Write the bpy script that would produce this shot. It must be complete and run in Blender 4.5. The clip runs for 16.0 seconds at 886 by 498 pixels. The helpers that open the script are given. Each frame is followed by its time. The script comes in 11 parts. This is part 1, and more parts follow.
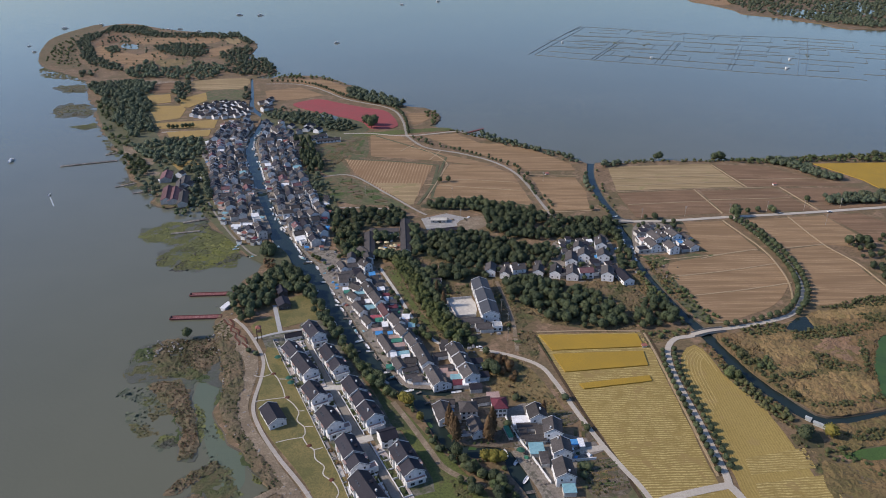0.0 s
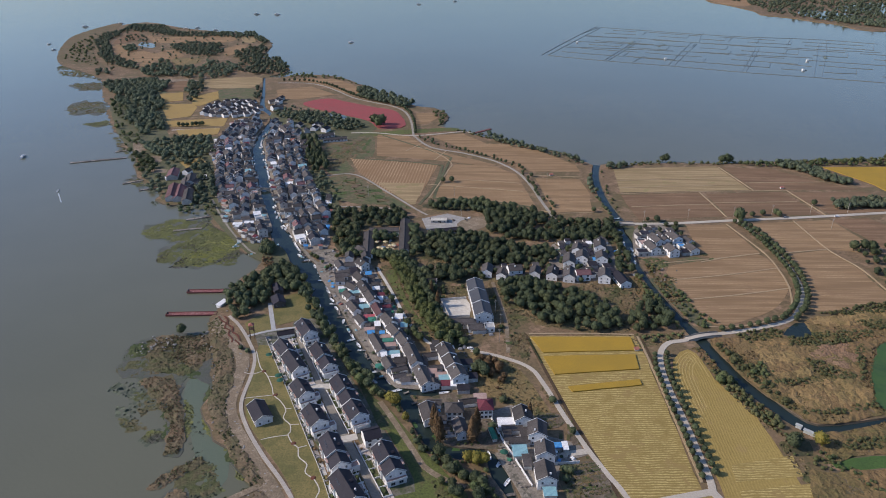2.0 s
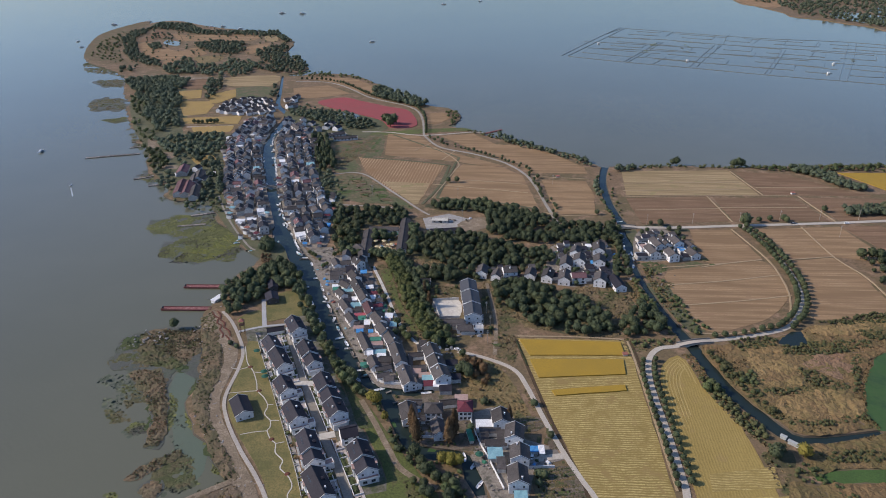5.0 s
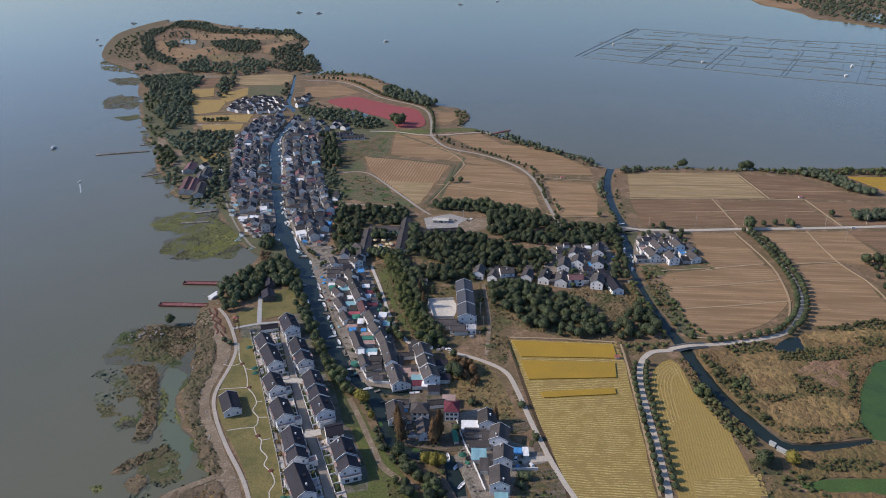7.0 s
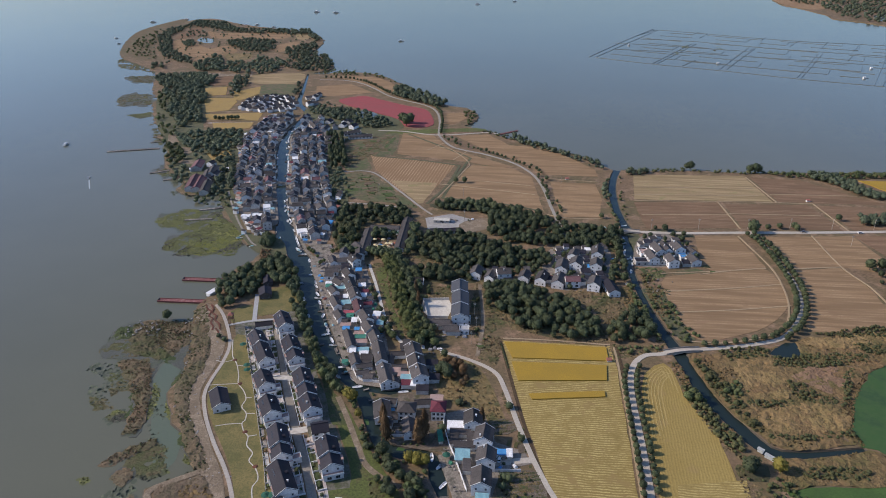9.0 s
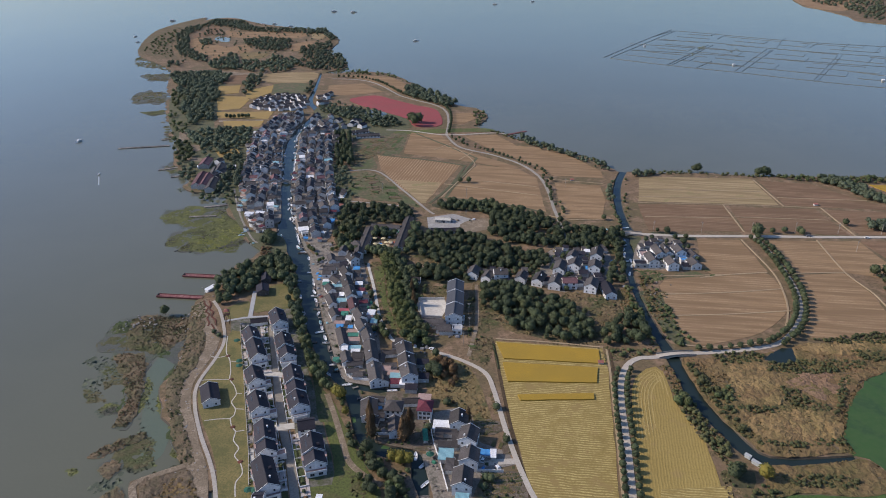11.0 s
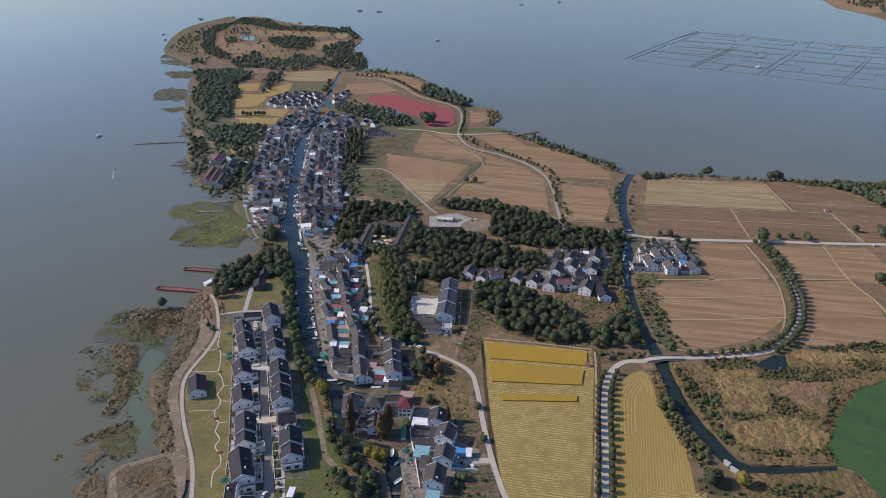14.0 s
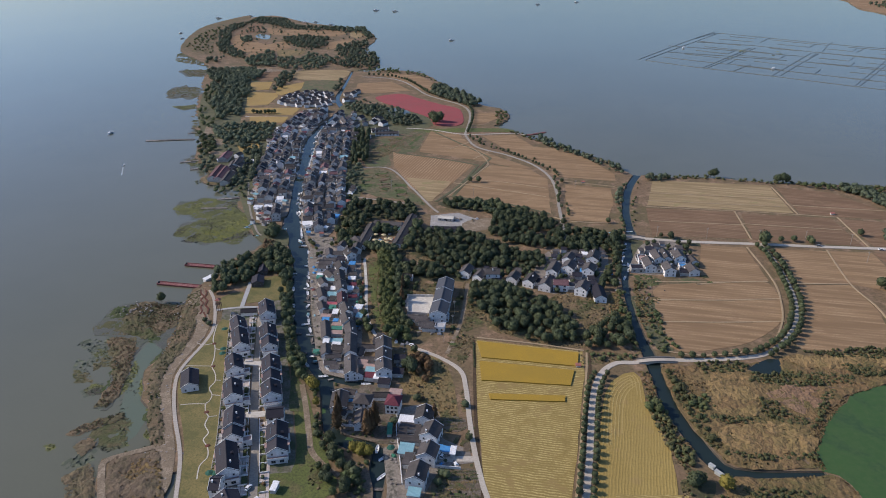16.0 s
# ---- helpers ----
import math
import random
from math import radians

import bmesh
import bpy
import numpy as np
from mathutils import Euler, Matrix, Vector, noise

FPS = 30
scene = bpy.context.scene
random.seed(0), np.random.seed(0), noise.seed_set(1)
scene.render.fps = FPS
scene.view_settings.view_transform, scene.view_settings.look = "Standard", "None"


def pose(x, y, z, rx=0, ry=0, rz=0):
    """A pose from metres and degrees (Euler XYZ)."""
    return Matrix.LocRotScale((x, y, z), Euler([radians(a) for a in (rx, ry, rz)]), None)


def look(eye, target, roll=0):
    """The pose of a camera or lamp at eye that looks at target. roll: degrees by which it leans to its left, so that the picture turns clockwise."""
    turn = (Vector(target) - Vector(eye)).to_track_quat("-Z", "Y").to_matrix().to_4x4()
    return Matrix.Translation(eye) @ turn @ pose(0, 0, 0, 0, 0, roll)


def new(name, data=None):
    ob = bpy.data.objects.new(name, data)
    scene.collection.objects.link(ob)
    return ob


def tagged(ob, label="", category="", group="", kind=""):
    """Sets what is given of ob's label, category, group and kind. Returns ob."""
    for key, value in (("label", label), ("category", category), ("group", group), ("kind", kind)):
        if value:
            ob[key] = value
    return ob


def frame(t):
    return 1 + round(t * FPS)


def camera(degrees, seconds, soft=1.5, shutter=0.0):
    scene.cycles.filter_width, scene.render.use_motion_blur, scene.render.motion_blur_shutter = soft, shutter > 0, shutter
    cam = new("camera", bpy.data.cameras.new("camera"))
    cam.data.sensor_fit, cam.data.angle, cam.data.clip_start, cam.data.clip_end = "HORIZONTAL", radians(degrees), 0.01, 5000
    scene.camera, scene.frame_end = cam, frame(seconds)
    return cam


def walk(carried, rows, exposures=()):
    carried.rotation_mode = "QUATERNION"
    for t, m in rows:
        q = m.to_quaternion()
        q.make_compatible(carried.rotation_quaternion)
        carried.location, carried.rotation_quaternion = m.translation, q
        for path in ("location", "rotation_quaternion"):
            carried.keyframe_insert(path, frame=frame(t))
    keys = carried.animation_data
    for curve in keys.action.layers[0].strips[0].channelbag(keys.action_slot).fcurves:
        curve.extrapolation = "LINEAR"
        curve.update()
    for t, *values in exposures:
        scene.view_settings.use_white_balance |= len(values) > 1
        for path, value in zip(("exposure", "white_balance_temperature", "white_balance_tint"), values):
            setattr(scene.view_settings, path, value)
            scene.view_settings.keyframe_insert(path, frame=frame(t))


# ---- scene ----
cam = camera(65.00, 16.0, 0.95)
PATH = [
    (0, (0.000, 0.000, 250.000), (0.000, 362.082, 80.010), -0.294),
    (1, (8.626, 0.283, 250.000), (3.218, 362.324, 80.010), -0.294),
    (2, (17.109, 0.662, 250.000), (6.372, 362.585, 80.010), -0.294),
    (3, (25.494, 1.137, 250.000), (9.470, 362.864, 80.010), -0.294),
    (4, (33.818, 1.704, 250.000), (12.516, 363.158, 80.010), -0.294),
    (5, (42.113, 2.357, 250.000), (15.520, 363.461, 80.010), -0.294),
    (6, (50.403, 3.092, 250.000), (18.487, 363.765, 80.010), -0.294),
    (7, (58.704, 3.899, 250.000), (21.426, 364.057, 80.010), -0.294),
    (8, (67.027, 4.770, 250.000), (24.344, 364.327, 80.010), -0.294),
    (9, (75.375, 5.692, 250.000), (27.248, 364.561, 80.010), -0.294),
    (10, (83.744, 6.653, 250.000), (30.147, 364.746, 80.010), -0.294),
    (11, (92.125, 7.637, 250.000), (33.050, 364.868, 80.010), -0.294),
    (12, (100.499, 8.630, 250.000), (35.963, 364.914, 80.010), -0.294),
    (13, (108.842, 9.613, 250.000), (38.896, 364.874, 80.010), -0.294),
    (14, (117.123, 10.565, 250.000), (41.854, 364.738, 80.010), -0.294),
    (15, (125.305, 11.467, 250.000), (44.846, 364.497, 80.010), -0.294),
    (16, (133.341, 12.296, 250.000), (47.877, 364.147, 80.010), -0.294),
]
walk(cam, [(t, look(eye, target, roll)) for t, eye, target, roll in PATH], [(0, 0.06, 6350, 16), (16, 0.06, 6350, 16)])

# ---- daylight: hazy autumn sky and a low sun ----
SUN_AZ, SUN_EL = radians(265), radians(33)   # compass bearing from +y clockwise, height
world = bpy.data.worlds.new("sky")
world.use_nodes = True
scene.world = world
wn = world.node_tree
sky = wn.nodes.new("ShaderNodeTexSky")
sky.sky_type, sky.sun_disc = "NISHITA", False
sky.sun_elevation, sky.sun_rotation = SUN_EL, SUN_AZ
sky.dust_density, sky.air_density, sky.ozone_density = 1.4, 1.15, 7.3
wn.links.new(sky.outputs[0], wn.nodes["Background"].inputs[0])
wn.nodes["Background"].inputs[1].default_value = 0.15
sun_data = bpy.data.lights.new("sun", "SUN")
sun_data.energy, sun_data.angle, sun_data.color = 4.1, radians(0.6), (1.0, 0.89, 0.735)
sun = new("sun", sun_data)
sun_dir = Vector((math.sin(SUN_AZ) * math.cos(SUN_EL), math.cos(SUN_AZ) * math.cos(SUN_EL), math.sin(SUN_EL)))
sun.matrix_world = look(tuple(sun_dir * 500), (0, 0, 0))

rng = random.Random(7)


# ---- materials ----
def nodes_of(name):
    m = bpy.data.materials.new(name)
    m.use_nodes = True
    nt = m.node_tree
    return m, nt, nt.nodes["Principled BSDF"]


def add(nt, kind, **values):
    n = nt.nodes.new(kind)
    for k, v in values.items():
        n.inputs[k].default_value = v
    return n


def mix(nt, fac, a, b, how="MIX"):
    n = nt.nodes.new("ShaderNodeMix")
    n.data_type, n.blend_type = "RGBA", how
    for sock, v in ((0, fac), (6, a), (7, b)):
        if isinstance(v, (int, float)):
            n.inputs[sock].default_value = v
        elif isinstance(v, tuple):
            n.inputs[sock].default_value = (*v, 1)
        else:
            nt.links.new(v, n.inputs[sock])
    return n.outputs[2]


def noise_fac(nt, scale, lo=0.35, hi=0.65, detail=4, coord=None, rough=0.6):
    g = coord or nt.nodes.new("ShaderNodeNewGeometry").outputs["Position"]
    n = add(nt, "ShaderNodeTexNoise", Scale=scale, Detail=detail, Roughness=rough)
    nt.links.new(g, n.inputs["Vector"])
    r = add(nt, "ShaderNodeMapRange", **{"From Min": lo, "From Max": hi})
    nt.links.new(n.outputs[0], r.inputs["Value"])
    return r.outputs[0]


def bump(nt, bsdf, height, strength, distance):
    b = add(nt, "ShaderNodeBump", Strength=strength, Distance=distance)
    nt.links.new(height, b.inputs["Height"])
    nt.links.new(b.outputs[0], bsdf.inputs["Normal"])


def surface(name, c1, c2, c3=None, broad=0.02, fine=0.5, rough=0.9, relief=0.3, depth=0.3, vary=0.0, spec=0.3, metal=0.0,
            mid=None, c4=None):
    """A matt surface: two colours blended broadly, a third in fine grain, a fourth in patches of middling size."""
    m, nt, b = nodes_of(name)
    f1 = noise_fac(nt, broad, 0.38, 0.62)
    f2 = noise_fac(nt, fine, 0.4, 0.75, detail=6)
    col = mix(nt, f1, c1, c2)
    if c4:
        col = mix(nt, noise_fac(nt, mid or broad * 4, 0.5, 0.62, detail=5), col, c4)
    col = mix(nt, f2, col, c3 or tuple(v * 0.6 for v in c1))
    if vary:
        o = nt.nodes.new("ShaderNodeObjectInfo")
        r = add(nt, "ShaderNodeMapRange", **{"To Min": 1 - vary, "To Max": 1 + vary})
        nt.links.new(o.outputs["Random"], r.inputs["Value"])
        h = add(nt, "ShaderNodeHueSaturation")
        nt.links.new(r.outputs[0], h.inputs["Value"])
        nt.links.new(col, h.inputs["Color"])
        col = h.outputs[0]
    nt.links.new(col, b.inputs["Base Color"])
    b.inputs["Roughness"].default_value = rough
    b.inputs["Specular IOR Level"].default_value = spec
    b.inputs["Metallic"].default_value = metal
    if relief:
        bump(nt, b, f2, relief, depth)
    return m


def furrowed(name, c1, c2, line, angle, period, patch=None, amount=0.5, warp=2.0, broken=0.05, bands=0.0):
    """A field worked in lines that run along angle (degrees from +x), period metres apart, with worn patches."""
    m, nt, b = nodes_of(name)
    geo = nt.nodes.new("ShaderNodeNewGeometry").outputs["Position"]
    mp = add(nt, "ShaderNodeMapping", Rotation=(0, 0, radians(-angle)))
    nt.links.new(geo, mp.inputs["Vector"])
    w = add(nt, "ShaderNodeTexWave", Scale=0.314 / period, Distortion=warp, Detail=3.0)
    w.inputs["Detail Scale"].default_value = 0.6
    w.bands_direction = "Y"
    nt.links.new(mp.outputs[0], w.inputs["Vector"])
    f = add(nt, "ShaderNodeMapRange", **{"From Min": 0.45, "From Max": 0.8, "To Max": amount})
    nt.links.new(w.outputs["Fac"], f.inputs["Value"])
    base = mix(nt, noise_fac(nt, 0.012, 0.4, 0.6), c1, c2)
    gate = add(nt, "ShaderNodeMath")
    gate.operation = "MULTIPLY"
    nt.links.new(f.outputs[0], gate.inputs[0])
    nt.links.new(noise_fac(nt, broken, 0.32, 0.58), gate.inputs[1])
    col = mix(nt, gate.outputs[0], base, line)
    col = mix(nt, noise_fac(nt, 0.8, 0.45, 0.8, detail=6), col, tuple(v * 0.72 for v in c1))
    if patch:
        col = mix(nt, noise_fac(nt, 0.075, 0.575, 0.635), col, patch)
    if bands:
        flat = add(nt, "ShaderNodeMapping", Rotation=(0, 0, radians(-angle)), Scale=(0.012, 0.16, 1.0))
        nt.links.new(geo, flat.inputs["Vector"])
        col = mix(nt, noise_fac(nt, 1.0, 0.42, 0.6, 3, flat.outputs[0]), col, tuple(v * (1 - bands) for v in c2))
    nt.links.new(col, b.inputs["Base Color"])
    b.inputs["Roughness"].default_value = 0.95
    b.inputs["Specular IOR Level"].default_value = 0.15
    bump(nt, b, f.outputs[0], 0.4, 0.3)
    return m


def foliage(name, c1, c2, c3):
    """Leaves: each clump takes its own shade between two greens, with a third in drifts over the ground."""
    m, nt, b = nodes_of(name)
    isl = nt.nodes.new("ShaderNodeNewGeometry").outputs["Random Per Island"]
    obj = nt.nodes.new("ShaderNodeObjectInfo").outputs["Random"]
    col = mix(nt, isl, c1, c2)
    col = mix(nt, noise_fac(nt, 0.06, 0.5, 0.68), col, c3)
    r = add(nt, "ShaderNodeMapRange", **{"To Min": 0.75, "To Max": 1.25})
    nt.links.new(obj, r.inputs["Value"])
    h = add(nt, "ShaderNodeHueSaturation")
    nt.links.new(r.outputs[0], h.inputs["Value"])
    nt.links.new(col, h.inputs["Color"])
    nt.links.new(h.outputs[0], b.inputs["Base Color"])
    b.inputs["Roughness"].default_value = 0.75
    b.inputs["Specular IOR Level"].default_value = 0.2
    bump(nt, b, noise_fac(nt, 1.6, 0.3, 0.7), 0.5, 0.4)
    return m


def water(name, c1, c2, rough, ripple, spec=0.5):
    m, nt, b = nodes_of(name)
    nt.links.new(mix(nt, noise_fac(nt, 0.004, 0.35, 0.65), c1, c2), b.inputs["Base Color"])
    b.inputs["Roughness"].default_value = rough
    b.inputs["IOR"].default_value = 1.33
    b.inputs["Specular IOR Level"].default_value = spec
    bump(nt, b, noise_fac(nt, 0.35, 0.2, 0.8, detail=3), ripple, 0.3)
    return m


LAKE = water("lake_water", (0.112, 0.112, 0.075), (0.126, 0.125, 0.085), 0.08, 0.2)
CANAL = water("canal_water", (0.016, 0.026, 0.024), (0.022, 0.034, 0.03), 0.12, 0.15, 0.42)
SHALLOW = water("shallow_green_water", (0.10, 0.125, 0.085), (0.12, 0.135, 0.09), 0.2, 0.3)
EARTH = surface("rough_grass_and_earth", (0.20, 0.13, 0.075), (0.135, 0.105, 0.05), (0.09, 0.066, 0.036), 0.02, 0.5, c4=(0.27, 0.175, 0.108), mid=0.07)
MARSH = surface("marsh_ground", (0.19, 0.13, 0.08), (0.15, 0.11, 0.06), (0.095, 0.075, 0.048), 0.02, 0.45, c4=(0.09, 0.085, 0.035), mid=0.045)
WEED = surface("water_weed", (0.165, 0.17, 0.04), (0.085, 0.095, 0.04), (0.05, 0.05, 0.035), 0.015, 0.3, c4=(0.06, 0.06, 0.045), mid=0.03)
LAWN = surface("dry_lawn", (0.215, 0.17, 0.064), (0.15, 0.132, 0.048), (0.095, 0.09, 0.034), 0.05, 0.9, c4=(0.115, 0.112, 0.038), mid=0.12)
VIVID = surface("fresh_green_grass", (0.07, 0.13, 0.03), (0.055, 0.105, 0.026), (0.04, 0.07, 0.02), 0.06, 0.9)
GREEN = surface("green_grass", (0.12, 0.135, 0.036), (0.09, 0.11, 0.03), (0.045, 0.055, 0.02), 0.05, 0.8, c4=(0.14, 0.12, 0.05), mid=0.1)
DUCKWEED = surface("duckweed_cover", (0.042, 0.092, 0.024), (0.034, 0.08, 0.022), (0.056, 0.096, 0.03), 0.01, 0.3, rough=0.7, relief=0.05, c4=(0.03, 0.068, 0.024), mid=0.06)
CONCRETE = surface("road_concrete", (0.48, 0.425, 0.35), (0.42, 0.37, 0.305), (0.34, 0.30, 0.24), 0.05, 0.9, relief=0.1)
LAKE_ROAD = surface("beige_road_paving", (0.43, 0.385, 0.33), (0.37, 0.33, 0.28), (0.29, 0.26, 0.215), 0.08, 0.9, relief=0.1)
PAVING = surface("grey_paving", (0.42, 0.42, 0.41), (0.36, 0.36, 0.35), (0.28, 0.27, 0.26), 0.08, 0.9, relief=0.1)
ALLEY = surface("alley_asphalt", (0.235, 0.21, 0.172), (0.285, 0.255, 0.21), (0.175, 0.157, 0.13), 0.1, 0.8, relief=0.1)
YARD = surface("yard_concrete", (0.56, 0.53, 0.46), (0.48, 0.45, 0.39), (0.38, 0.34, 0.29), 0.06, 0.6, relief=0.1)
GREY_YARD = surface("grey_yard_concrete", (0.33, 0.32, 0.30), (0.28, 0.27, 0.25), (0.22, 0.20, 0.18), 0.06, 0.6, relief=0.1, c4=(0.38, 0.36, 0.32), mid=0.1)
DIRT = surface("bare_dirt", (0.245, 0.187, 0.125), (0.19, 0.145, 0.096), (0.125, 0.096, 0.064), 0.05, 0.9, c4=(0.315, 0.25, 0.175), mid=0.16, relief=0.5)
STUBBLE = furrowed("rice_stubble", (0.285, 0.207, 0.070), (0.25, 0.182, 0.063), (0.48, 0.375, 0.152), 2, 1.7, (0.262, 0.186, 0.072), 0.95, 5.0, 0.16)
STUBBLE_B = furrowed("rice_stubble_plain", (0.318, 0.23, 0.073), (0.28, 0.20, 0.064), (0.37, 0.274, 0.10), 88, 1.5, (0.29, 0.205, 0.075), 0.45, 4.0, 0.08)
# ripe rice dulled for the distant fields: haze is put into the colour
RIPE_HAZED = surface("hazed_ripe_rice", (0.36, 0.24, 0.075), (0.31, 0.21, 0.075), (0.24, 0.17, 0.06), 0.05, 0.8, relief=0.5, depth=0.3)
RIPE = surface("ripe_rice", (0.377, 0.230, 0.026), (0.322, 0.202, 0.028), (0.239, 0.166, 0.028), 0.05, 1.6, relief=0.3, depth=0.25)
PLOUGH = furrowed("harvested_field", (0.30, 0.195, 0.105), (0.255, 0.165, 0.09), (0.38, 0.27, 0.16), 3, 3.4, (0.26, 0.168, 0.095), 0.7, 0.7, bands=0.16)
PLOUGH_B = furrowed("harvested_field_dark", (0.22, 0.135, 0.08), (0.185, 0.118, 0.07), (0.30, 0.20, 0.125), 1, 3.6, (0.18, 0.118, 0.07), 0.7, 0.7, bands=0.16)
PLOUGH_C = furrowed("harvested_field_ridged", (0.25, 0.155, 0.083), (0.225, 0.14, 0.076), (0.40, 0.285, 0.17), 86, 3.3, None, 0.9, 0.5, 0.02)
PALE = furrowed("harvested_field_pale", (0.34, 0.245, 0.135), (0.30, 0.22, 0.115), (0.38, 0.30, 0.17), 0, 6.0, (0.255, 0.215, 0.10), 0.6, bands=0.22)
RED_FIELD = surface("red_flowers", (0.31, 0.06, 0.065), (0.27, 0.065, 0.065), (0.21, 0.07, 0.06), 0.02, 0.4, relief=0.5)
VEG = surface("vegetable_plots", (0.095, 0.11, 0.045), (0.145, 0.115, 0.062), (0.06, 0.072, 0.032), 0.04, 0.3, c4=(0.17, 0.12, 0.075), mid=0.1)
LEAF = foliage("evergreen_leaves", (0.045, 0.061, 0.033), (0.070, 0.087, 0.041), (0.074, 0.083, 0.037))
LEAF_B = foliage("lighter_leaves", (0.056, 0.076, 0.030), (0.084, 0.102, 0.040), (0.098, 0.100, 0.042))
LEAF_O = foliage("olive_leaves", (0.062, 0.076, 0.026), (0.092, 0.104, 0.033), (0.086, 0.090, 0.032))
LEAF_Y = foliage("yellowing_leaves", (0.12, 0.115, 0.024), (0.19, 0.15, 0.03), (0.10, 0.105, 0.027))
# LEAF made paler and bluer: distance haze is put into the leaf colour
LEAF_C = foliage("hazed_far_leaves", (0.072, 0.092, 0.056), (0.086, 0.108, 0.066), (0.105, 0.112, 0.062))
LEAF_M = foliage("marsh_scrub_leaves", (0.056, 0.067, 0.028), (0.100, 0.096, 0.040), (0.060, 0.071, 0.028))
LEAF_R = foliage("rusty_leaves", (0.098, 0.064, 0.033), (0.14, 0.085, 0.042), (0.078, 0.064, 0.034))
TUFT = surface("rough_grass_tufts", (0.19, 0.13, 0.068), (0.125, 0.10, 0.045), (0.075, 0.062, 0.03), 0.03, 0.8, c4=(0.065, 0.075, 0.025), mid=0.06, relief=0.6)
TOWN_PAVING = surface("worn_town_paving", (0.20, 0.172, 0.14), (0.28, 0.24, 0.195), (0.115, 0.10, 0.083), 0.12, 0.8, relief=0.2)
BARK = surface("bark", (0.09, 0.07, 0.05), (0.07, 0.055, 0.04), None, 0.3, 3.0)
SLATE = surface("dark_slate_roof", (0.026, 0.024, 0.032), (0.034, 0.032, 0.040), (0.019, 0.018, 0.024), 0.2, 2.0, spec=0.2, rough=0.7, relief=0.3, depth=0.1, vary=0.2)
TILE = surface("old_grey_roof_tile", (0.088, 0.078, 0.074), (0.064, 0.057, 0.054), (0.04, 0.036, 0.035), 0.12, 1.2, rough=0.85, relief=0.5, depth=0.15, vary=0.3)
PLASTER = surface("white_plaster", (0.74, 0.74, 0.73), (0.66, 0.66, 0.65), (0.52, 0.51, 0.49), 0.25, 1.0, relief=0.05, vary=0.1)
PLASTER_B = surface("stained_plaster", (0.56, 0.54, 0.50), (0.45, 0.43, 0.40), (0.33, 0.31, 0.29), 0.25, 0.9, relief=0.1, vary=0.25)
GLASS = surface("window_glass", (0.03, 0.035, 0.04), (0.045, 0.05, 0.055), None, 0.3, 1.0, rough=0.12, relief=0.0, spec=0.6)
TRIM = surface("grey_trim", (0.25, 0.25, 0.26), (0.3, 0.3, 0.3), None, 0.3, 2.0, relief=0)
BLUE = surface("blue_sheet", (0.05, 0.22, 0.50), (0.06, 0.26, 0.55), (0.10, 0.28, 0.46), 0.3, 1.5, rough=0.5, relief=0.1)
TEAL = surface("teal_sheet", (0.20, 0.38, 0.42), (0.25, 0.42, 0.45), (0.16, 0.30, 0.33), 0.3, 1.5, rough=0.5, relief=0.1)
RUST = surface("rust_red_roof", (0.28, 0.10, 0.075), (0.34, 0.15, 0.11), (0.22, 0.10, 0.08), 0.3, 1.2, relief=0.2)
MAROON = surface("maroon_tile", (0.125, 0.028, 0.042), (0.15, 0.036, 0.05), (0.085, 0.026, 0.034), 0.3, 1.5, relief=0.3)
MAROON_OLD = surface("faded_maroon_tile", (0.125, 0.06, 0.065), (0.15, 0.08, 0.082), (0.085, 0.05, 0.052), 0.2, 1.2, relief=0.3, vary=0.3)
DARK_WALL = surface("dark_timber_wall", (0.11, 0.095, 0.085), (0.085, 0.075, 0.07), (0.06, 0.052, 0.048), 0.3, 1.2)
WHITE = surface("white_sheet", (0.8, 0.8, 0.79), (0.74, 0.74, 0.73), (0.55, 0.54, 0.52), 0.3, 1.5, rough=0.5, relief=0.05)
BOAT_WOOD = surface("weathered_boat", (0.20, 0.17, 0.14), (0.28, 0.25, 0.22), (0.12, 0.10, 0.08), 0.4, 2.0, vary=0.4)
MUD = surface("wet_mud_bank", (0.085, 0.07, 0.05), (0.06, 0.052, 0.038), None, 0.1, 0.8)
STONE = surface("stone_bank", (0.30, 0.28, 0.25), (0.23, 0.21, 0.19), (0.15, 0.14, 0.12), 0.2, 1.2)
PONTOON = surface("red_pontoon", (0.17, 0.05, 0.045), (0.21, 0.075, 0.065), (0.13, 0.06, 0.055), 0.1, 1.2)
# dark nets coloured lighter, close to the water, with distance haze painted in
NET = surface("hazed_net", (0.135, 0.165, 0.175), (0.17, 0.20, 0.21), (0.16, 0.17, 0.16), 0.05, 1.0)


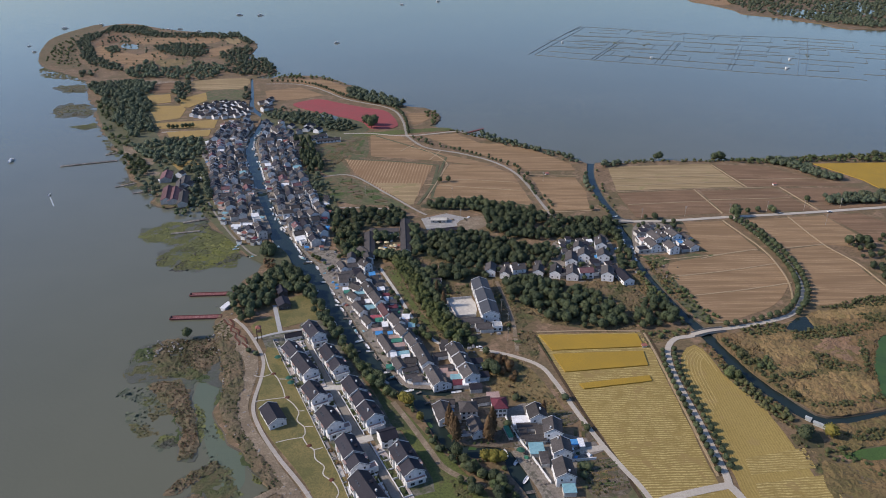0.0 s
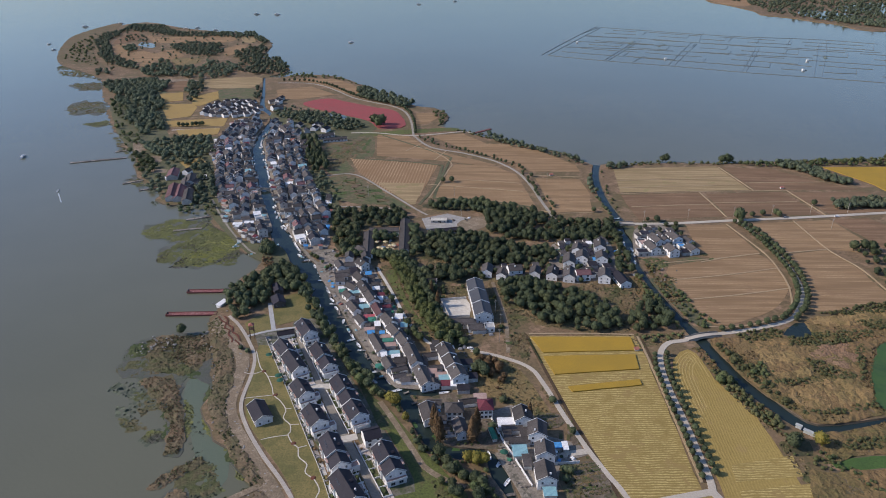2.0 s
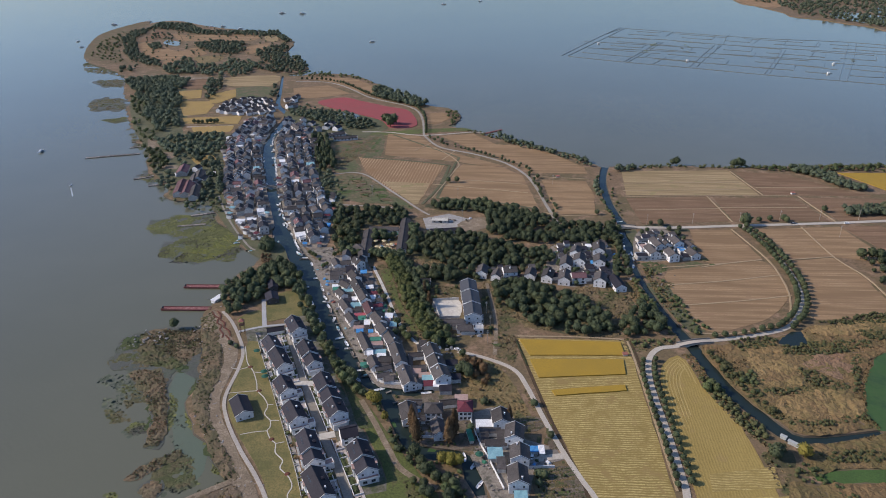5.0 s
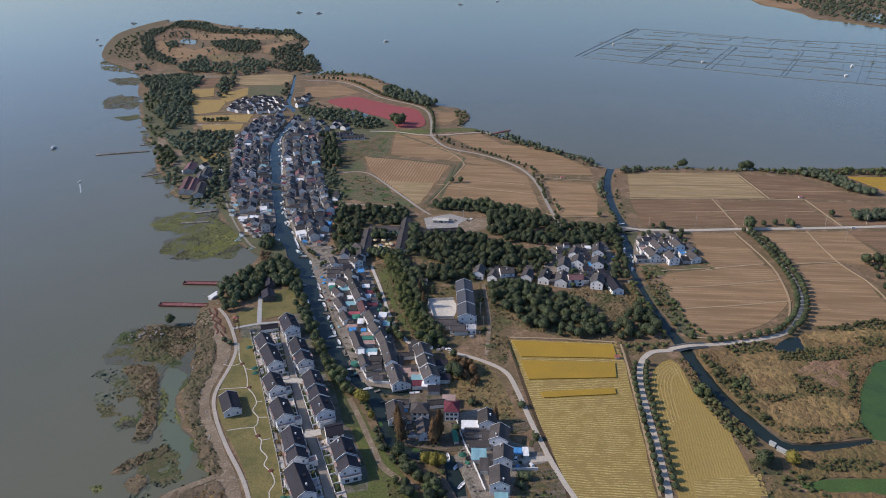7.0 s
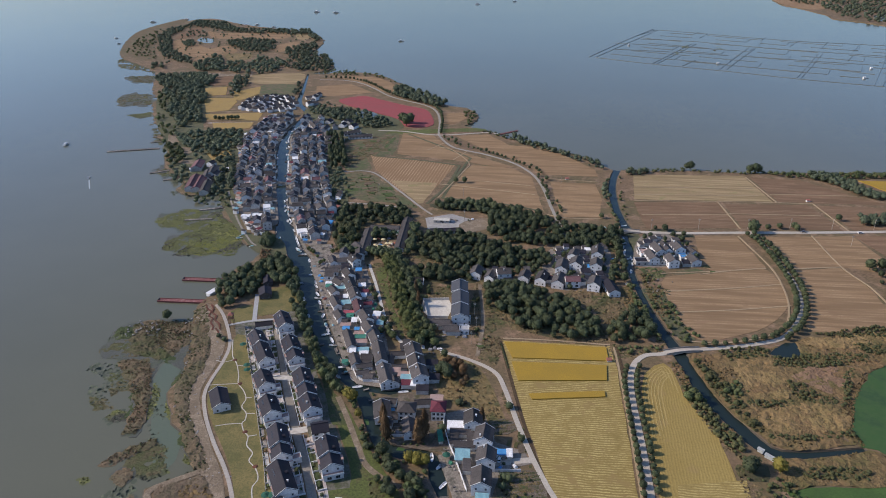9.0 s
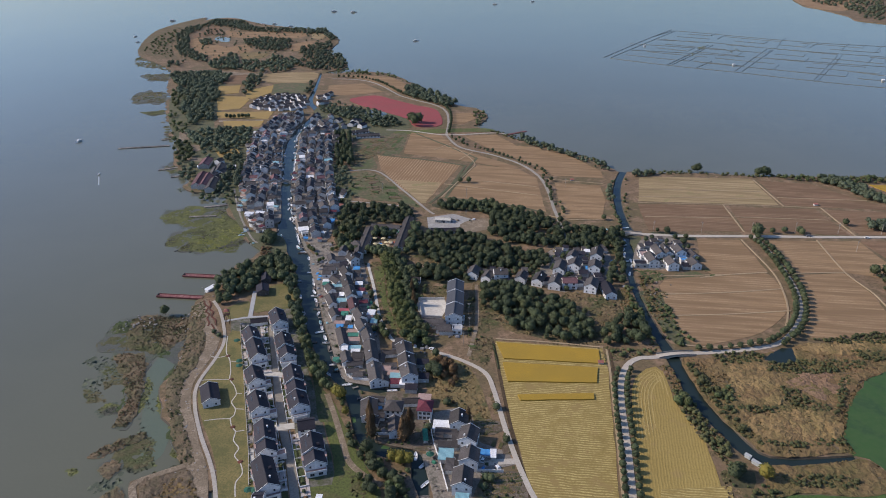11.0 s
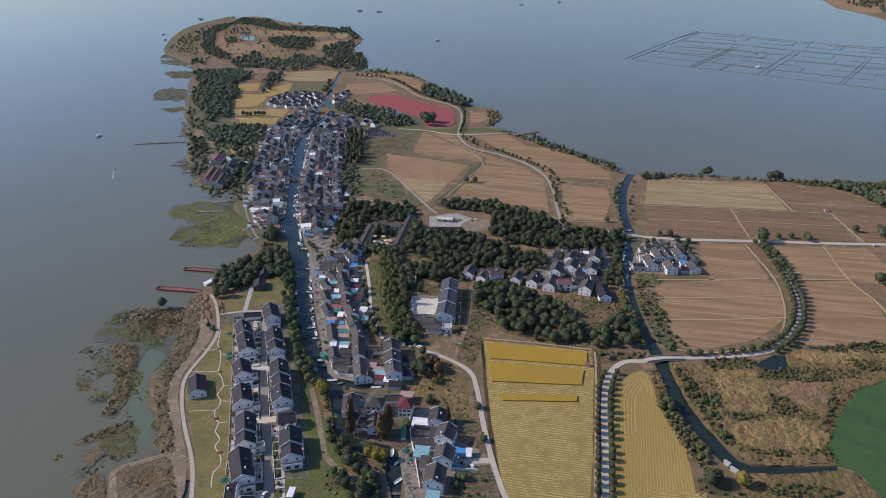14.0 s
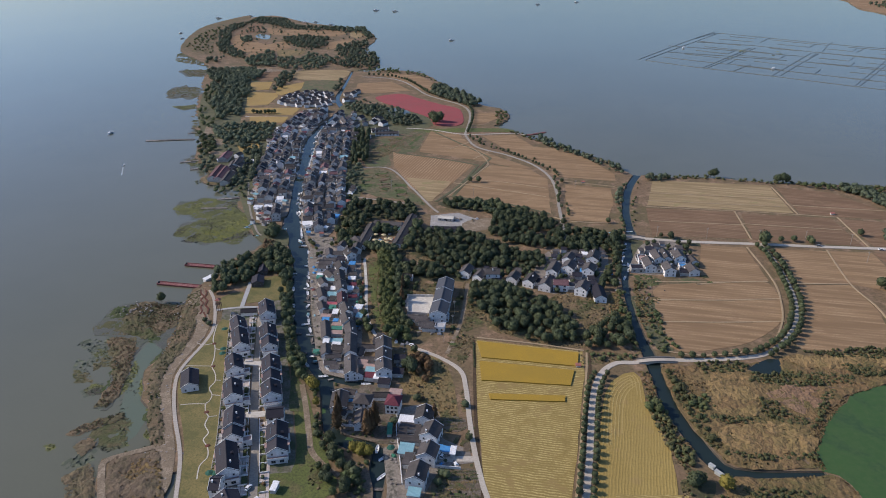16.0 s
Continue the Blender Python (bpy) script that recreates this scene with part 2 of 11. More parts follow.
def swathes(name, tan, rust, olive, dark, stretch=(0.5, 1.0, 1.0), turn=25, k=1.0):
    """Matted reeds: broad swathes of three tones, combed in one direction, with dark gaps."""
    m, nt, b = nodes_of(name)
    geo = nt.nodes.new("ShaderNodeNewGeometry").outputs["Position"]
    mp = add(nt, "ShaderNodeMapping", Rotation=(0, 0, radians(turn)), Scale=stretch)
    nt.links.new(geo, mp.inputs["Vector"])
    co = mp.outputs[0]
    col = mix(nt, noise_fac(nt, 0.022 * k, 0.40, 0.60, 4, co), tan, rust)
    col = mix(nt, noise_fac(nt, 0.024 * k, 0.46, 0.60, 6, geo, 0.65), col, olive)
    comb = noise_fac(nt, 0.9, 0.3, 0.7, 6, co, 0.7)
    col = mix(nt, comb, tuple(v * 0.72 for v in tan), col)
    col = mix(nt, noise_fac(nt, 0.14 * k, 0.57, 0.72, 6, geo, 0.7), col, dark)
    nt.links.new(col, b.inputs["Base Color"])
    b.inputs["Roughness"].default_value = 0.95
    b.inputs["Specular IOR Level"].default_value = 0.15
    bump(nt, b, comb, 0.7, 0.5)
    return m


REED_MAT_W = swathes("matted_marsh_reeds", (0.185, 0.145, 0.09), (0.20, 0.132, 0.078), (0.115, 0.112, 0.055), (0.07, 0.067, 0.042), k=2.2)
RUBBLE_MAT = swathes("rubble_and_mud", (0.20, 0.15, 0.10), (0.145, 0.105, 0.07), (0.10, 0.09, 0.05), (0.06, 0.05, 0.036), k=3.5)
GREEN_MAT = swathes("green_marsh_plants", (0.118, 0.124, 0.052), (0.092, 0.10, 0.045), (0.165, 0.172, 0.056), (0.07, 0.075, 0.038), k=3.0)
OLIVE_MAT = swathes("olive_marsh_plants", (0.115, 0.11, 0.055), (0.16, 0.115, 0.07), (0.075, 0.095, 0.035), (0.05, 0.055, 0.032), k=3.0)
FRINGE_MAT = swathes("green_water_fringe", (0.075, 0.095, 0.045), (0.095, 0.105, 0.04), (0.06, 0.085, 0.03), (0.055, 0.062, 0.042), k=3.0)
WET_MUD = surface("wet_mud", (0.105, 0.10, 0.078), (0.085, 0.085, 0.066), (0.06, 0.064, 0.048), 0.05, 0.6, rough=0.55, relief=0.3, c4=(0.075, 0.085, 0.045), mid=0.08)
DRY = surface("dry_golden_grass", (0.255, 0.172, 0.075), (0.195, 0.14, 0.06), (0.12, 0.096, 0.042), 0.04, 0.5, relief=0.5, c4=(0.105, 0.10, 0.04), mid=0.1)
TRACK = surface("worn_lane_concrete", (0.34, 0.31, 0.265), (0.28, 0.255, 0.215), (0.22, 0.2, 0.165), 0.06, 0.9, relief=0.1)
SHORE_GREEN = surface("rough_green_shore", (0.10, 0.105, 0.05), (0.08, 0.088, 0.042), (0.13, 0.11, 0.065), 0.03, 0.4, relief=0.5, c4=(0.06, 0.068, 0.034), mid=0.07)
PALE_METAL = surface("dull_pale_metal", (0.40, 0.42, 0.40), (0.34, 0.36, 0.34), (0.26, 0.27, 0.26), 0.3, 1.5, rough=0.5, relief=0.05)
# undergrowth green-brown, darkened so that tree shade sits in the colour
WOOD_FLOOR = surface("undergrowth_with_tree_shade", (0.062, 0.066, 0.032), (0.05, 0.054, 0.026), (0.095, 0.075, 0.042), 0.04, 0.7, relief=0.6, c4=(0.04, 0.046, 0.022), mid=0.1)
DULL_MAT = swathes("olive_brown_marsh", (0.215, 0.15, 0.07), (0.225, 0.135, 0.068), (0.125, 0.112, 0.043), (0.085, 0.076, 0.032), turn=10, k=1.6)
TAN_MAT = swathes("pale_combed_reeds", (0.31, 0.212, 0.096), (0.26, 0.162, 0.072), (0.205, 0.155, 0.064), (0.14, 0.105, 0.045), turn=40, k=2.0)
PINK_MAT = swathes("rusty_combed_reeds", (0.275, 0.175, 0.108), (0.25, 0.15, 0.09), (0.20, 0.14, 0.08), (0.14, 0.10, 0.06), turn=-20, k=2.0)
SUBMERGED = surface("submerged_weed", (0.06, 0.072, 0.045), (0.072, 0.084, 0.05), (0.05, 0.058, 0.04), 0.05, 0.6, rough=0.8, relief=0.1)

# ---- builders ----
def spline(points, step=6.0, closed=False):
    """A smooth line through the corners of a plan."""
    pts = [Vector((q[0], q[1])) for q in points]
    n, out = len(pts), []
    for i in range(n if closed else n - 1):
        if closed:
            a, b, c, d = pts[i - 1], pts[i], pts[(i + 1) % n], pts[(i + 2) % n]
        else:
            a, b, c, d = pts[max(i - 1, 0)], pts[i], pts[i + 1], pts[min(i + 2, n - 1)]
        k = max(1, min(40, int((c - b).length / step)))
        for s in range(k):
            u = s / k
            out.append(0.5 * ((2 * b) + (c - a) * u + (2 * a - 5 * b + 4 * c - d) * u * u + (3 * b - a - 3 * c + d) * u ** 3))
    if not closed:
        out.append(pts[-1])
    return out


def ragged(line, amount, scale=0.05):
    """The same closed line with an uneven edge."""
    return [v + amount * Vector((noise.noise(Vector((v.x * scale, v.y * scale, 3.1))), noise.noise(Vector((v.x * scale, v.y * scale, 9.7))))) for v in line]


def inside(x, y, poly):
    hit, j = False, len(poly) - 1
    for i in range(len(poly)):
        xi, yi, xj, yj = poly[i][0], poly[i][1], poly[j][0], poly[j][1]
        if (yi > y) != (yj > y) and x < (xj - xi) * (y - yi) / (yj - yi) + xi:
            hit = not hit
        j = i
    return hit


def mesh_object(name, verts, faces, materials, parent=None, smooth=False, slots=None):
    me = bpy.data.meshes.new(name)
    me.from_pydata([tuple(v) for v in verts], [], faces)
    for m in (materials if isinstance(materials, (list, tuple)) else [materials]):
        me.materials.append(m)
    if slots is not None:
        me.polygons.foreach_set("material_index", slots)
    if smooth:
        me.polygons.foreach_set("use_smooth", [True] * len(me.polygons))
    me.update()
    ob = new(name, me)
    ob.parent = parent
    return ob


def part(name, bm, material, parent, label=""):
    me = bpy.data.meshes.new(name)
    bm.to_mesh(me)
    bm.free()
    me.materials.append(material)
    ob = new(name, me)
    ob.parent = parent
    if label:
        ob["label"] = label
    return ob


def slab_data(outline, top, bottom, holes=()):
    """A slab with a straight side all round; holes are cut through it."""
    from mathutils.geometry import delaunay_2d_cdt
    pts, faces = [], []
    for ring in (outline, *holes):
        if sum(ring[i - 1][0] * ring[i][1] - ring[i][0] * ring[i - 1][1] for i in range(len(ring))) < 0:
            ring = ring[::-1]
        faces.append(list(range(len(pts), len(pts) + len(ring))))
        pts += [Vector((v[0], v[1])) for v in ring]
    vs, es, fs, _, _, src = delaunay_2d_cdt(pts, [], faces, 1, 0.01)
    keep = [list(f) for f, s in zip(fs, src) if 0 in s and not any(h in s for h in range(1, len(faces)))]
    n = len(vs)
    verts = [(v.x, v.y, top) for v in vs] + [(v.x, v.y, bottom) for v in vs]
    edges = {}
    for f in keep:
        for i in range(len(f)):
            e = (f[i], f[(i + 1) % len(f)])
            edges[e] = 1
    sides = [[a, a + n, b + n, b] for a, b in edges if (b, a) not in edges]
    return verts, keep, sides


def slab(name, outline, material, top, bottom, holes=(), side=None):
    verts, keep, sides = slab_data(outline, top, bottom, holes)
    return mesh_object(name, verts, keep + sides, [material, side or material], slots=[0] * len(keep) + [1] * len(sides))


def relief(name, outline, material, base, amp, cell, seed=0.0, hollows=(), ramp=3.0, jitter=0.42):
    """A patch of uneven growth: a humped sheet that falls to its base at a ragged edge."""
    from mathutils.geometry import delaunay_2d_cdt
    ring = [Vector((v[0], v[1])) for v in outline]
    if sum(ring[i - 1].x * ring[i].y - ring[i].x * ring[i - 1].y for i in range(len(ring))) < 0:
        ring = ring[::-1]
    xs, ys = [v.x for v in ring], [v.y for v in ring]
    r, pts = random.Random(5), list(ring)
    y = min(ys)
    while y < max(ys):
        x = min(xs)
        while x < max(xs):
            px, py = x + r.uniform(-0.4, 0.4) * cell, y + r.uniform(-0.4, 0.4) * cell
            if inside(px, py, ring):
                pts.append(Vector((px, py)))
            x += cell
        y += cell
    vs, es, fs, _, _, _ = delaunay_2d_cdt(pts, [], [list(range(len(ring)))], 1, 0.01)
    verts = []
    for v in vs:
        d = min((v - q).length for q in ring[::2])
        h = 0.5 + noise.noise(Vector((v.x * 0.09, v.y * 0.09, seed))) * 0.9 + noise.noise(Vector((v.x * 0.35, v.y * 0.35, seed + 4))) * 0.6 + r.uniform(-jitter, jitter)
        if any(inside(v.x, v.y, q) for q in hollows):
            h = -1.0
        verts.append((v.x, v.y, base + max(-0.12, amp * h) * min(1.0, d / ramp)))
    return mesh_object(name, verts, [list(f) for f in fs], material)


def offset_line(line, d):
    out = []
    for i, v in enumerate(line):
        t = (line[min(i + 1, len(line) - 1)] - line[max(i - 1, 0)])
        t.normalize()
        out.append(v + d * Vector((t.y, -t.x)))
    return out


def band(line, width):
    """The outline of a strip along a line."""
    return offset_line(line, width / 2) + offset_line(line, -width / 2)[::-1]


def strip(name, points, width, material, top, bottom, step=2.5):
    """A road or path: a thin slab that follows a line."""
    line = spline(points, step)
    r, l = offset_line(line, width / 2), offset_line(line, -width / 2)
    n = len(line)
    verts = [(v.x, v.y, top) for v in r] + [(v.x, v.y, top) for v in l] + [(v.x, v.y, bottom) for v in r] + [(v.x, v.y, bottom) for v in l]
    faces = []
    for i in range(n - 1):
        faces += [[i, i + 1, n + i + 1, n + i], [i, 2 * n + i, 2 * n + i + 1, i + 1], [n + i, n + i + 1, 3 * n + i + 1, 3 * n + i]]
    faces += [[0, n, 3 * n, 2 * n], [n - 1, 3 * n - 1, 4 * n - 1, 2 * n - 1]]
    return mesh_object(name, verts, faces, material)

# ---- water and land ----
lake = slab("water", [(-4500, -600), (4500, -600), (4500, 4500), (-4500, 4500)], LAKE, 0.0, -2.0)
tagged(lake, "wide grey-green lake water round the peninsula", "lake", kind="structure")

WEST_CANAL = [(-337.2, 1246), (-307, 1125.9), (-282.8, 1028.8), (-251, 968.4), (-244, 908), (-239.2, 842), (-216.6, 766), (-195.2, 703.4), (-176.8, 647.4), (-155.2, 589.2), (-134.5, 540), (-116.5, 510), (-98.3, 482), (-86, 450), (-71.8, 419.3), (-63.6, 400.4), (-45.2, 367.1), (-32.3, 346.5), (-19.8, 334.4), (-9.6, 316.4), (-2.2, 299.8), (6.7, 285), (17.4, 282), (26.6, 282.8), (34.4, 278.9), (37.8, 264.1), (40.7, 248.5), (44.6, 229), (49.3, 208.3)]
BRANCH_CANAL = [(-19.4, 335.2), (-9.8, 333.9), (5.2, 332.2), (12.7, 333.3)]
EAST_CANAL = [(177.8, 783.6), (166.8, 748.7), (159.3, 702.4), (157.9, 646.2), (162.2, 599), (162.7, 576), (160.7, 554), (157.8, 533), (157.3, 511), (158.9, 486), (163, 454), (167.4, 425.9), (172.8, 403.1), (177.4, 382.7), (183.1, 354), (192, 331.4), (199.3, 315.4), (204.5, 307.6), (212, 304.9), (223, 306.5), (240, 310.8), (255.5, 315.2)]
def tapered(line, widths, at=None):
    """The outline of a strip whose width changes evenly along it."""
    n = len(line)
    half = [0.5 * float(np.interp(i / (n - 1), at or np.linspace(0, 1, len(widths)), widths)) for i in range(n)]
    r, l = offset_line(line, 1.0), offset_line(line, -1.0)
    return [v + (a - v) * h for v, a, h in zip(line, r, half)] + [v + (a - v) * h for v, a, h in zip(line, l, half)][::-1]


CANAL_AT, CANAL_WIDE = (0, 0.12, 0.25, 0.305, 0.395, 0.43, 0.487, 0.54, 0.6, 0.64, 0.675, 0.705, 0.74, 0.765, 0.78, 0.815, 0.84, 0.87, 1.0), (4.0, 6.0, 9.5, 11.0, 11.5, 16.0, 16.0, 14.0, 14.0, 15.0, 21.0, 15.5, 17.0, 15.0, 13.5, 13.5, 12.0, 9.5, 9.5)
canal_w = tapered(spline(WEST_CANAL, 8), CANAL_WIDE, CANAL_AT)
canal_b = band(spline(BRANCH_CANAL, 8), 7)
EAST_AT, EAST_WIDE = (0, 0.26, 0.35, 0.385, 0.425, 0.465, 0.51, 0.62, 0.67, 0.714, 0.80, 0.90, 0.935, 1.0), (8.5, 8.0, 7.4, 13.4, 12.6, 8.0, 6.0, 5.4, 7.0, 9.5, 10.5, 10.0, 6.4, 3.2)
canal_e = tapered(spline(EAST_CANAL, 8), EAST_WIDE, EAST_AT)
SHORE_A = [(-60.8, 176.8), (-91.5, 220.8), (-99.8, 233.3), (-103.8, 241.8), (-93.6, 248.3), (-79.8, 258.3), (-81.1, 266.7), (-106.6, 284.6), (-123, 303.9), (-131, 320.1), (-123.2, 343.3), (-125.8, 361.7), (-139, 375.1), (-148.5, 389.8), (-154.8, 402.6), (-157.7, 414.9), (-155.8, 426.6), (-151.2, 440.7)]
SHORE_B = [(-156.3, 460.2), (-153, 477.9), (-146.4, 490.6), (-148.1, 507.5), (-159.1, 523.3), (-164.6, 519.3), (-178.8, 547.7), (-210.6, 584.3), (-236.4, 631), (-264.8, 628.4), (-287.7, 639.3), (-290.2, 662.7), (-318.7, 690.9), (-346.9, 729.7), (-375.6, 793.8), (-401.8, 821), (-418.7, 859.2), (-450.3, 899.4), (-475, 944.1), (-500.1, 986), (-519.4, 1035.8), (-563.9, 1105.4), (-628.5, 1233.9), (-773.9, 1374.6), (-829.2, 1481.3), (-893.9, 1657.5), (-933.4, 1834.5), (-910.7, 1951.5), (-858.2, 2004.7), (-723.4, 1892.9), (-623.5, 1833.4), (-533.1, 1787.5), (-475.6, 1742.3), (-420.9, 1629.1)]
SHORE_C = [(-404.8, 1526.9), (-406.4, 1468.9), (-361.5, 1418.2), (-313.7, 1335.5), (-313.3, 1284.9), (-332, 1256.8), (-313.6, 1247.8), (-263.1, 1272.6), (-206, 1251), (-153, 1182.5), (-114.5, 1120.2), (-54.8, 1036.6), (-27.3, 1024.8), (-5.1, 983.1), (-3.8, 951.8), (-13.9, 921.4), (10, 903.7), (25.6, 888.6), (58.2, 860.3), (95.7, 834.2), (129.4, 807.4), (147.5, 787.3), (161.5, 761.9), (169.4, 754.7), (178.8, 761.4), (187.8, 754.4), (243.9, 767.1), (304.3, 764.5), (370.4, 771), (438.3, 776.2), (521.3, 785.7), (651.7, 799), (905.8, 817.8), (1486, 718.6)]
outline = ragged(spline(SHORE_A + SHORE_B + SHORE_C + [(1500, -500), (-300, -500)], 4, True), 4.5, 0.09)
land = slab("ground", outline, EARTH, 0.9, -1.5, [canal_w, canal_b, canal_e], MUD)
# the banks slope outwards into the water
out, me = {}, land.data
for poly in me.polygons:
    if abs(poly.normal.z) < 0.5:
        for i in poly.vertices:
            out[i] = out.get(i, Vector()) + Vector((poly.normal.x, poly.normal.y, 0))
for i, d in out.items():
    if me.vertices[i].co.z < 0 and d.length:
        me.vertices[i].co += d.normalized() * 2.2
tagged(land, "flat peninsula of dry grass and brown earth", "ground", kind="structure")
for line, level in ((canal_w, 0.12), (canal_b, 0.1), (canal_e[3:-3], 0.12)):
    c = slab("canal_water", line, CANAL, level, -1.2)
    tagged(c, "dark still canal water between stone banks", "canal", kind="structure")
far_shore = slab("ground", ragged(spline([(873, 2674.8), (879, 2425.2), (897.5, 2303.1), (896.5, 2165.6), (949.8, 2070.1), (999.9, 1961.8), (1099.9, 1813.1), (1790.5, 1915.2), (3023.1, 2611.1), (3327.1, 4799.9), (1114.6, 3792.2)], 30, True), 14, 0.01), EARTH, 1.2, -1.5)
tagged(far_shore, "far wooded shore with pale fields across the lake", "ground", kind="structure")


LEVEL = (0.004 * (i % 24) for i in range(10000))


def field(label, points, material, top=1.02, category="field", name="field", ragged_by=0.8, step=7, group=""):
    line = ragged(spline(points, step, True), ragged_by, 0.08) if ragged_by else [Vector(q) for q in points]
    ob = slab(name, line, material, top + next(LEVEL), 0.7)
    return tagged(ob, label, category, group, "structure")


def sharp(points, step=8):
    """A plan with straight sides and crisp corners."""
    out, n = [], len(points)
    for i in range(n):
        a, b = Vector(points[i]), Vector(points[(i + 1) % n])
        k = max(1, int((b - a).length / step))
        out += [a.lerp(b, s / k) for s in range(k)]
    return out


def plot(label, points, material, top=1.02, rough=0.9, **kw):
    line = ragged(sharp(points), rough, 0.1)
    return tagged(slab("field", line, material, top + next(LEVEL), 0.7), label, "field", "farm fields", "structure")


BROWN = "harvested brown field with faint furrow lines"
plot("pale harvested field with greenish stripes", [(185.2, 744.5), (301.6, 754.7), (311, 678.2), (177.8, 669.4)], PALE)
plot(BROWN, [(307.4, 749.6), (358.2, 746.7), (397.3, 700.2), (422.7, 681.9), (351.4, 678.7), (317.6, 678.8)], PLOUGH_B)
plot(BROWN, [(176.2, 661.5), (257, 668.7), (262, 606.7), (180.3, 596.8)], PLOUGH_B)
plot(BROWN, [(262.9, 666.1), (341.5, 673.2), (352.2, 612.3), (265.1, 607)], PLOUGH_B)
plot(BROWN, [(348.1, 672.2), (422.5, 674.3), (454.8, 644.2), (440.4, 625.5), (362.2, 613.2)], PLOUGH_B)
plot("ripe yellow rice field by the lake", [(417.8, 751.5), (503.1, 754.2), (552.6, 749.4), (495.3, 659.7), (448.8, 660.3), (445.7, 694.3)], RIPE, 1.5)
plot(BROWN, [(219.7, 583.9), (255.3, 587.1), (263.9, 528.3), (225, 513.7), (213.4, 523.7)], PLOUGH)
plot(BROWN, [(275.1, 588.9), (319.4, 595.4), (322.7, 536.8), (279.4, 527.7)], PLOUGH)
plot(BROWN, [(321.8, 595.6), (355.4, 599.9), (365.4, 535.6), (356.3, 526.7), (324.1, 536.9)], PLOUGH)
plot(BROWN, [(356.9, 600.1), (391.7, 605.7), (408.9, 571.7), (371.9, 540.3)], PLOUGH_B)
field("large rounded harvested field with tractor lines", [(182.2, 500.7), (218.1, 514), (257.6, 527.1), (265.6, 512.5), (267, 484), (258.5, 460.1), (237.9, 434.2), (217.3, 421.3), (194.1, 410.9), (186, 416.2), (181.1, 444.1), (178, 480.2)], PLOUGH, ragged_by=0.4)
plot(BROWN, [(281.2, 523.8), (321.9, 534.7), (330.2, 503.3), (330.2, 468.5), (335.3, 445.4), (316.7, 438.5), (267.1, 431.7), (265.2, 438.9), (279, 472), (282.5, 501.7)], PLOUGH)
plot("ridged pale harvested field with deep drill lines", [(-114.2, 779.7), (-10.4, 757), (-28.4, 637.1), (-57.4, 666.3), (-96.5, 727.5)], PLOUGH_C)
plot("pale tan harvested corner field", [(-72.6, 694.8), (-22.5, 693.6), (-28.7, 633.6), (-33.1, 633.1)], PALE, 1.06)
plot(BROWN, [(-93.4, 878.6), (-53.4, 874), (-21.8, 814.7), (55.6, 756.6), (43, 751.5), (-1.7, 770.1), (-84.1, 788.9)], PLOUGH)
plot(BROWN, [(9.5, 758.7), (54.4, 750.5), (75.6, 723.7), (86.1, 647.3), (88.8, 626.8), (-15, 652.3), (-1.9, 696.9), (1.2, 734.1)], PLOUGH)
plot(BROWN, [(-22.3, 871.4), (17, 885.2), (47.3, 839.6), (95.6, 831.8), (145.4, 756.5), (146.4, 733.6), (85.5, 733.9), (58.5, 779.6), (16.9, 820.4)], PLOUGH)
plot(BROWN, [(95.8, 710.9), (142.5, 709.7), (146.1, 668.2), (141.1, 617.3), (104.3, 614), (99.1, 672)], PLOUGH)
plot(BROWN, [(-290.4, 1144.7), (-238.8, 1171.2), (-186.9, 1110.3), (-234.7, 1078.3), (-270.6, 1075.4)], PLOUGH)
plot(BROWN, [(-293.8, 1229), (-255.8, 1242.1), (-201, 1226.3), (-153.9, 1159.9), (-148.2, 1101.2), (-178.4, 1123.5), (-232.5, 1194.9)], PLOUGH)
field("field of red autumn flowers", [(-226.2, 1052), (-194.5, 1081.5), (-158.1, 1057.5), (-117.9, 1027.9), (-79.9, 999.9), (-60.7, 920.4), (-93.7, 909), (-112.4, 945.8), (-146.1, 974.6), (-201.9, 1017.5)], RED_FIELD, 1.3)
plot("dry grass headland by the lake", [(-53.7, 988.8), (-29.6, 994.1), (-15.9, 966.3), (-31.8, 931.6), (-48.7, 930.1)], PLOUGH)
YEL = "small yellow rice field behind the village"
for pts in ([(-473.3, 1112.7), (-439.1, 1124.1), (-417.7, 1067.5), (-448.8, 1053.1)], [(-414.5, 1092), (-383.9, 1132.8), (-366.4, 1079.6), (-378.7, 1032.1), (-393, 1038.4)], [(-443.8, 1041.9), (-395.9, 1045.8), (-380.2, 1024.6), (-371.2, 969.2), (-398.7, 953.7)],
            [(-397, 944.1), (-314.5, 960.7), (-307.1, 917.4), (-379.8, 914.4)], [(-364.5, 897.8), (-308.6, 908.3), (-302.5, 877.3), (-346.7, 865.3)], [(-312.3, 764.7), (-292, 780), (-276.7, 759.1), (-293.6, 740.6)]):
    plot(YEL, pts, RIPE_HAZED, 1.2)
plot("golden rice stubble with raked straw lines", [(61.7, 396.1), (131.8, 397.2), (133.7, 378.6), (134, 313.8), (134.3, 263.5), (133.9, 237.2), (99, 233.8), (93.7, 259.6), (78.2, 318)], STUBBLE)
for pts in ([(63.5, 393.7), (129.1, 394.5), (129.5, 379.6), (69.8, 375.9)], [(69.4, 371.4), (127.8, 374.5), (126.6, 358.8), (74.1, 352.1)], [(80.6, 339.9), (124.3, 347.9), (124.6, 342.5), (82.7, 334.8)]):
    plot("standing ripe golden rice left uncut", pts, RIPE, 1.75, 0.3)
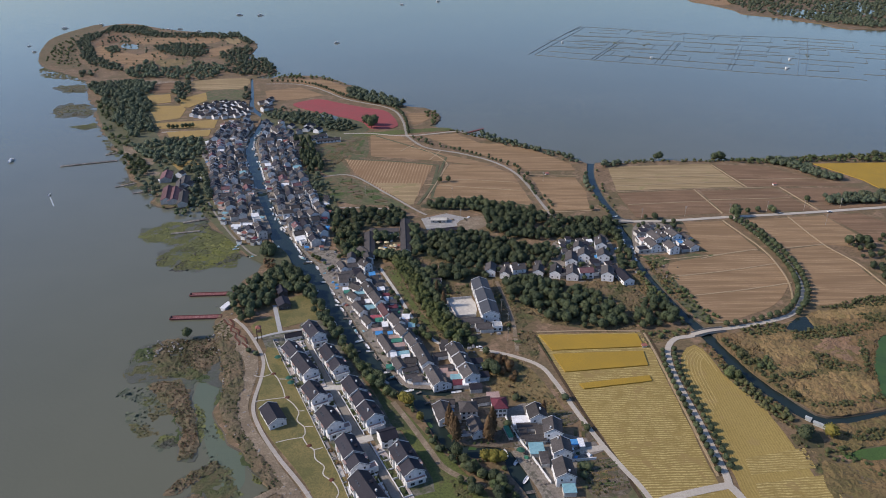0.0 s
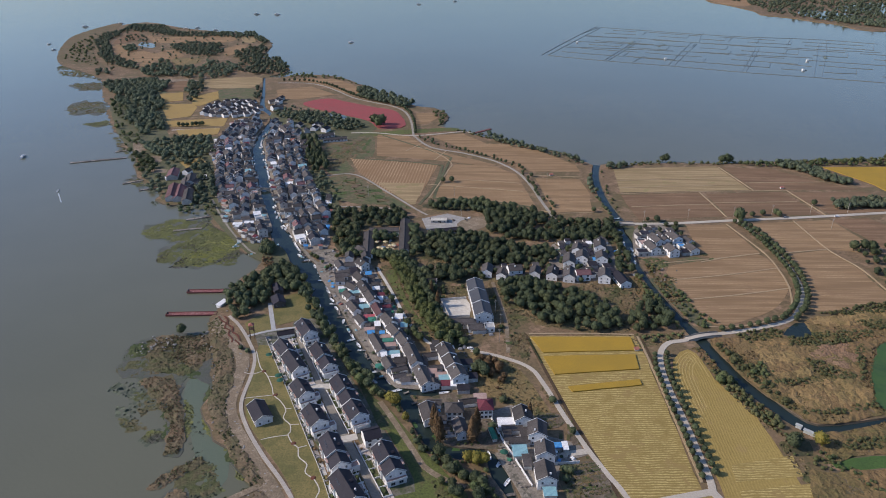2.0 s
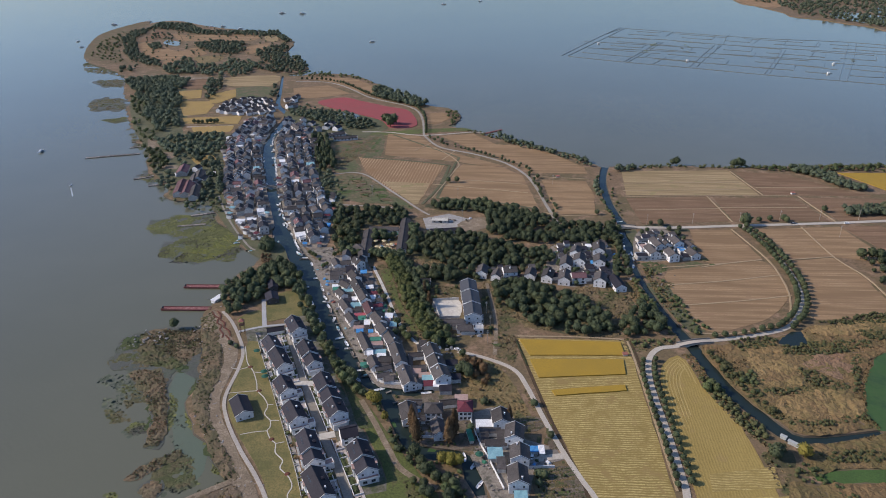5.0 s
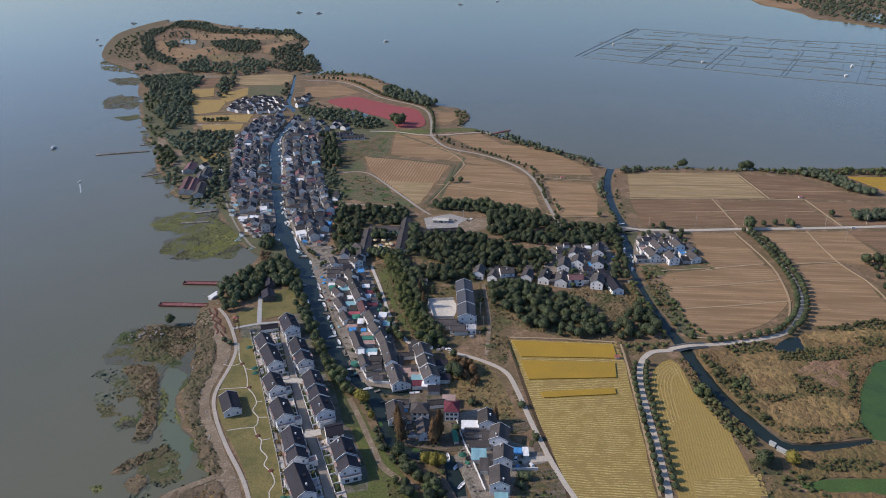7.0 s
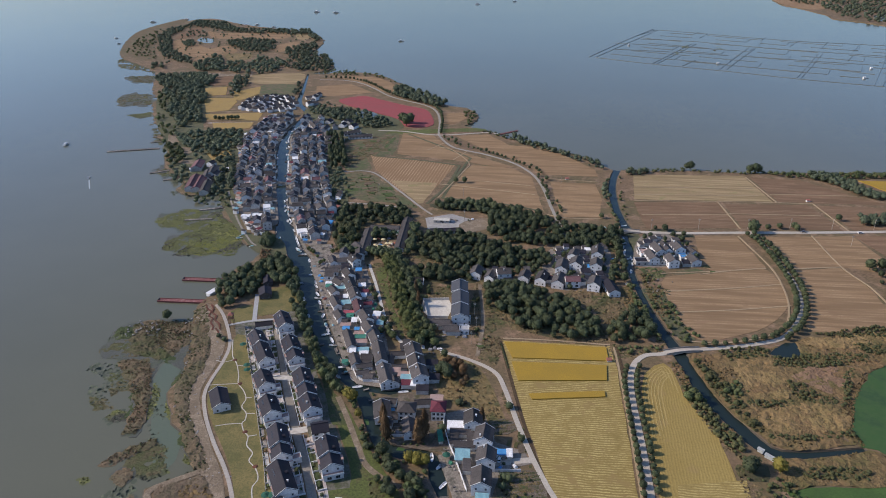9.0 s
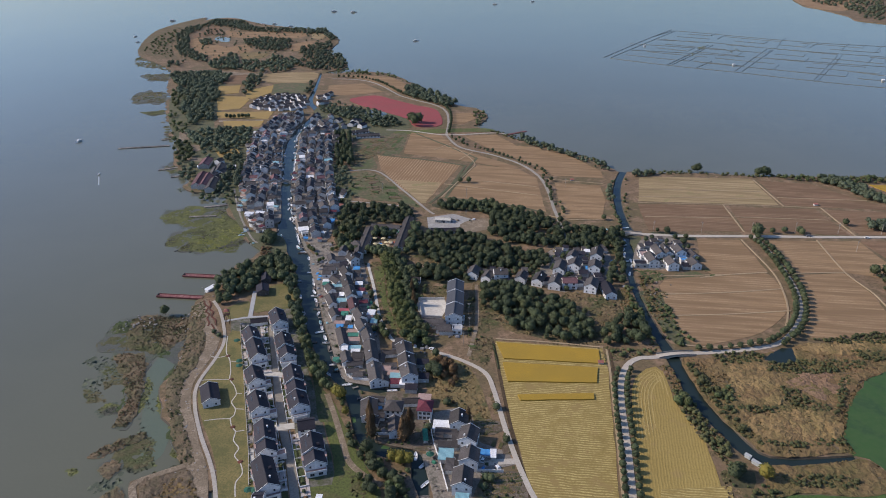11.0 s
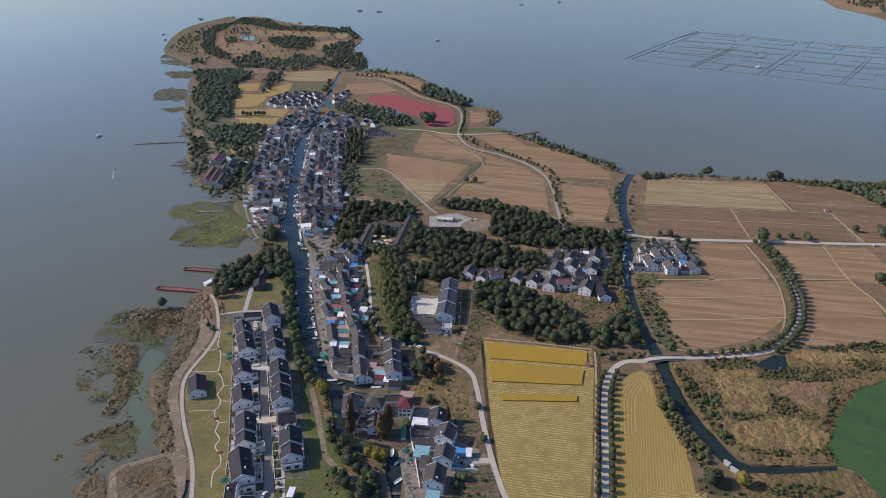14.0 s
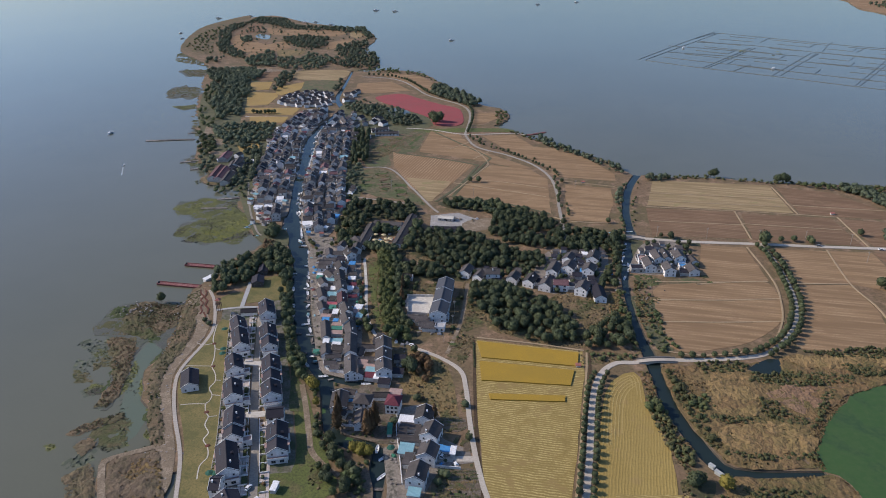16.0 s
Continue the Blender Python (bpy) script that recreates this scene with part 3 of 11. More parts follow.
plot("golden rice stubble beside the tree-lined road", [(145.2, 342), (146, 356), (150.1, 369.3), (156.7, 378.2), (163.5, 382.2), (167, 377.5), (168.9, 363.6), (169.6, 349), (174.7, 337.5), (180.9, 316.7), (183, 297), (183.2, 268.3), (182.6, 242), (143, 238), (143.6, 264.2), (144.6, 314.8)], STUBBLE_B)
plot("golden rice stubble with raked straw lines", [(153.8, 276.4), (187.9, 283.7), (186.8, 269.2), (152.5, 264.6)], STUBBLE, 1.1)
plot("golden rice stubble with raked straw lines", [(152.5, 258.6), (190.3, 264.7), (189, 239.3), (149.2, 235.1)], STUBBLE, 1.1)
plot("golden stubble by the road junction", [(125.4, 250.3), (138.4, 256.1), (148.4, 243.8), (143.7, 212), (100.2, 212.3), (104.7, 244.1)], STUBBLE_B)
field("pond covered with green duckweed", [(309.5, 407.5), (298.4, 402), (288.4, 393.1), (280.5, 379.4), (270.3, 365.8), (262.7, 353.3), (257.7, 343.5), (254.3, 332.2), (253.9, 322.1), (254.2, 317), (261.9, 315.2), (265.6, 310.1), (268.6, 302), (276, 288), (300, 272), (350, 262), (413.1, 453.4), (347.2, 444.5)], DUCKWEED, 1.0, "pond", "pond", 2)
field("damp green meadow beside the reeds", [(204.5, 285), (227.2, 288.8), (259.8, 290.4), (251.9, 277), (227.9, 274.1), (205.6, 275.2)], VIVID, 1.0, "meadow", "meadow")
field("rough green shore with weeds", [(-454.6, 914.2), (-530.6, 1074.5), (-483.6, 1147.3), (-398.5, 966.9), (-358.3, 861.6), (-297.5, 864), (-284.9, 801.5), (-226.5, 643.1), (-237.7, 634), (-266.4, 634.7), (-286.1, 646), (-287.8, 662.9), (-315.8, 693), (-343.6, 734.1), (-371.4, 794.1), (-396.7, 821.5)], SHORE_GREEN, 0.93, "grass", "rough_ground", 2)
field("rough green shore with weeds", [(162.3, 582.4), (172.3, 583.3), (170.6, 549.9), (163.4, 517), (171.6, 512.7), (211.6, 525.6), (216.4, 517.9), (193.5, 502), (180.9, 478.6), (171.1, 484), (166.3, 507.3)], SHORE_GREEN, 0.93, "grass", "rough_ground", 2)
field("rough green shore with weeds", [(-248.8, 652.7), (-227.6, 643.8), (-194, 578.7), (-175.6, 547.6), (-155.4, 538.1), (-138.2, 534.6), (-122.9, 502.1), (-150.8, 508.8), (-186, 552.5), (-221.4, 604.1)], SHORE_GREEN, 0.94, "grass", "rough_ground", 1)
field("rough green ground behind the town", [(-155.8, 723.9), (-139.9, 734.5), (-112, 670.7), (-93.3, 587.7), (-76.2, 570), (-93.8, 564.6), (-124, 635.3)], SHORE_GREEN, 0.94, "grass", "rough_ground", 1)
field("rough green ground behind the town", [(-260, 985), (-241.1, 1008.1), (-175.4, 987.8), (-124, 942), (-116.6, 868.4), (-142.7, 852.3), (-157.5, 837.7), (-175.1, 861.7), (-212.4, 884.8), (-237.1, 926.1)], SHORE_GREEN, 0.95, "grass", "rough_ground", 2)
field("small pond behind the town", [(-183.7, 980.1), (-168, 992), (-148.1, 971), (-149.6, 948.4), (-170.2, 949.2)], LAKE, 1.06, "pond", "pond", 1)
field("rough brown island shore", [(-809.3, 1426.1), (-934.2, 1714.7), (-952.2, 1927), (-928.9, 1985.5), (-871.4, 1793.7), (-814.8, 1596.1), (-728, 1426.5), (-668, 1337.6), (-727.3, 1367.6)], REED_MAT_W, 0.95, "grass", "rough_ground", 3)
field("rough green canal bank", [(162.1, 480.4), (179.6, 471.4), (188, 411.4), (178.7, 410.5), (170.1, 437.6)], SHORE_GREEN, 0.95, "grass", "rough_ground", 1)
for pts in ([(-397.6, 840.6), (-381.7, 837), (-364.4, 812.9), (-376.3, 798.9)], [(-356.5, 781.8), (-339.1, 783.8), (-332, 761.4), (-342.1, 760.2)], [(-334, 736.9), (-312.4, 735.2), (-309.9, 722.9), (-323.8, 723.3)]):
    field("bare trodden earth by the west shore", pts, DIRT, 1.0, "dirt", "dirt_verge", 2)
field("dry lawn beside the lake road", [(-114.4, 381.6), (-108, 380.8), (-95.7, 356.9), (-78.6, 323.7), (-63.1, 294.9), (-50.1, 265.7), (-41.3, 246.6), (-31.4, 221.2), (-47.5, 219.6), (-59.7, 244.8), (-70.1, 263.8), (-91.1, 291.3), (-102.7, 309.8), (-106.3, 321), (-111.4, 355.5)], LAWN, 1.05, "lawn", "lawn", 0.4)
field("dry lawn below the trees", [(-131.6, 407.9), (-120.1, 421.6), (-111.1, 400.7), (-121.4, 393.8)], LAWN, 1.05, "lawn", "lawn", 0.4)
field("dry lawn below the trees", [(-118.9, 435.1), (-100.8, 451.6), (-83.9, 417), (-96.5, 412.7), (-108.5, 406.2)], LAWN, 1.05, "lawn", "lawn", 0.4)
field("green lawn behind the villas", [(-32.2, 327), (-23.4, 317.4), (-3.4, 286.2), (10.5, 266.7), (21.2, 246.2), (-11.3, 223.1), (-20.2, 248.6), (-4.8, 254.5), (-10.1, 273.6), (-22.3, 297.9)], GREEN, 1.05, "lawn", "lawn", 0.4)
field("vegetable plots with paths and weeds", [(-125.5, 709.7), (-98.5, 712.1), (-60.6, 661.1), (-31.9, 621.8), (-58.4, 631.3), (-87.3, 634.9), (-112.2, 653.3)], VEG, 1.02, "field", "field")
field("vegetable plots with paths and weeds", [(-151.4, 813), (-131.1, 844.1), (-100.7, 877.9), (-89.1, 786.3), (-116.7, 775.1), (-101.9, 729), (-130.8, 726.5)], VEG, 1.02, "field", "field")
field("vegetable plots beside the farm road", [(65.7, 271.5), (83.4, 276.9), (94.7, 254.7), (100.7, 235.7), (76.2, 229.9)], VEG, 1.02, "field", "field")
field("vegetable garden by the canal cottages", [(188.5, 509.3), (206.2, 521), (212, 517.5), (217.2, 512), (202.7, 504.7), (191.7, 503.7)], VEG, 1.0, "field", "field")
field("rough brown grass beside the farm road", [(17.9, 367.3), (31.1, 376.6), (50.4, 362.2), (59.3, 343.1), (70.5, 304.1), (62.2, 300.8), (54.6, 311.5), (48.2, 313.1), (44.5, 324.2), (37.1, 326.9), (27.2, 339.1)], DRY, 1.0, "field", "field")
field("churned bare earth by the lake road", [(-156, 407.2), (-152.8, 419.4), (-129.9, 387.2), (-118.9, 373), (-113.3, 349.1), (-111.6, 320.5), (-102.3, 300.8), (-84.5, 274.9), (-67.8, 252.2), (-57.5, 228.3), (-63.2, 227.8), (-81.8, 254.7), (-103.7, 286.4), (-118.3, 309.4), (-122.8, 330.5), (-123.4, 360.7), (-142.3, 384.6)], DIRT, 1.0, "dirt", "dirt_verge", 1.2)
field("white concrete school yard", [(2, 442.1), (20.7, 445.5), (22.8, 421.5), (8.6, 420.2)], YARD, 1.08, "yard", "yard", 0.2)
tagged(slab("yard", ragged(sharp([(-20.2, 596.9), (3.2, 609.5), (23.5, 598.1), (16, 579.9), (-14.2, 571.1)]), 0.6, 0.1), GREY_YARD, 1.05, 0.7), "pale grey concrete work yard among trees", "yard", kind="structure")
field("dusty bare ground beside the work yard", [(12.4, 584.7), (23.5, 598.1), (37.8, 602.5), (41.4, 581.7), (19.4, 566.3)], DIRT, 1.02, "yard", "yard", 1.0)
field("small concrete landing by the canal", [(-106.8, 520.1), (-90.4, 528.4), (-86.3, 519.7), (-90.2, 508.4), (-97.1, 505.7)], TOWN_PAVING, 1.05, "yard", "yard", 0.4)

# ---- roads and paths ----
WAYS = []


def on_way(x, y):
    """Whether a place lies on a road or path."""
    return any(a < x < b and c < y < d and inside(x, y, edge) for a, b, c, d, edge in WAYS)


def road(label, points, width, material=None, top=1.12, category="road", name="road", step=2.5):
    edge = band(spline(points, 8), width + 1.2)
    xs, ys = [v.x for v in edge], [v.y for v in edge]
    WAYS.append((min(xs), max(xs), min(ys), max(ys), edge))
    return tagged(strip(name, points, width, material or CONCRETE, top + next(LEVEL), 0.7, step), label, category, kind="structure")


road("pale concrete lakeside road", [(-145.4, 417.7), (-134.7, 405.3), (-122.9, 386.4), (-113.9, 368.1), (-110.5, 349.4), (-108.6, 320.8), (-100.1, 301), (-85.6, 279.1), (-70.6, 259.7), (-60.8, 244.7), (-47.7, 219.6)], 2.1, LAKE_ROAD)
road("narrow concrete farm road", [(23.7, 377.8), (44, 370.1), (59.5, 359.4), (66.5, 342.9), (75, 312.9), (83.4, 286.8), (90.9, 267.5), (95.6, 256.9), (103.7, 231.2)], 2.8)
road("concrete spur to the farm yard", [(64.6, 280), (74.6, 283), (84.5, 285.2)], 4.0, None, 1.1)
road("tree-lined concrete lane", [(139, 257.6), (140.1, 266), (140.3, 283.3), (140.4, 301.2), (140.1, 320.7), (139.8, 341.1), (140.9, 361.7), (144.9, 378.8), (152.9, 389.4), (163.2, 392.2), (178.6, 398.3), (204.4, 404.7), (225.9, 411.5), (244.4, 420.9), (258.3, 438.2), (269.9, 462.9), (276.8, 498.3), (276.4, 543.1), (272.9, 576.6), (268.2, 597)], 3.7)
road("concrete lane from the junction", [(139, 257.6), (124, 254), (103, 247.6), (75.9, 234.1)], 4.2, None, 1.14)
road("concrete lane from the junction", [(138.1, 259.1), (141.6, 250.2), (144.2, 233.7)], 4.2, None, 1.1)
road("main concrete road across the fields", [(155, 586.8), (208.6, 589.1), (264.2, 596.7), (335.1, 605.6), (395.9, 615), (491, 630), (625.1, 652.7)], 4.8, None, 1.16)
road("winding field lane", [(107.9, 567.6), (104.1, 589.9), (95.7, 640.6), (88.7, 687.7), (77.5, 731.3), (55.4, 768.8), (21.5, 798), (-21.4, 824.2), (-46.1, 874.6)], 2.9, TRACK)
road("winding field lane", [(-46.1, 874.6), (-54.6, 947.6), (-67.5, 1000.9), (-88.7, 1033.9), (-123.2, 1060.4), (-155, 1088.6), (-187.4, 1135.5), (-220.5, 1177.2), (-255.2, 1197.9), (-300.9, 1199.1)], 3.0, TRACK)
road("cross lane to the lake", [(-128.6, 886.4), (-94.7, 886.6), (-46.1, 874.6), (16.5, 893.3), (30.1, 886.4)], 2.8, None, 1.14)
road("concrete field path", [(-129.8, 716.9), (-98.7, 719.6), (-58.5, 666.2), (-26.1, 619.4), (-15.2, 606.1)], 2.2, TRACK)
road("concrete field path", [(-108.2, 626.9), (-79.6, 624.9), (-50.1, 621.6)], 2.2, TRACK)
road("pale path between the yellow fields", [(-370.8, 897.9), (-342, 901.2), (-310.4, 907.8)], 3.0, YARD)
road("pale earth road on the island", [(-602.7, 1240.9), (-545, 1236.3), (-484, 1221.7), (-439, 1211.1), (-447.7, 1257.6)], 4.0, DIRT)
road("path between marsh and old houses", [(-231.7, 642.6), (-212.4, 605.6), (-189.3, 565.9), (-164, 528.6), (-154.6, 519.1)], 1.7, ALLEY)
road("paved garden path on the lawn", [(-121.5, 436.5), (-115.8, 418.8), (-109.4, 399.3)], 3.0, PAVING, 1.13, "path", "path")
road("paved garden path on the lawn", [(-125, 392), (-110.9, 399.2), (-93.7, 403.8)], 2.2, PAVING, 1.13, "path", "path")
road("asphalt alley between two villa rows", [(-91, 392.9), (-72.5, 353.2), (-57.4, 319.2), (-43.1, 290.2), (-29.6, 265.2), (-17.4, 239.3), (-5.1, 214)], 4.4, ALLEY, 1.1, "alley", "alley")
for q in ([(-74.4, 337.1), (-60.1, 337.9)], [(-48.5, 290), (-38.1, 293.9)]):
    road("paved crossing between the villa rows", q, 5.0, YARD, 1.13, "path", "path")
road("bare dirt footpath along the canal", [(-29.3, 324.1), (-19.2, 306.1), (-7.6, 284), (-0.4, 271.1), (10.3, 262.6), (19.8, 257.9)], 3.2, DIRT, 1.12, "path", "path")
road("winding white footpath on the lawn", [(-114.4, 374.4), (-107.2, 356.8), (-100.8, 348.1), (-95, 336.9), (-91.8, 328.7), (-86.2, 322.7), (-81.6, 315.2), (-81.2, 308.1), (-76.4, 302.6), (-74.8, 296.9), (-75.4, 294), (-71.6, 287.5), (-68, 284.2), (-66, 277.4), (-60.8, 272.1), (-60.3, 266.3), (-54.8, 261.2), (-51.1, 254.6), (-51.6, 248.2), (-47.9, 239.5)], 0.55, YARD, 1.13, "path", "path", 0.7)
for q in ([(-115.4, 350.5), (-109.1, 349.2), (-104.6, 352.7)], [(-108.7, 325.1), (-100.7, 326.9), (-91.8, 328.7)], [(-89.1, 290), (-82.5, 292.5), (-75.4, 294)], [(-100.4, 347), (-93.7, 346.4)], [(-82, 316.2), (-78.7, 316.5)], [(-76.1, 302.6), (-71.4, 303)], [(-68, 284.2), (-63.6, 285.9)]):
    road("thin white footpath branch on the lawn", q, 0.45, YARD, 1.12, "path", "path")
road("dirt track on the rubble spit", [(-84.2, 215.9), (-96.6, 232), (-100.6, 240), (-92, 248.2), (-78.7, 258.1)], 3.6, DIRT, 1.05, "path", "path")
road("reddish earth path beside the school", [(40.8, 471.9), (45.1, 441.9), (47.9, 414.8), (47.9, 396.8), (47.3, 375.5)], 2.6, DIRT, 1.04, "path", "path")
road("reddish earth path through the trees", [(-16, 496.5), (10.3, 496.9), (37.4, 496.4)], 2.4, DIRT, 1.05, "path", "path")

road("pale path behind the street houses", [(-50.3, 495.2), (-35.8, 457.9), (-19.9, 413.4), (-7.6, 390.9), (-2.4, 384.8)], 2.2, YARD, 1.1, "path", "path")
field("narrow green lawn beside the tree belt", [(-43.5, 488.2), (-37.5, 494), (-20.5, 437), (-4.5, 401.7), (-3.2, 390.5), (-13.4, 410), (-27, 443.2)], GREEN, 1.03, "lawn", "lawn", 0.4)

# ---- houses ----
TERRACOTTA = surface("terracotta_tile", (0.36, 0.24, 0.20), (0.42, 0.30, 0.26), (0.28, 0.19, 0.16), 0.3, 1.2, relief=0.1)


def box_bm(bm, x0, x1, y0, y1, z0, z1):
    v = [bm.verts.new((x, y, z)) for z in (z0, z1) for y in (y0, y1) for x in (x0, x1)]
    for f in ((0, 2, 3, 1), (4, 5, 7, 6), (0, 1, 5, 4), (1, 3, 7, 5), (3, 2, 6, 7), (2, 0, 4, 6)):
        bm.faces.new([v[i] for i in f])


def boxes(*dims):
    bm = bmesh.new()
    for d in dims:
        box_bm(bm, *d)
    return bm


def gable_wall(length, width, eave, ridge, skew=0.0):
    """A closed house body whose two short ends rise to a gable."""
    bm = bmesh.new()
    rings = []
    for x in (-length / 2, length / 2):
        rings.append([bm.verts.new(q) for q in ((x, -width / 2, 0), (x, width / 2, 0), (x, width / 2, eave), (x, skew, ridge), (x, -width / 2, eave))])
    a, b = rings
    for i in range(5):
        j = (i + 1) % 5
        bm.faces.new((a[i], a[j], b[j], b[i]))
    bm.faces.new(a[::-1])
    bm.faces.new(b)
    bmesh.ops.recalc_face_normals(bm, faces=bm.faces)
    return bm


def gable_roof(length, width, eave, ridge, over=0.5, thick=0.22, skew=0.0, end=0.15):
    """Two sloping slabs with an overhang and a raised ridge."""
    bm = bmesh.new()
    for side in (-1, 1):
        y1, y0 = side * width / 2, skew
        slope = (ridge - eave) / abs(y1 - y0)
        ye = y1 + side * over
        ze = eave - slope * over
        prof = [(y0, ridge), (ye, ze), (ye, ze + thick), (y0, ridge + thick)]
        a, b = [[bm.verts.new((x, y, z)) for y, z in prof] for x in (-length / 2 - end, length / 2 + end)]
        for i in range(4):
            j = (i + 1) % 4
            bm.faces.new((a[i], a[j], b[j], b[i]))
        bm.faces.new(a[::-1])
        bm.faces.new(b)
    box_bm(bm, -length / 2 - end - 0.1, length / 2 + end + 0.1, skew - 0.16, skew + 0.16, ridge, ridge + thick + 0.22)
    bmesh.ops.recalc_face_normals(bm, faces=bm.faces)
    return bm


def verge(length, width, eave, ridge, skew=0.0, rise=0.28):
    """A raised white coping that follows one gable end."""
    bm = bmesh.new()
    prof = [(-width / 2 - 0.5, eave - 0.3), (skew, ridge), (width / 2 + 0.5, eave - 0.3)]
    a, b, c, d = ([bm.verts.new((x, y, z + dz)) for y, z in prof] for x, dz in ((-0.1, 0), (0.1, 0), (0.1, rise), (-0.1, rise)))
    for i in range(2):
        for p0, p1 in ((a, b), (b, c), (c, d), (d, a)):
            bm.faces.new((p0[i], p0[i + 1], p1[i + 1], p1[i]))
    for i in (0, 2):
        bm.faces.new((a[i], b[i], c[i], d[i]))
    bmesh.ops.recalc_face_normals(bm, faces=bm.faces)
    return bm


def window_mesh(w, h):
    """A framed window facing local -y: the panes are pressed in from one frame, with a sill below."""
    bm = bmesh.new()
    xs, zs = [-w / 2, -w / 2 + 0.1, -0.04, 0.04, w / 2 - 0.1, w / 2], [0.0, 0.1, h - 0.1, h]
    y0, y1, yi = -0.08, 0.05, -0.02
    grid = {(i, k): bm.verts.new((x, y0, z)) for i, x in enumerate(xs) for k, z in enumerate(zs)}
    for i in range(5):
        for k in range(3):
            ring = [grid[i, k], grid[i + 1, k], grid[i + 1, k + 1], grid[i, k + 1]]
            if k == 1 and i in (1, 3):
                deep = [bm.verts.new((v.co.x, yi, v.co.z)) for v in ring]
                for a in range(4):
                    bm.faces.new((ring[a], ring[(a + 1) % 4], deep[(a + 1) % 4], deep[a]))
                bm.faces.new(deep).material_index = 1
            else:
                bm.faces.new(ring)
    rim = [grid[0, 0], grid[5, 0], grid[5, 3], grid[0, 3]]
    back = [bm.verts.new((v.co.x, y1, v.co.z)) for v in rim]
    for a in range(4):
        bm.faces.new((rim[a], back[a], back[(a + 1) % 4], rim[(a + 1) % 4]))
    me = bpy.data.meshes.new("window")
    bm.to_mesh(me)
    bm.free()
    me.materials.append(TRIM)
    me.materials.append(GLASS)
    return me


WINDOWS = [window_mesh(1.5, 1.6), window_mesh(2.2, 1.7), window_mesh(1.0, 1.3)]
DOOR = window_mesh(1.6, 2.3)


def opening(parent, me, x, y, z, turn, name="window"):
    ob = new(name, me)
    ob.parent = parent
    ob.matrix_local = pose(x, y, z, 0, 0, turn)
    return ob


def base_empty(name, x, y, z, turn, label, category, group):
    e = new(name)
    e.empty_display_size = 0.5
    e.matrix_world = pose(x, y, z, 0, 0, turn)
    return tagged(e, label, category, group)


FOOT = []     # the ground that houses cover: centre, turn, half sizes


def covered(x, y, margin):
    for cx, cy, a, hl, hw in FOOT:
        dx, dy = x - cx, y - cy
        if abs(dx * math.cos(a) + dy * math.sin(a)) < hl + margin and abs(-dx * math.sin(a) + dy * math.cos(a)) < hw + margin:
            return True
    return False


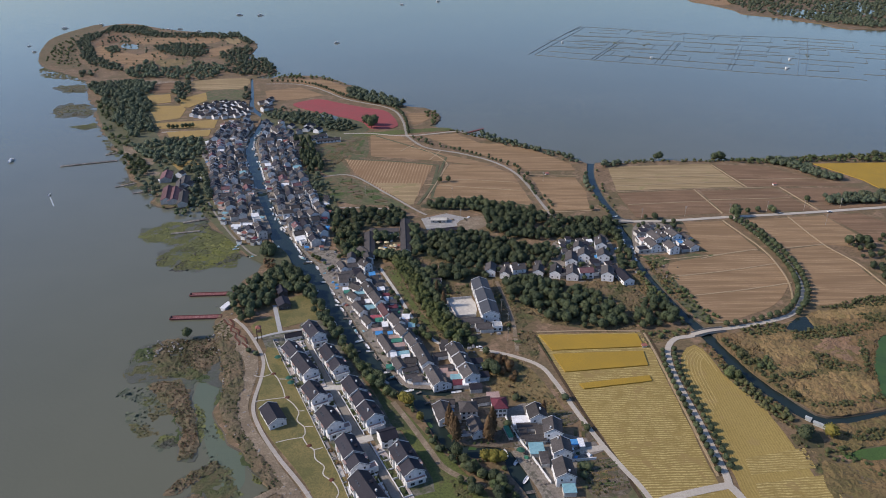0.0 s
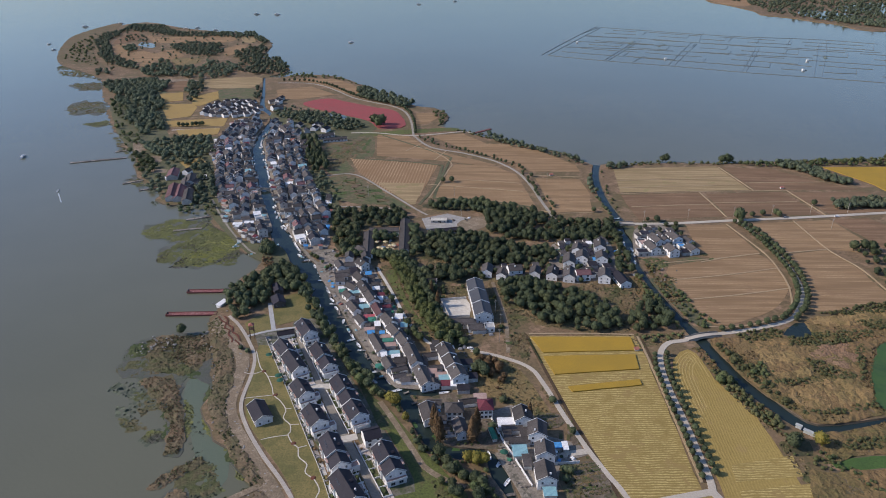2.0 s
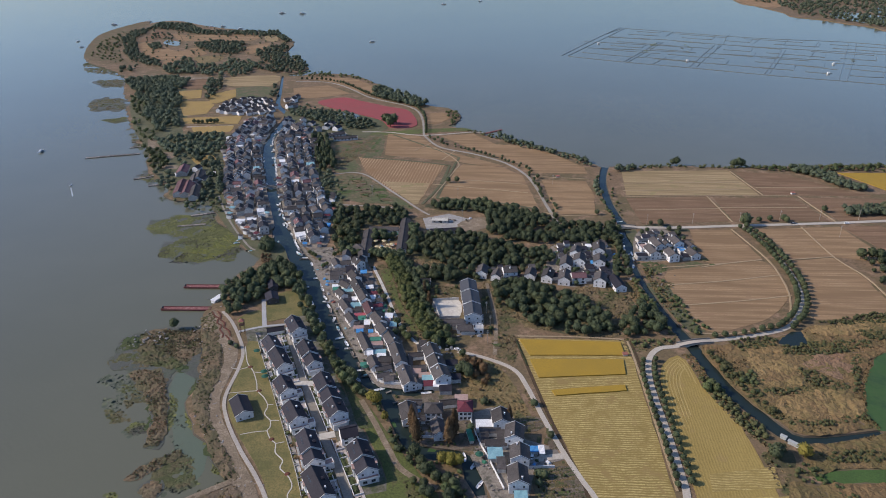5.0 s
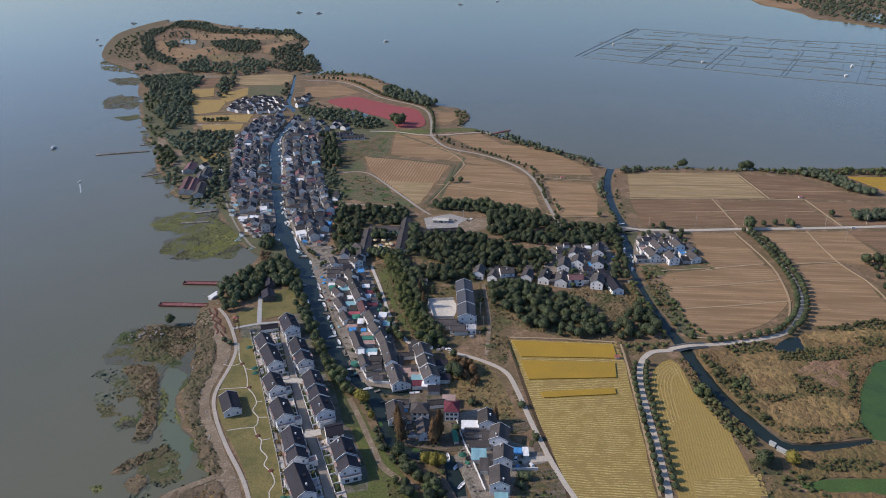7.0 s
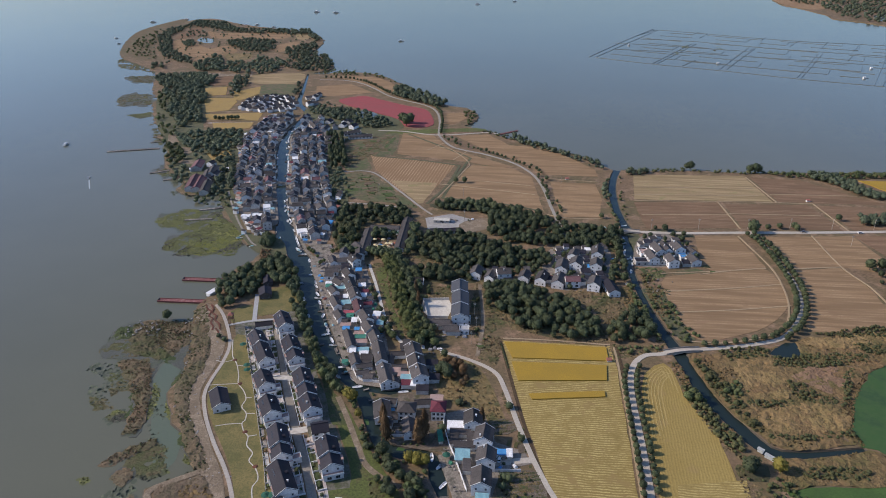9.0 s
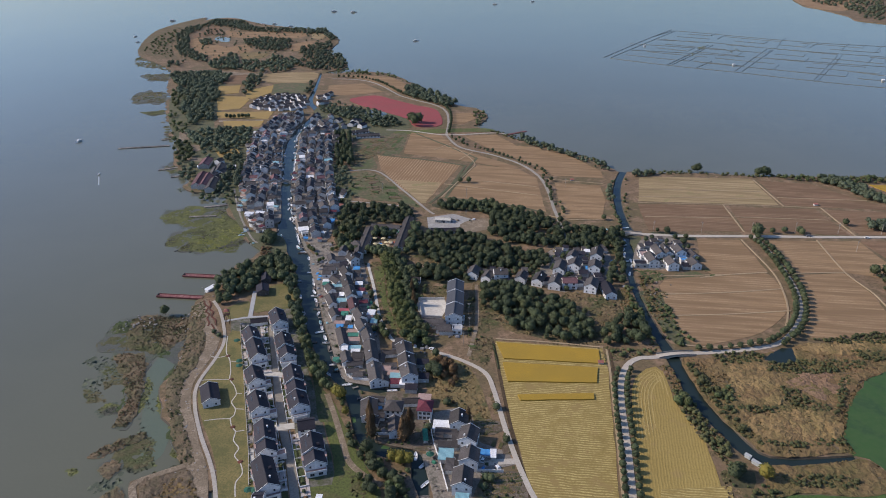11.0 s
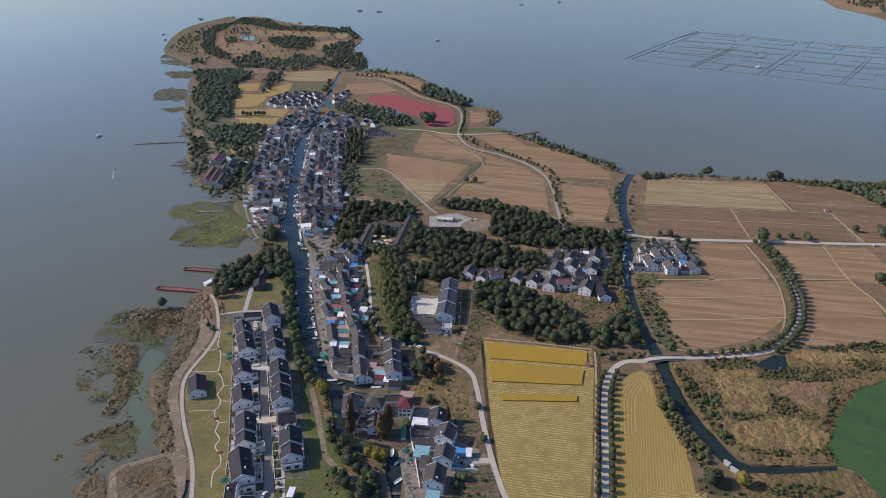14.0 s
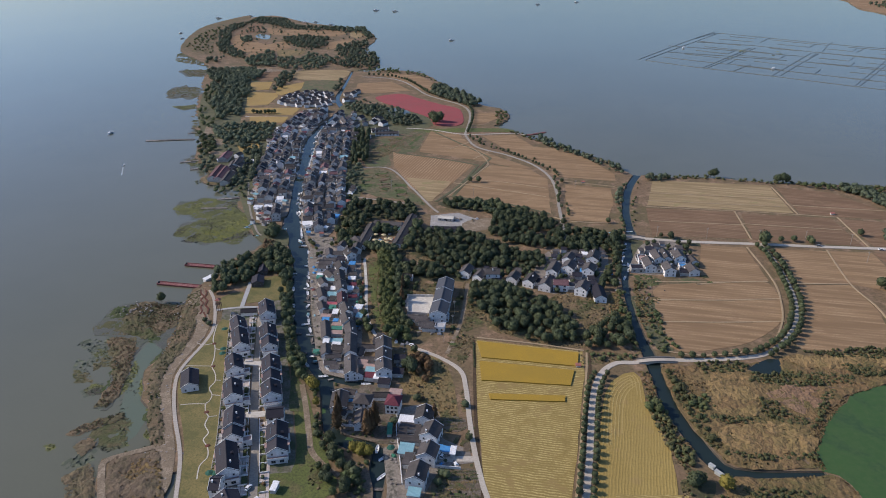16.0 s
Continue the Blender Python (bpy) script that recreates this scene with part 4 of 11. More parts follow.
def house(near, far, width, eave, rise=None, wall=None, roof=None, label="", group="village houses", step=0.0, copings=True, chimneys=1,
          name="house", storeys=2, windows=True, base=0.9, porch=False):
    """A gabled house whose ridge runs from near to far (plan points). step: share of the length whose roof sits lower, at the near end."""
    a, b = Vector(near), Vector(far)
    d = b - a
    length = max(d.length, 3.0)
    turn = math.degrees(math.atan2(d.y, d.x))
    c = (a + b) / 2
    rise = rise or width * 0.27
    ridge = eave + rise
    wall, roof = wall or PLASTER, roof or TILE
    FOOT.append((c.x, c.y, radians(turn), length / 2, width / 2))
    e = base_empty(name, c.x, c.y, base, turn, label or "white-walled house with an old grey tiled gable roof", "house", group)
    L1 = length * (1 - step)
    x_mid = length / 2 - L1 / 2
    blocks = [(x_mid, L1, 0.0)]
    if step:
        blocks.append((-length / 2 + length * step / 2, length * step, -1.0))
    for x, ln, dz in blocks:
        w = part("wall", gable_wall(ln, width, eave + dz, ridge + dz), wall, e)
        r = part("roof", gable_roof(ln, width, eave + dz, ridge + dz), roof, e)
        for o in (w, r):
            o.location = (x, 0, 0)
        if not dz:
            main_roof = r
        if copings:
            for s in (-1, 1):
                if dz < 0 and s > 0:
                    continue
                v = part("gable_coping", verge(ln, width, eave + dz + 0.2, ridge + dz + 0.2), wall, e)
                v.location = (x + s * ln / 2, 0, 0)
    for k in range(chimneys):
        cx = x_mid + (rng.random() - 0.5) * L1 * 0.7
        cy = rng.choice((-1, 1)) * width * 0.17
        zz = ridge - rise * 0.34
        bm = boxes((-0.4, 0.4, -0.35, 0.35, -0.6, 1.2), (-0.48, 0.48, -0.42, 0.42, 1.2, 1.35))
        part("chimney", bm, wall, main_roof).location = (cx - x_mid, cy, zz)
    if windows:
        for s in range(storeys):
            z = 0.95 + s * (eave / storeys)
            k = max(1, int(length / 4.2))
            for i in range(k):
                x = -length / 2 + length * (i + 0.5) / k
                me = WINDOWS[rng.randrange(3)] if s else rng.choice(WINDOWS)
                opening(e, me, x, -width / 2, z, 0)
                if width > 5:
                    opening(e, me, x, width / 2, z, 180)
            for y in ((-width / 4, width / 4) if width > 7.5 else (0,)):
                opening(e, WINDOWS[2], -length / 2, y, z, -90)
        opening(e, DOOR, -length / 2 + length * 0.5 + 1.2, -width / 2, 0.1, 0, "door")
    if porch:
        balcony = part("balcony", boxes((-length / 2 - 2.4, -length / 2, -width / 2, width / 2, 2.9, 3.15), (-length / 2 - 2.4, -length / 2 - 2.25, -width / 2, width / 2, 3.15, 4.1),
                              (-length / 2 - 2.4, -length / 2, -width / 2, -width / 2 + 0.15, 3.15, 4.1), (-length / 2 - 2.4, -length / 2, width / 2 - 0.15, width / 2, 3.15, 4.1)), PLASTER, e)
        part("terrace_floor", boxes((-length / 2 - 2.2, -length / 2 - 0.1, -width / 2 + 0.2, width / 2 - 0.2, 3.16, 3.2)), TERRACOTTA, balcony)
        part("porch_room", boxes((-length / 2 - 2.1, -length / 2, -width / 2 + 0.3, width / 2 - 0.3, 0, 2.9)), PLASTER, e)
        opening(e, WINDOWS[1], -length / 2 - 2.1, -width / 5, 0.9, -90)
        opening(e, WINDOWS[1], -length / 2 - 2.1, width / 5, 0.9, -90)
    return e


def hip_house(x, y, turn, lx, ly, eave, rise, label, group="street houses", tiles=None):
    """A square house under a hipped roof with a short ridge."""
    FOOT.append((x, y, radians(turn), lx / 2, ly / 2))
    e = base_empty("house", x, y, 0.9, turn, label, "house", group)
    part("wall", boxes((-lx / 2, lx / 2, -ly / 2, ly / 2, 0, eave)), PLASTER, e)
    bm = bmesh.new()
    a, b, r = lx / 2 + 0.6, ly / 2 + 0.6, max(0.4, (lx - ly) / 2 + 0.6)
    low = [bm.verts.new(q) for q in ((-a, -b, eave - 0.25), (a, -b, eave - 0.25), (a, b, eave - 0.25), (-a, b, eave - 0.25))]
    rim = [bm.verts.new(q) for q in ((-a, -b, eave), (a, -b, eave), (a, b, eave), (-a, b, eave))]
    top = [bm.verts.new((-r, 0, eave + rise)), bm.verts.new((r, 0, eave + rise))]
    for i in range(4):
        bm.faces.new((low[i], low[(i + 1) % 4], rim[(i + 1) % 4], rim[i]))
    for f in ((rim[0], rim[1], top[1], top[0]), (rim[1], rim[2], top[1]), (rim[2], rim[3], top[0], top[1]), (rim[3], rim[0], top[0]), low[::-1]):
        bm.faces.new(f)
    bmesh.ops.recalc_face_normals(bm, faces=bm.faces)
    roof = part("roof", bm, tiles or TILE, e)
    part("ridge_cap", boxes((-r - 0.1, r + 0.1, -0.2, 0.2, eave + rise - 0.08, eave + rise + 0.22)), tiles or TILE, roof)
    for z in (0.9, 3.8):
        for k in (-0.3, 0.0, 0.3):
            opening(e, WINDOWS[0], lx * k, -ly / 2, z, 0)
            opening(e, WINDOWS[2], -lx / 2, ly * k, z, -90)
    return e


def shed(x, y, turn, lx, ly, h, material, label, wall=None, pitch=0.5, name="shed", group="sheds", base=0.9):
    """A lean-to: four walls under one sheet that slopes and is ribbed."""
    FOOT.append((x, y, radians(turn), lx / 2, ly / 2))
    e = base_empty(name, x, y, base, turn, label, "shed", group)
    part("wall", boxes((-lx / 2, lx / 2, -ly / 2, ly / 2, 0, h - 0.1)), wall or PLASTER_B, e)
    bm = bmesh.new()
    n = 2 * max(3, int(lx / 0.5))
    rings = []
    for i in range(n + 1):
        x0, lift = -lx / 2 - 0.3 + (lx + 0.6) * i / n, 0.07 * (i % 2)
        rings.append([bm.verts.new(q) for q in ((x0, -ly / 2 - 0.3, h - 0.08), (x0, ly / 2 + 0.3, h + pitch - 0.08),
                                                (x0, ly / 2 + 0.3, h + pitch + 0.06 + lift), (x0, -ly / 2 - 0.3, h + 0.06 + lift))])
    for a, b in zip(rings, rings[1:]):
        for i in range(4):
            bm.faces.new((a[i], b[i], b[(i + 1) % 4], a[(i + 1) % 4]))
    bm.faces.new(rings[0])
    bm.faces.new(rings[-1][::-1])
    bmesh.ops.recalc_face_normals(bm, faces=bm.faces)
    part("roof", bm, material, e)
    return e


def flat_block(x, y, turn, lx, ly, h, label, wall=None, group="village houses", name="house", top=None):
    """A flat-roofed annexe with a parapet, a roof deck and windows."""
    FOOT.append((x, y, radians(turn), lx / 2, ly / 2))
    e = base_empty(name, x, y, 0.9, turn, label, "house", group)
    part("wall", boxes((-lx / 2, lx / 2, -ly / 2, ly / 2, 0, h)), wall or PLASTER, e)
    part("parapet", boxes((-lx / 2, lx / 2, -ly / 2, -ly / 2 + 0.2, h, h + 0.8), (-lx / 2, lx / 2, ly / 2 - 0.2, ly / 2, h, h + 0.8),
                          (-lx / 2, -lx / 2 + 0.2, -ly / 2 + 0.2, ly / 2 - 0.2, h, h + 0.8), (lx / 2 - 0.2, lx / 2, -ly / 2 + 0.2, ly / 2 - 0.2, h, h + 0.8)), wall or PLASTER, e)
    part("roof", boxes((-lx / 2 + 0.2, lx / 2 - 0.2, -ly / 2 + 0.2, ly / 2 - 0.2, h, h + 0.08)), top or PAVING, e)
    for s in range(max(1, int(h / 3))):
        opening(e, WINDOWS[0], -lx / 4, -ly / 2, 0.9 + 3 * s, 0)
        opening(e, WINDOWS[0], lx / 4, -ly / 2, 0.9 + 3 * s, 0)
        opening(e, WINDOWS[2], -lx / 2, 0, 0.9 + 3 * s, -90)
    return e


# two rows of new villas with dark roofs
VILLA = "white villa with a stepped dark slate gable roof"
VROW = "villa rows"
for pts, w, st in (([(-90.1, 362.4), (-98.4, 374.6)], 9.2, 0), ([(-79, 344), (-90.1, 361.6)], 9.4, 0.0), ([(-69.9, 319.6), (-78.2, 332.5)], 9.6, 0),
                   ([(-57.7, 295.3), (-66.2, 309.3)], 9.8, 0), ([(-41.5, 264.7), (-52, 286.2)], 10.0, 0.35), ([(-30.8, 240.9), (-42, 259.2)], 10.2, 0.0),
                   ([(-80.7, 384.2), (-89.8, 399.8)], 9.8, 0), ([(-61.9, 348.7), (-74.3, 371.2)], 9.8, 0.4), ([(-43.9, 315.1), (-55.4, 337.2)], 10.2, 0.4),
                   ([(-37.1, 301.2), (-43.8, 313.4)], 10.2, 0), ([(-14.3, 260.5), (-23.4, 280.1)], 10.6, 0.4)):
    v = house(pts[0], pts[1], w, 6.6, 3.2, PLASTER, SLATE, VILLA, VROW, st, True, 1, "villa", 2, True, 0.9, True)
    ln = (Vector(pts[1]) - Vector(pts[0])).length
    for side in (-1, 1):
        for k in range(2):
            x = ln * (0.22 if k else -0.2)
            y = side * (w / 2 + 0.9)
            bay = part("bay", boxes((x - 1.7, x + 1.7, min(y - side * 0.9, y), max(y - side * 0.9, y), 0, 5.8)), PLASTER, v)
            opening(bay, WINDOWS[1], x, y, 0.9, 0 if side < 0 else 180)
            opening(bay, WINDOWS[1], x, y, 3.7, 0 if side < 0 else 180)
            part("bay_roof", boxes((x - 1.9, x + 1.9, min(y - side * 0.9, y + side * 0.2), max(y - side * 0.9, y + side * 0.2), 5.8, 6.0)), TERRACOTTA, bay)
    slope = math.degrees(math.atan2(3.2, w / 2))
    for k in range(3):
        light = part("rooflight", boxes((-0.55, 0.55, -0.4, 0.4, -0.05, 0.1)), GLASS, v)
        light.matrix_local = pose(ln * (0.1 + 0.09 * k), w * 0.3, 6.6 + 3.2 * 0.4 + 0.24, -slope)
    part("dormer", gable_wall(1.6, 1.8, 1.0, 1.5), SLATE, v).matrix_local = pose(ln * 0.05, -w * 0.26, 8.0, 0, 0, 90)
for pts, w in (([(-30.5, 234.6), (-35.8, 233.4)], 9), ([(-16.4, 218.7), (-25.6, 229)], 11), ([(-7.1, 202.9), (-16.2, 215.3)], 11)):
    house(pts[0], pts[1], w, 6.2, 2.6, PLASTER, SLATE, VILLA, VROW, 0, True, 1, "villa", 2)

# garden walls, hedges and plots on both sides of the alley
def wall_run(points, h, thick, material, label, name="garden_wall", group="garden walls", z=0.95):
    ob = strip(name, points, thick, material, z + h, z - 0.1, 4)
    return tagged(ob, label, "wall" if "wall" in name else "hedge", group)


HEDGE = surface("clipped_hedge", (0.05, 0.07, 0.025), (0.065, 0.085, 0.03), (0.035, 0.045, 0.018), 0.2, 1.2, relief=0.8)
for a, b in (([(-86.6, 371), (-95.7, 391.8)], 1), ([(-72.9, 343.2), (-83.2, 364.6)], 1), ([(-47.4, 291.7), (-67.4, 331.9)], 1), ([(-25.9, 249.1), (-45.1, 287.3)], 1),
             ([(-65.8, 341.6), (-87.1, 386)], 1), ([(-42.7, 295.4), (-61.6, 333.2)], 1), ([(-19.6, 250.6), (-38.9, 288.7)], 1)):
    wall_run(a, 1.0, 0.25, PLASTER, "low white garden wall along the alley")
for q in ([(-55.9, 324.3), (-51.2, 315)], [(-47.1, 307.6), (-43, 299.5)], [(-33, 279), (-26.4, 265.9)], [(-22.9, 260.2), (-18.8, 252.8)], [(-77, 366), (-71, 354.9)], [(-60, 312.9), (-53.5, 300.7)]):
    wall_run(q, 0.8, 1.6, HEDGE, "clipped green hedge in a villa garden", "hedge", "hedges")
pts = [(-25.6, 292.3), (-34, 288.8)]
house(pts[0], pts[1], 9, 5.2, 2.2, PLASTER, SLATE, "low white gatehouse with a dark roof between villas", VROW, 0, False, 0, "villa", 2)
for q in [(-61.4, 348), (-36.8, 299.6), (-67.7, 324.5), (-54.2, 299.2), (-37.2, 268.6), (-82, 386.3)]:
    flat_block(q[0], q[1], 119, 4.2, 7.6, 3.0, "flat-roofed white villa annexe with a terrace", None, VROW, "annexe", TERRACOTTA)

pts = [(-90.3, 302.3), (-99, 316.9)]
house(pts[0], pts[1], 9.6, 3.6, 2.4, PLASTER, SLATE, "lone white lakeside hall with a dark slate roof", "", 0, True, 0, "hall", 1)
pts = [(-94.1, 394.2), (-104.6, 390.3)]
house(pts[0], pts[1], 5, 3.0, 1.4, PLASTER, SLATE, "low gatehouse with a grey roof by the lawn", "", 0, False, 0, "gatehouse", 1)
house((-112.6, 430.3), (-117.2, 441.1), 8.5, 3.4, 1.9, DARK_WALL, SLATE, "dark timber pavilion with a slate roof under trees", "lawn pavilions", 0, False, 0, "pavilion", 1)
house((-117.8, 449.3), (-121.9, 460.3), 6.5, 3.0, 1.5, DARK_WALL, SLATE, "dark timber pavilion with a slate roof under trees", "lawn pavilions", 0, False, 0, "pavilion", 1)

# school with its long stepped roof
SCHOOL_ROOF = surface("blue_grey_sheet_roof", (0.072, 0.074, 0.082), (0.060, 0.062, 0.070), (0.048, 0.05, 0.056), 0.2, 1.5, rough=0.6, relief=0.2, depth=0.1)
SCHOOL = "long two-storey white school wing with blue-grey roof"
for pts in ([(28.4, 446), (26.8, 461.8)], [(30.9, 428), (28.9, 445.2)], [(32.5, 411), (31, 427.2)]):
    house(pts[0], pts[1], 11.5, 6.8, 2.4, PLASTER, SCHOOL_ROOF, SCHOOL, "school wings", 0, True, 0, "school", 2)

# ---- houses of the middle street, the canal compound and the cottages ----
OLD = "white house with a weathered grey tiled roof"
LOW = "low grey-roofed courtyard house beside the canal"


row_rng = random.Random(31)


def row_of(points, width, eave, rise=None, label=OLD, group="street houses", uneven=False, **kw):
    """One house for each pair of plan points (near gable, far gable)."""
    for i in range(0, len(points) - 1, 2):
        k = row_rng.uniform(0.75, 1.02) if uneven else 1.0
        a, b = Vector(points[i]), Vector(points[i + 1])
        if uneven:
            mid, half = (a + b) / 2, (a - b) / 2 * row_rng.uniform(0.8, 1.1)
            half.rotate(Matrix.Rotation(radians(row_rng.gauss(0, 8) + (90 if row_rng.random() < 0.3 else 0)), 2))
            a, b = mid + half, mid - half
        house(a, b, width * k, eave * (row_rng.choice((0.62, 0.8, 1.0, 1.08)) if uneven else 1.0), rise, label=label, group=group, **kw)


row_of([(-58.5, 488.4), (-65.1, 495.7), (-56.9, 462.6), (-63, 472.5), (-50.8, 443.6), (-57.7, 458.2), (-44.3, 429.5), (-50.4, 442.6), (-28.8, 400.4), (-35.1, 410.9), (-23.6, 387.4), (-29.6, 397.4), (-9.4, 353.4), (-16.4, 373.4)], 7.6, 6.0, 2.3, copings=False)
row_of([(-17, 375.9), (-23.6, 389.6)], 7.2, 5.2, 2.2, copings=False)
row_of([(-37.6, 412.9), (-43.4, 427)], 6.6, 5.0, 2.0, "white house under a faded maroon roof", roof=MAROON_OLD, copings=False)
row_of([(9.8, 361.8), (5.7, 373.5), (13.2, 350.5), (9.8, 361.1), (17.2, 338.9), (13.3, 350)], 9.6, 6.6, 2.6, "large white house with a grey tiled stepped roof", copings=True)
row_of([(-1.8, 334.2), (-8.5, 352)], 8, 4.6, 2.2)
row_of([(-71.7, 467.9), (-78.5, 467.3), (-60.7, 452.9), (-68.6, 459.6), (-62.2, 439.5), (-68.1, 447.4), (-55.5, 420.2), (-62.6, 432.4), (-48.4, 404.2), (-53.8, 413), (-32.6, 370.4), (-40.8, 389), (-25.1, 351.8), (-29.6, 362.4), (-16.8, 361.4), (-24, 360.8), (-77.1, 487.4), (-82.2, 498.4), (-67.8, 493.9), (-75.8, 492.2), (-70.4, 475.6), (-80.2, 473.4), (1.9, 335.9), (0.6, 340.3)], 5.8, 3.7, 1.8, LOW, storeys=1, chimneys=0, copings=False)
row_of([(1.9, 303.2), (-2, 317.6)], 9, 4.0, 2.0, LOW, storeys=1, chimneys=0)
row_of([(18.9, 292.2), (15.7, 304.6)], 6.8, 3.8, 2.0, LOW, storeys=1, chimneys=0)
hip_house(13.6, 312.4, 4, 9.4, 8.6, 5.8, 2.6, "square two-storey house under a grey hipped roof")
row_of([(9.4, 307.2), (2.4, 306.4)], 4.0, 2.8, 1.1, LOW, storeys=1, chimneys=0, copings=False)
row_of([(2.2, 369.4), (-6.6, 367.1), (-5.2, 355.4), (-6.3, 365.0), (5.6, 355.4), (-3.2, 353.3)], 4.2, 3.0, 1.2, "low tiled range round a small courtyard", storeys=1, chimneys=0, copings=False)
row_of([(-16.2, 354.6), (-25.2, 350.8), (-16.4, 347), (-23.5, 344.4)], 4.4, 2.9, 1.2, LOW, storeys=1, chimneys=0, copings=False)
row_of([(6.2, 320.5), (-1.7, 320.3), (26, 323), (16.4, 320.7)], 4.5, 3.0, 1.2, LOW, storeys=1, chimneys=0, copings=False)
pts = [(32.9, 306.8), (29.9, 319.7)]
hip_house(31, 314.2, 4, 7.6, 9.0, 6.6, 2.6, "white two-storey house with a maroon tiled roof", "", MAROON)
row_of([(51.5, 301.1), (50.4, 312.2), (57.5, 288.9), (58.2, 300.2), (60.2, 273.8), (60.2, 284.2), (59.2, 256.9), (58.6, 269.2)], 9.4, 6.2, 2.6, "tall white farmhouse with a dark grey roof", copings=True)
COTTAGE = "white cottage with a grey gable roof among trees"
for near, far, w, eave, lab in (
        ((36.4, 479.5), (37.8, 492.5), 8.0, 4.6, COTTAGE), ((47.3, 475.5), (49.5, 485.5), 7.4, 4.2, COTTAGE),
        ((73.2, 477.5), (75.4, 488.5), 8.0, 4.6, COTTAGE), ((86, 475.5), (89.1, 489), 8.2, 4.6, COTTAGE), ((98.9, 472), (101.5, 487), 9.0, 4.8, COTTAGE),
        ((101.9, 495), (104.2, 510), 9.0, 5.4, COTTAGE), ((113.3, 503.4), (115.6, 515.5), 9.4, 5.6, COTTAGE), ((111.7, 520.4), (114.3, 531.5), 8.0, 4.8, COTTAGE),
        ((131.3, 522.8), (133.1, 538), 9.2, 6.2, "tall white cottage with a dark roof by the canal"), ((129, 501.8), (130.4, 513.5), 9.2, 6.0, "tall white cottage with a dark roof by the canal"),
        ((125.3, 470.6), (127.8, 483), 9.0, 5.6, COTTAGE), ((140.5, 464), (136.8, 481.4), 8.4, 4.0, "low cottage with a dark slate roof by the canal")):
    house(near, far, w, eave, w * 0.29, PLASTER, SLATE if "slate" in lab else TILE, lab, "wood cottages", 0, False, rng.choice((0, 1)), storeys=2 if eave > 5 else 1)
house((63.5, 484.5), (53, 482.5), 9.0, 6.6, 2.4, PLASTER, TILE, "broad two-storey white house with a grey roof", "wood cottages", 0, False, 1)
house((115.8, 479.6), (104.8, 478.2), 8.0, 5.6, 2.2, PLASTER, MAROON_OLD, "white house with a faded maroon roof", "wood cottages", 0, False, 0)
for near, far, w, eave in (((176.8, 521.2), (173.6, 535.9), 8.4, 5.6), ((191.3, 518.0), (188.5, 529.6), 8.6, 5.6), ((209.5, 522.9), (206.1, 533.4), 8.4, 4.2), ((183.7, 535.1), (180.0, 550.3), 8, 6), ((189.8, 538.2), (186.2, 553.5), 7.5, 5.6), ((200.0, 540.8), (196.8, 554.4), 8.6, 6.2), ((210.9, 540.6), (207.9, 549.3), 7, 3.6)):
    house(near, far, w, eave, w * 0.28, PLASTER, TILE, "white canal-side house with a grey roof by the bridge", "bridge houses", 0, False, 1 if eave > 5 else 0, storeys=2 if eave > 5 else 1)
flat_block(166.3, 523, 8, 10, 8, 3.2, "low dark-roofed canal building beside the bridge", PLASTER_B, "bridge houses", "house", SLATE)
flat_block(170.5, 540.2, 8, 7, 12, 3.4, "low building with a clay-tiled roof terrace", PLASTER, "bridge houses", "house", TERRACOTTA)
flat_block(184.1, 525.9, 8, 6, 6, 2.9, "low flat annexe between two houses", PLASTER_B, "bridge houses", "annexe", TOWN_PAVING)
flat_block(201.4, 535.1, 8, 6, 6, 2.9, "low flat annexe between two houses", PLASTER, "bridge houses", "annexe", BLUE)
row_of([(-1.6, 468.6), (-9.6, 468.0)], 5.6, 3.0, 1.5, "low grey-roofed house among trees", storeys=1, chimneys=0)
row_of([(-30.7, 520.8), (-34.8, 586.7)], 8, 3.4, 1.6, "long low workshop with a dark tiled roof", "workshops", storeys=1, chimneys=0, copings=False)
row_of([(-38.5, 564.1), (-64.3, 563), (-59.8, 511.6), (-64.3, 557.9), (-69.6, 526.3), (-62.5, 517.9)], 8, 3.4, 1.6, "long low workshop with a dark tiled roof", "workshops", storeys=1, chimneys=0, copings=False)
row_of([(-135.4, 832.2), (-151.4, 864.7), (-153.3, 853.9), (-164.1, 874.6), (-179.6, 836.1), (-193.7, 861.2), (-209.2, 876.3), (-224.7, 900.8)], 8, 4.6, 2.2, "white house on the village edge", "village houses", uneven=True)

SHEET = {"blue": (BLUE, "shed with a bright blue sheet roof"), "teal": (TEAL, "shed under a pale teal sheet roof"), "rust": (RUST, "shed under a rusty red roof"),
         "maroon": (MAROON, "shed under a maroon roof"), "white": (WHITE, "shed under a white ribbed sheet roof"), "tile": (TILE, "low lean-to with a grey tiled roof"),
         "slate": (SLATE, "low lean-to with a dark roof"), "clay": (TERRACOTTA, "low annexe with a pale clay roof"),
         "red": (surface("red_sheet", (0.42, 0.10, 0.12), (0.36, 0.085, 0.10), (0.28, 0.07, 0.08), 0.3, 1.5, rough=0.6, relief=0.1), "shed under a bright red sheet roof"),
         "green": (surface("green_sheet", (0.05, 0.2, 0.14), (0.06, 0.24, 0.17), (0.04, 0.15, 0.10), 0.3, 1.5, rough=0.6, relief=0.1), "shed under a dark green sheet roof")}


street_rng = random.Random(71)


def sheds(colour, points, lx, ly, turn=0, h=3.0):
    m, lab = SHEET[colour]
    for q in points:
        shed(q[0], q[1], turn, lx, ly, h, m, lab, PLASTER_B, 0.6)


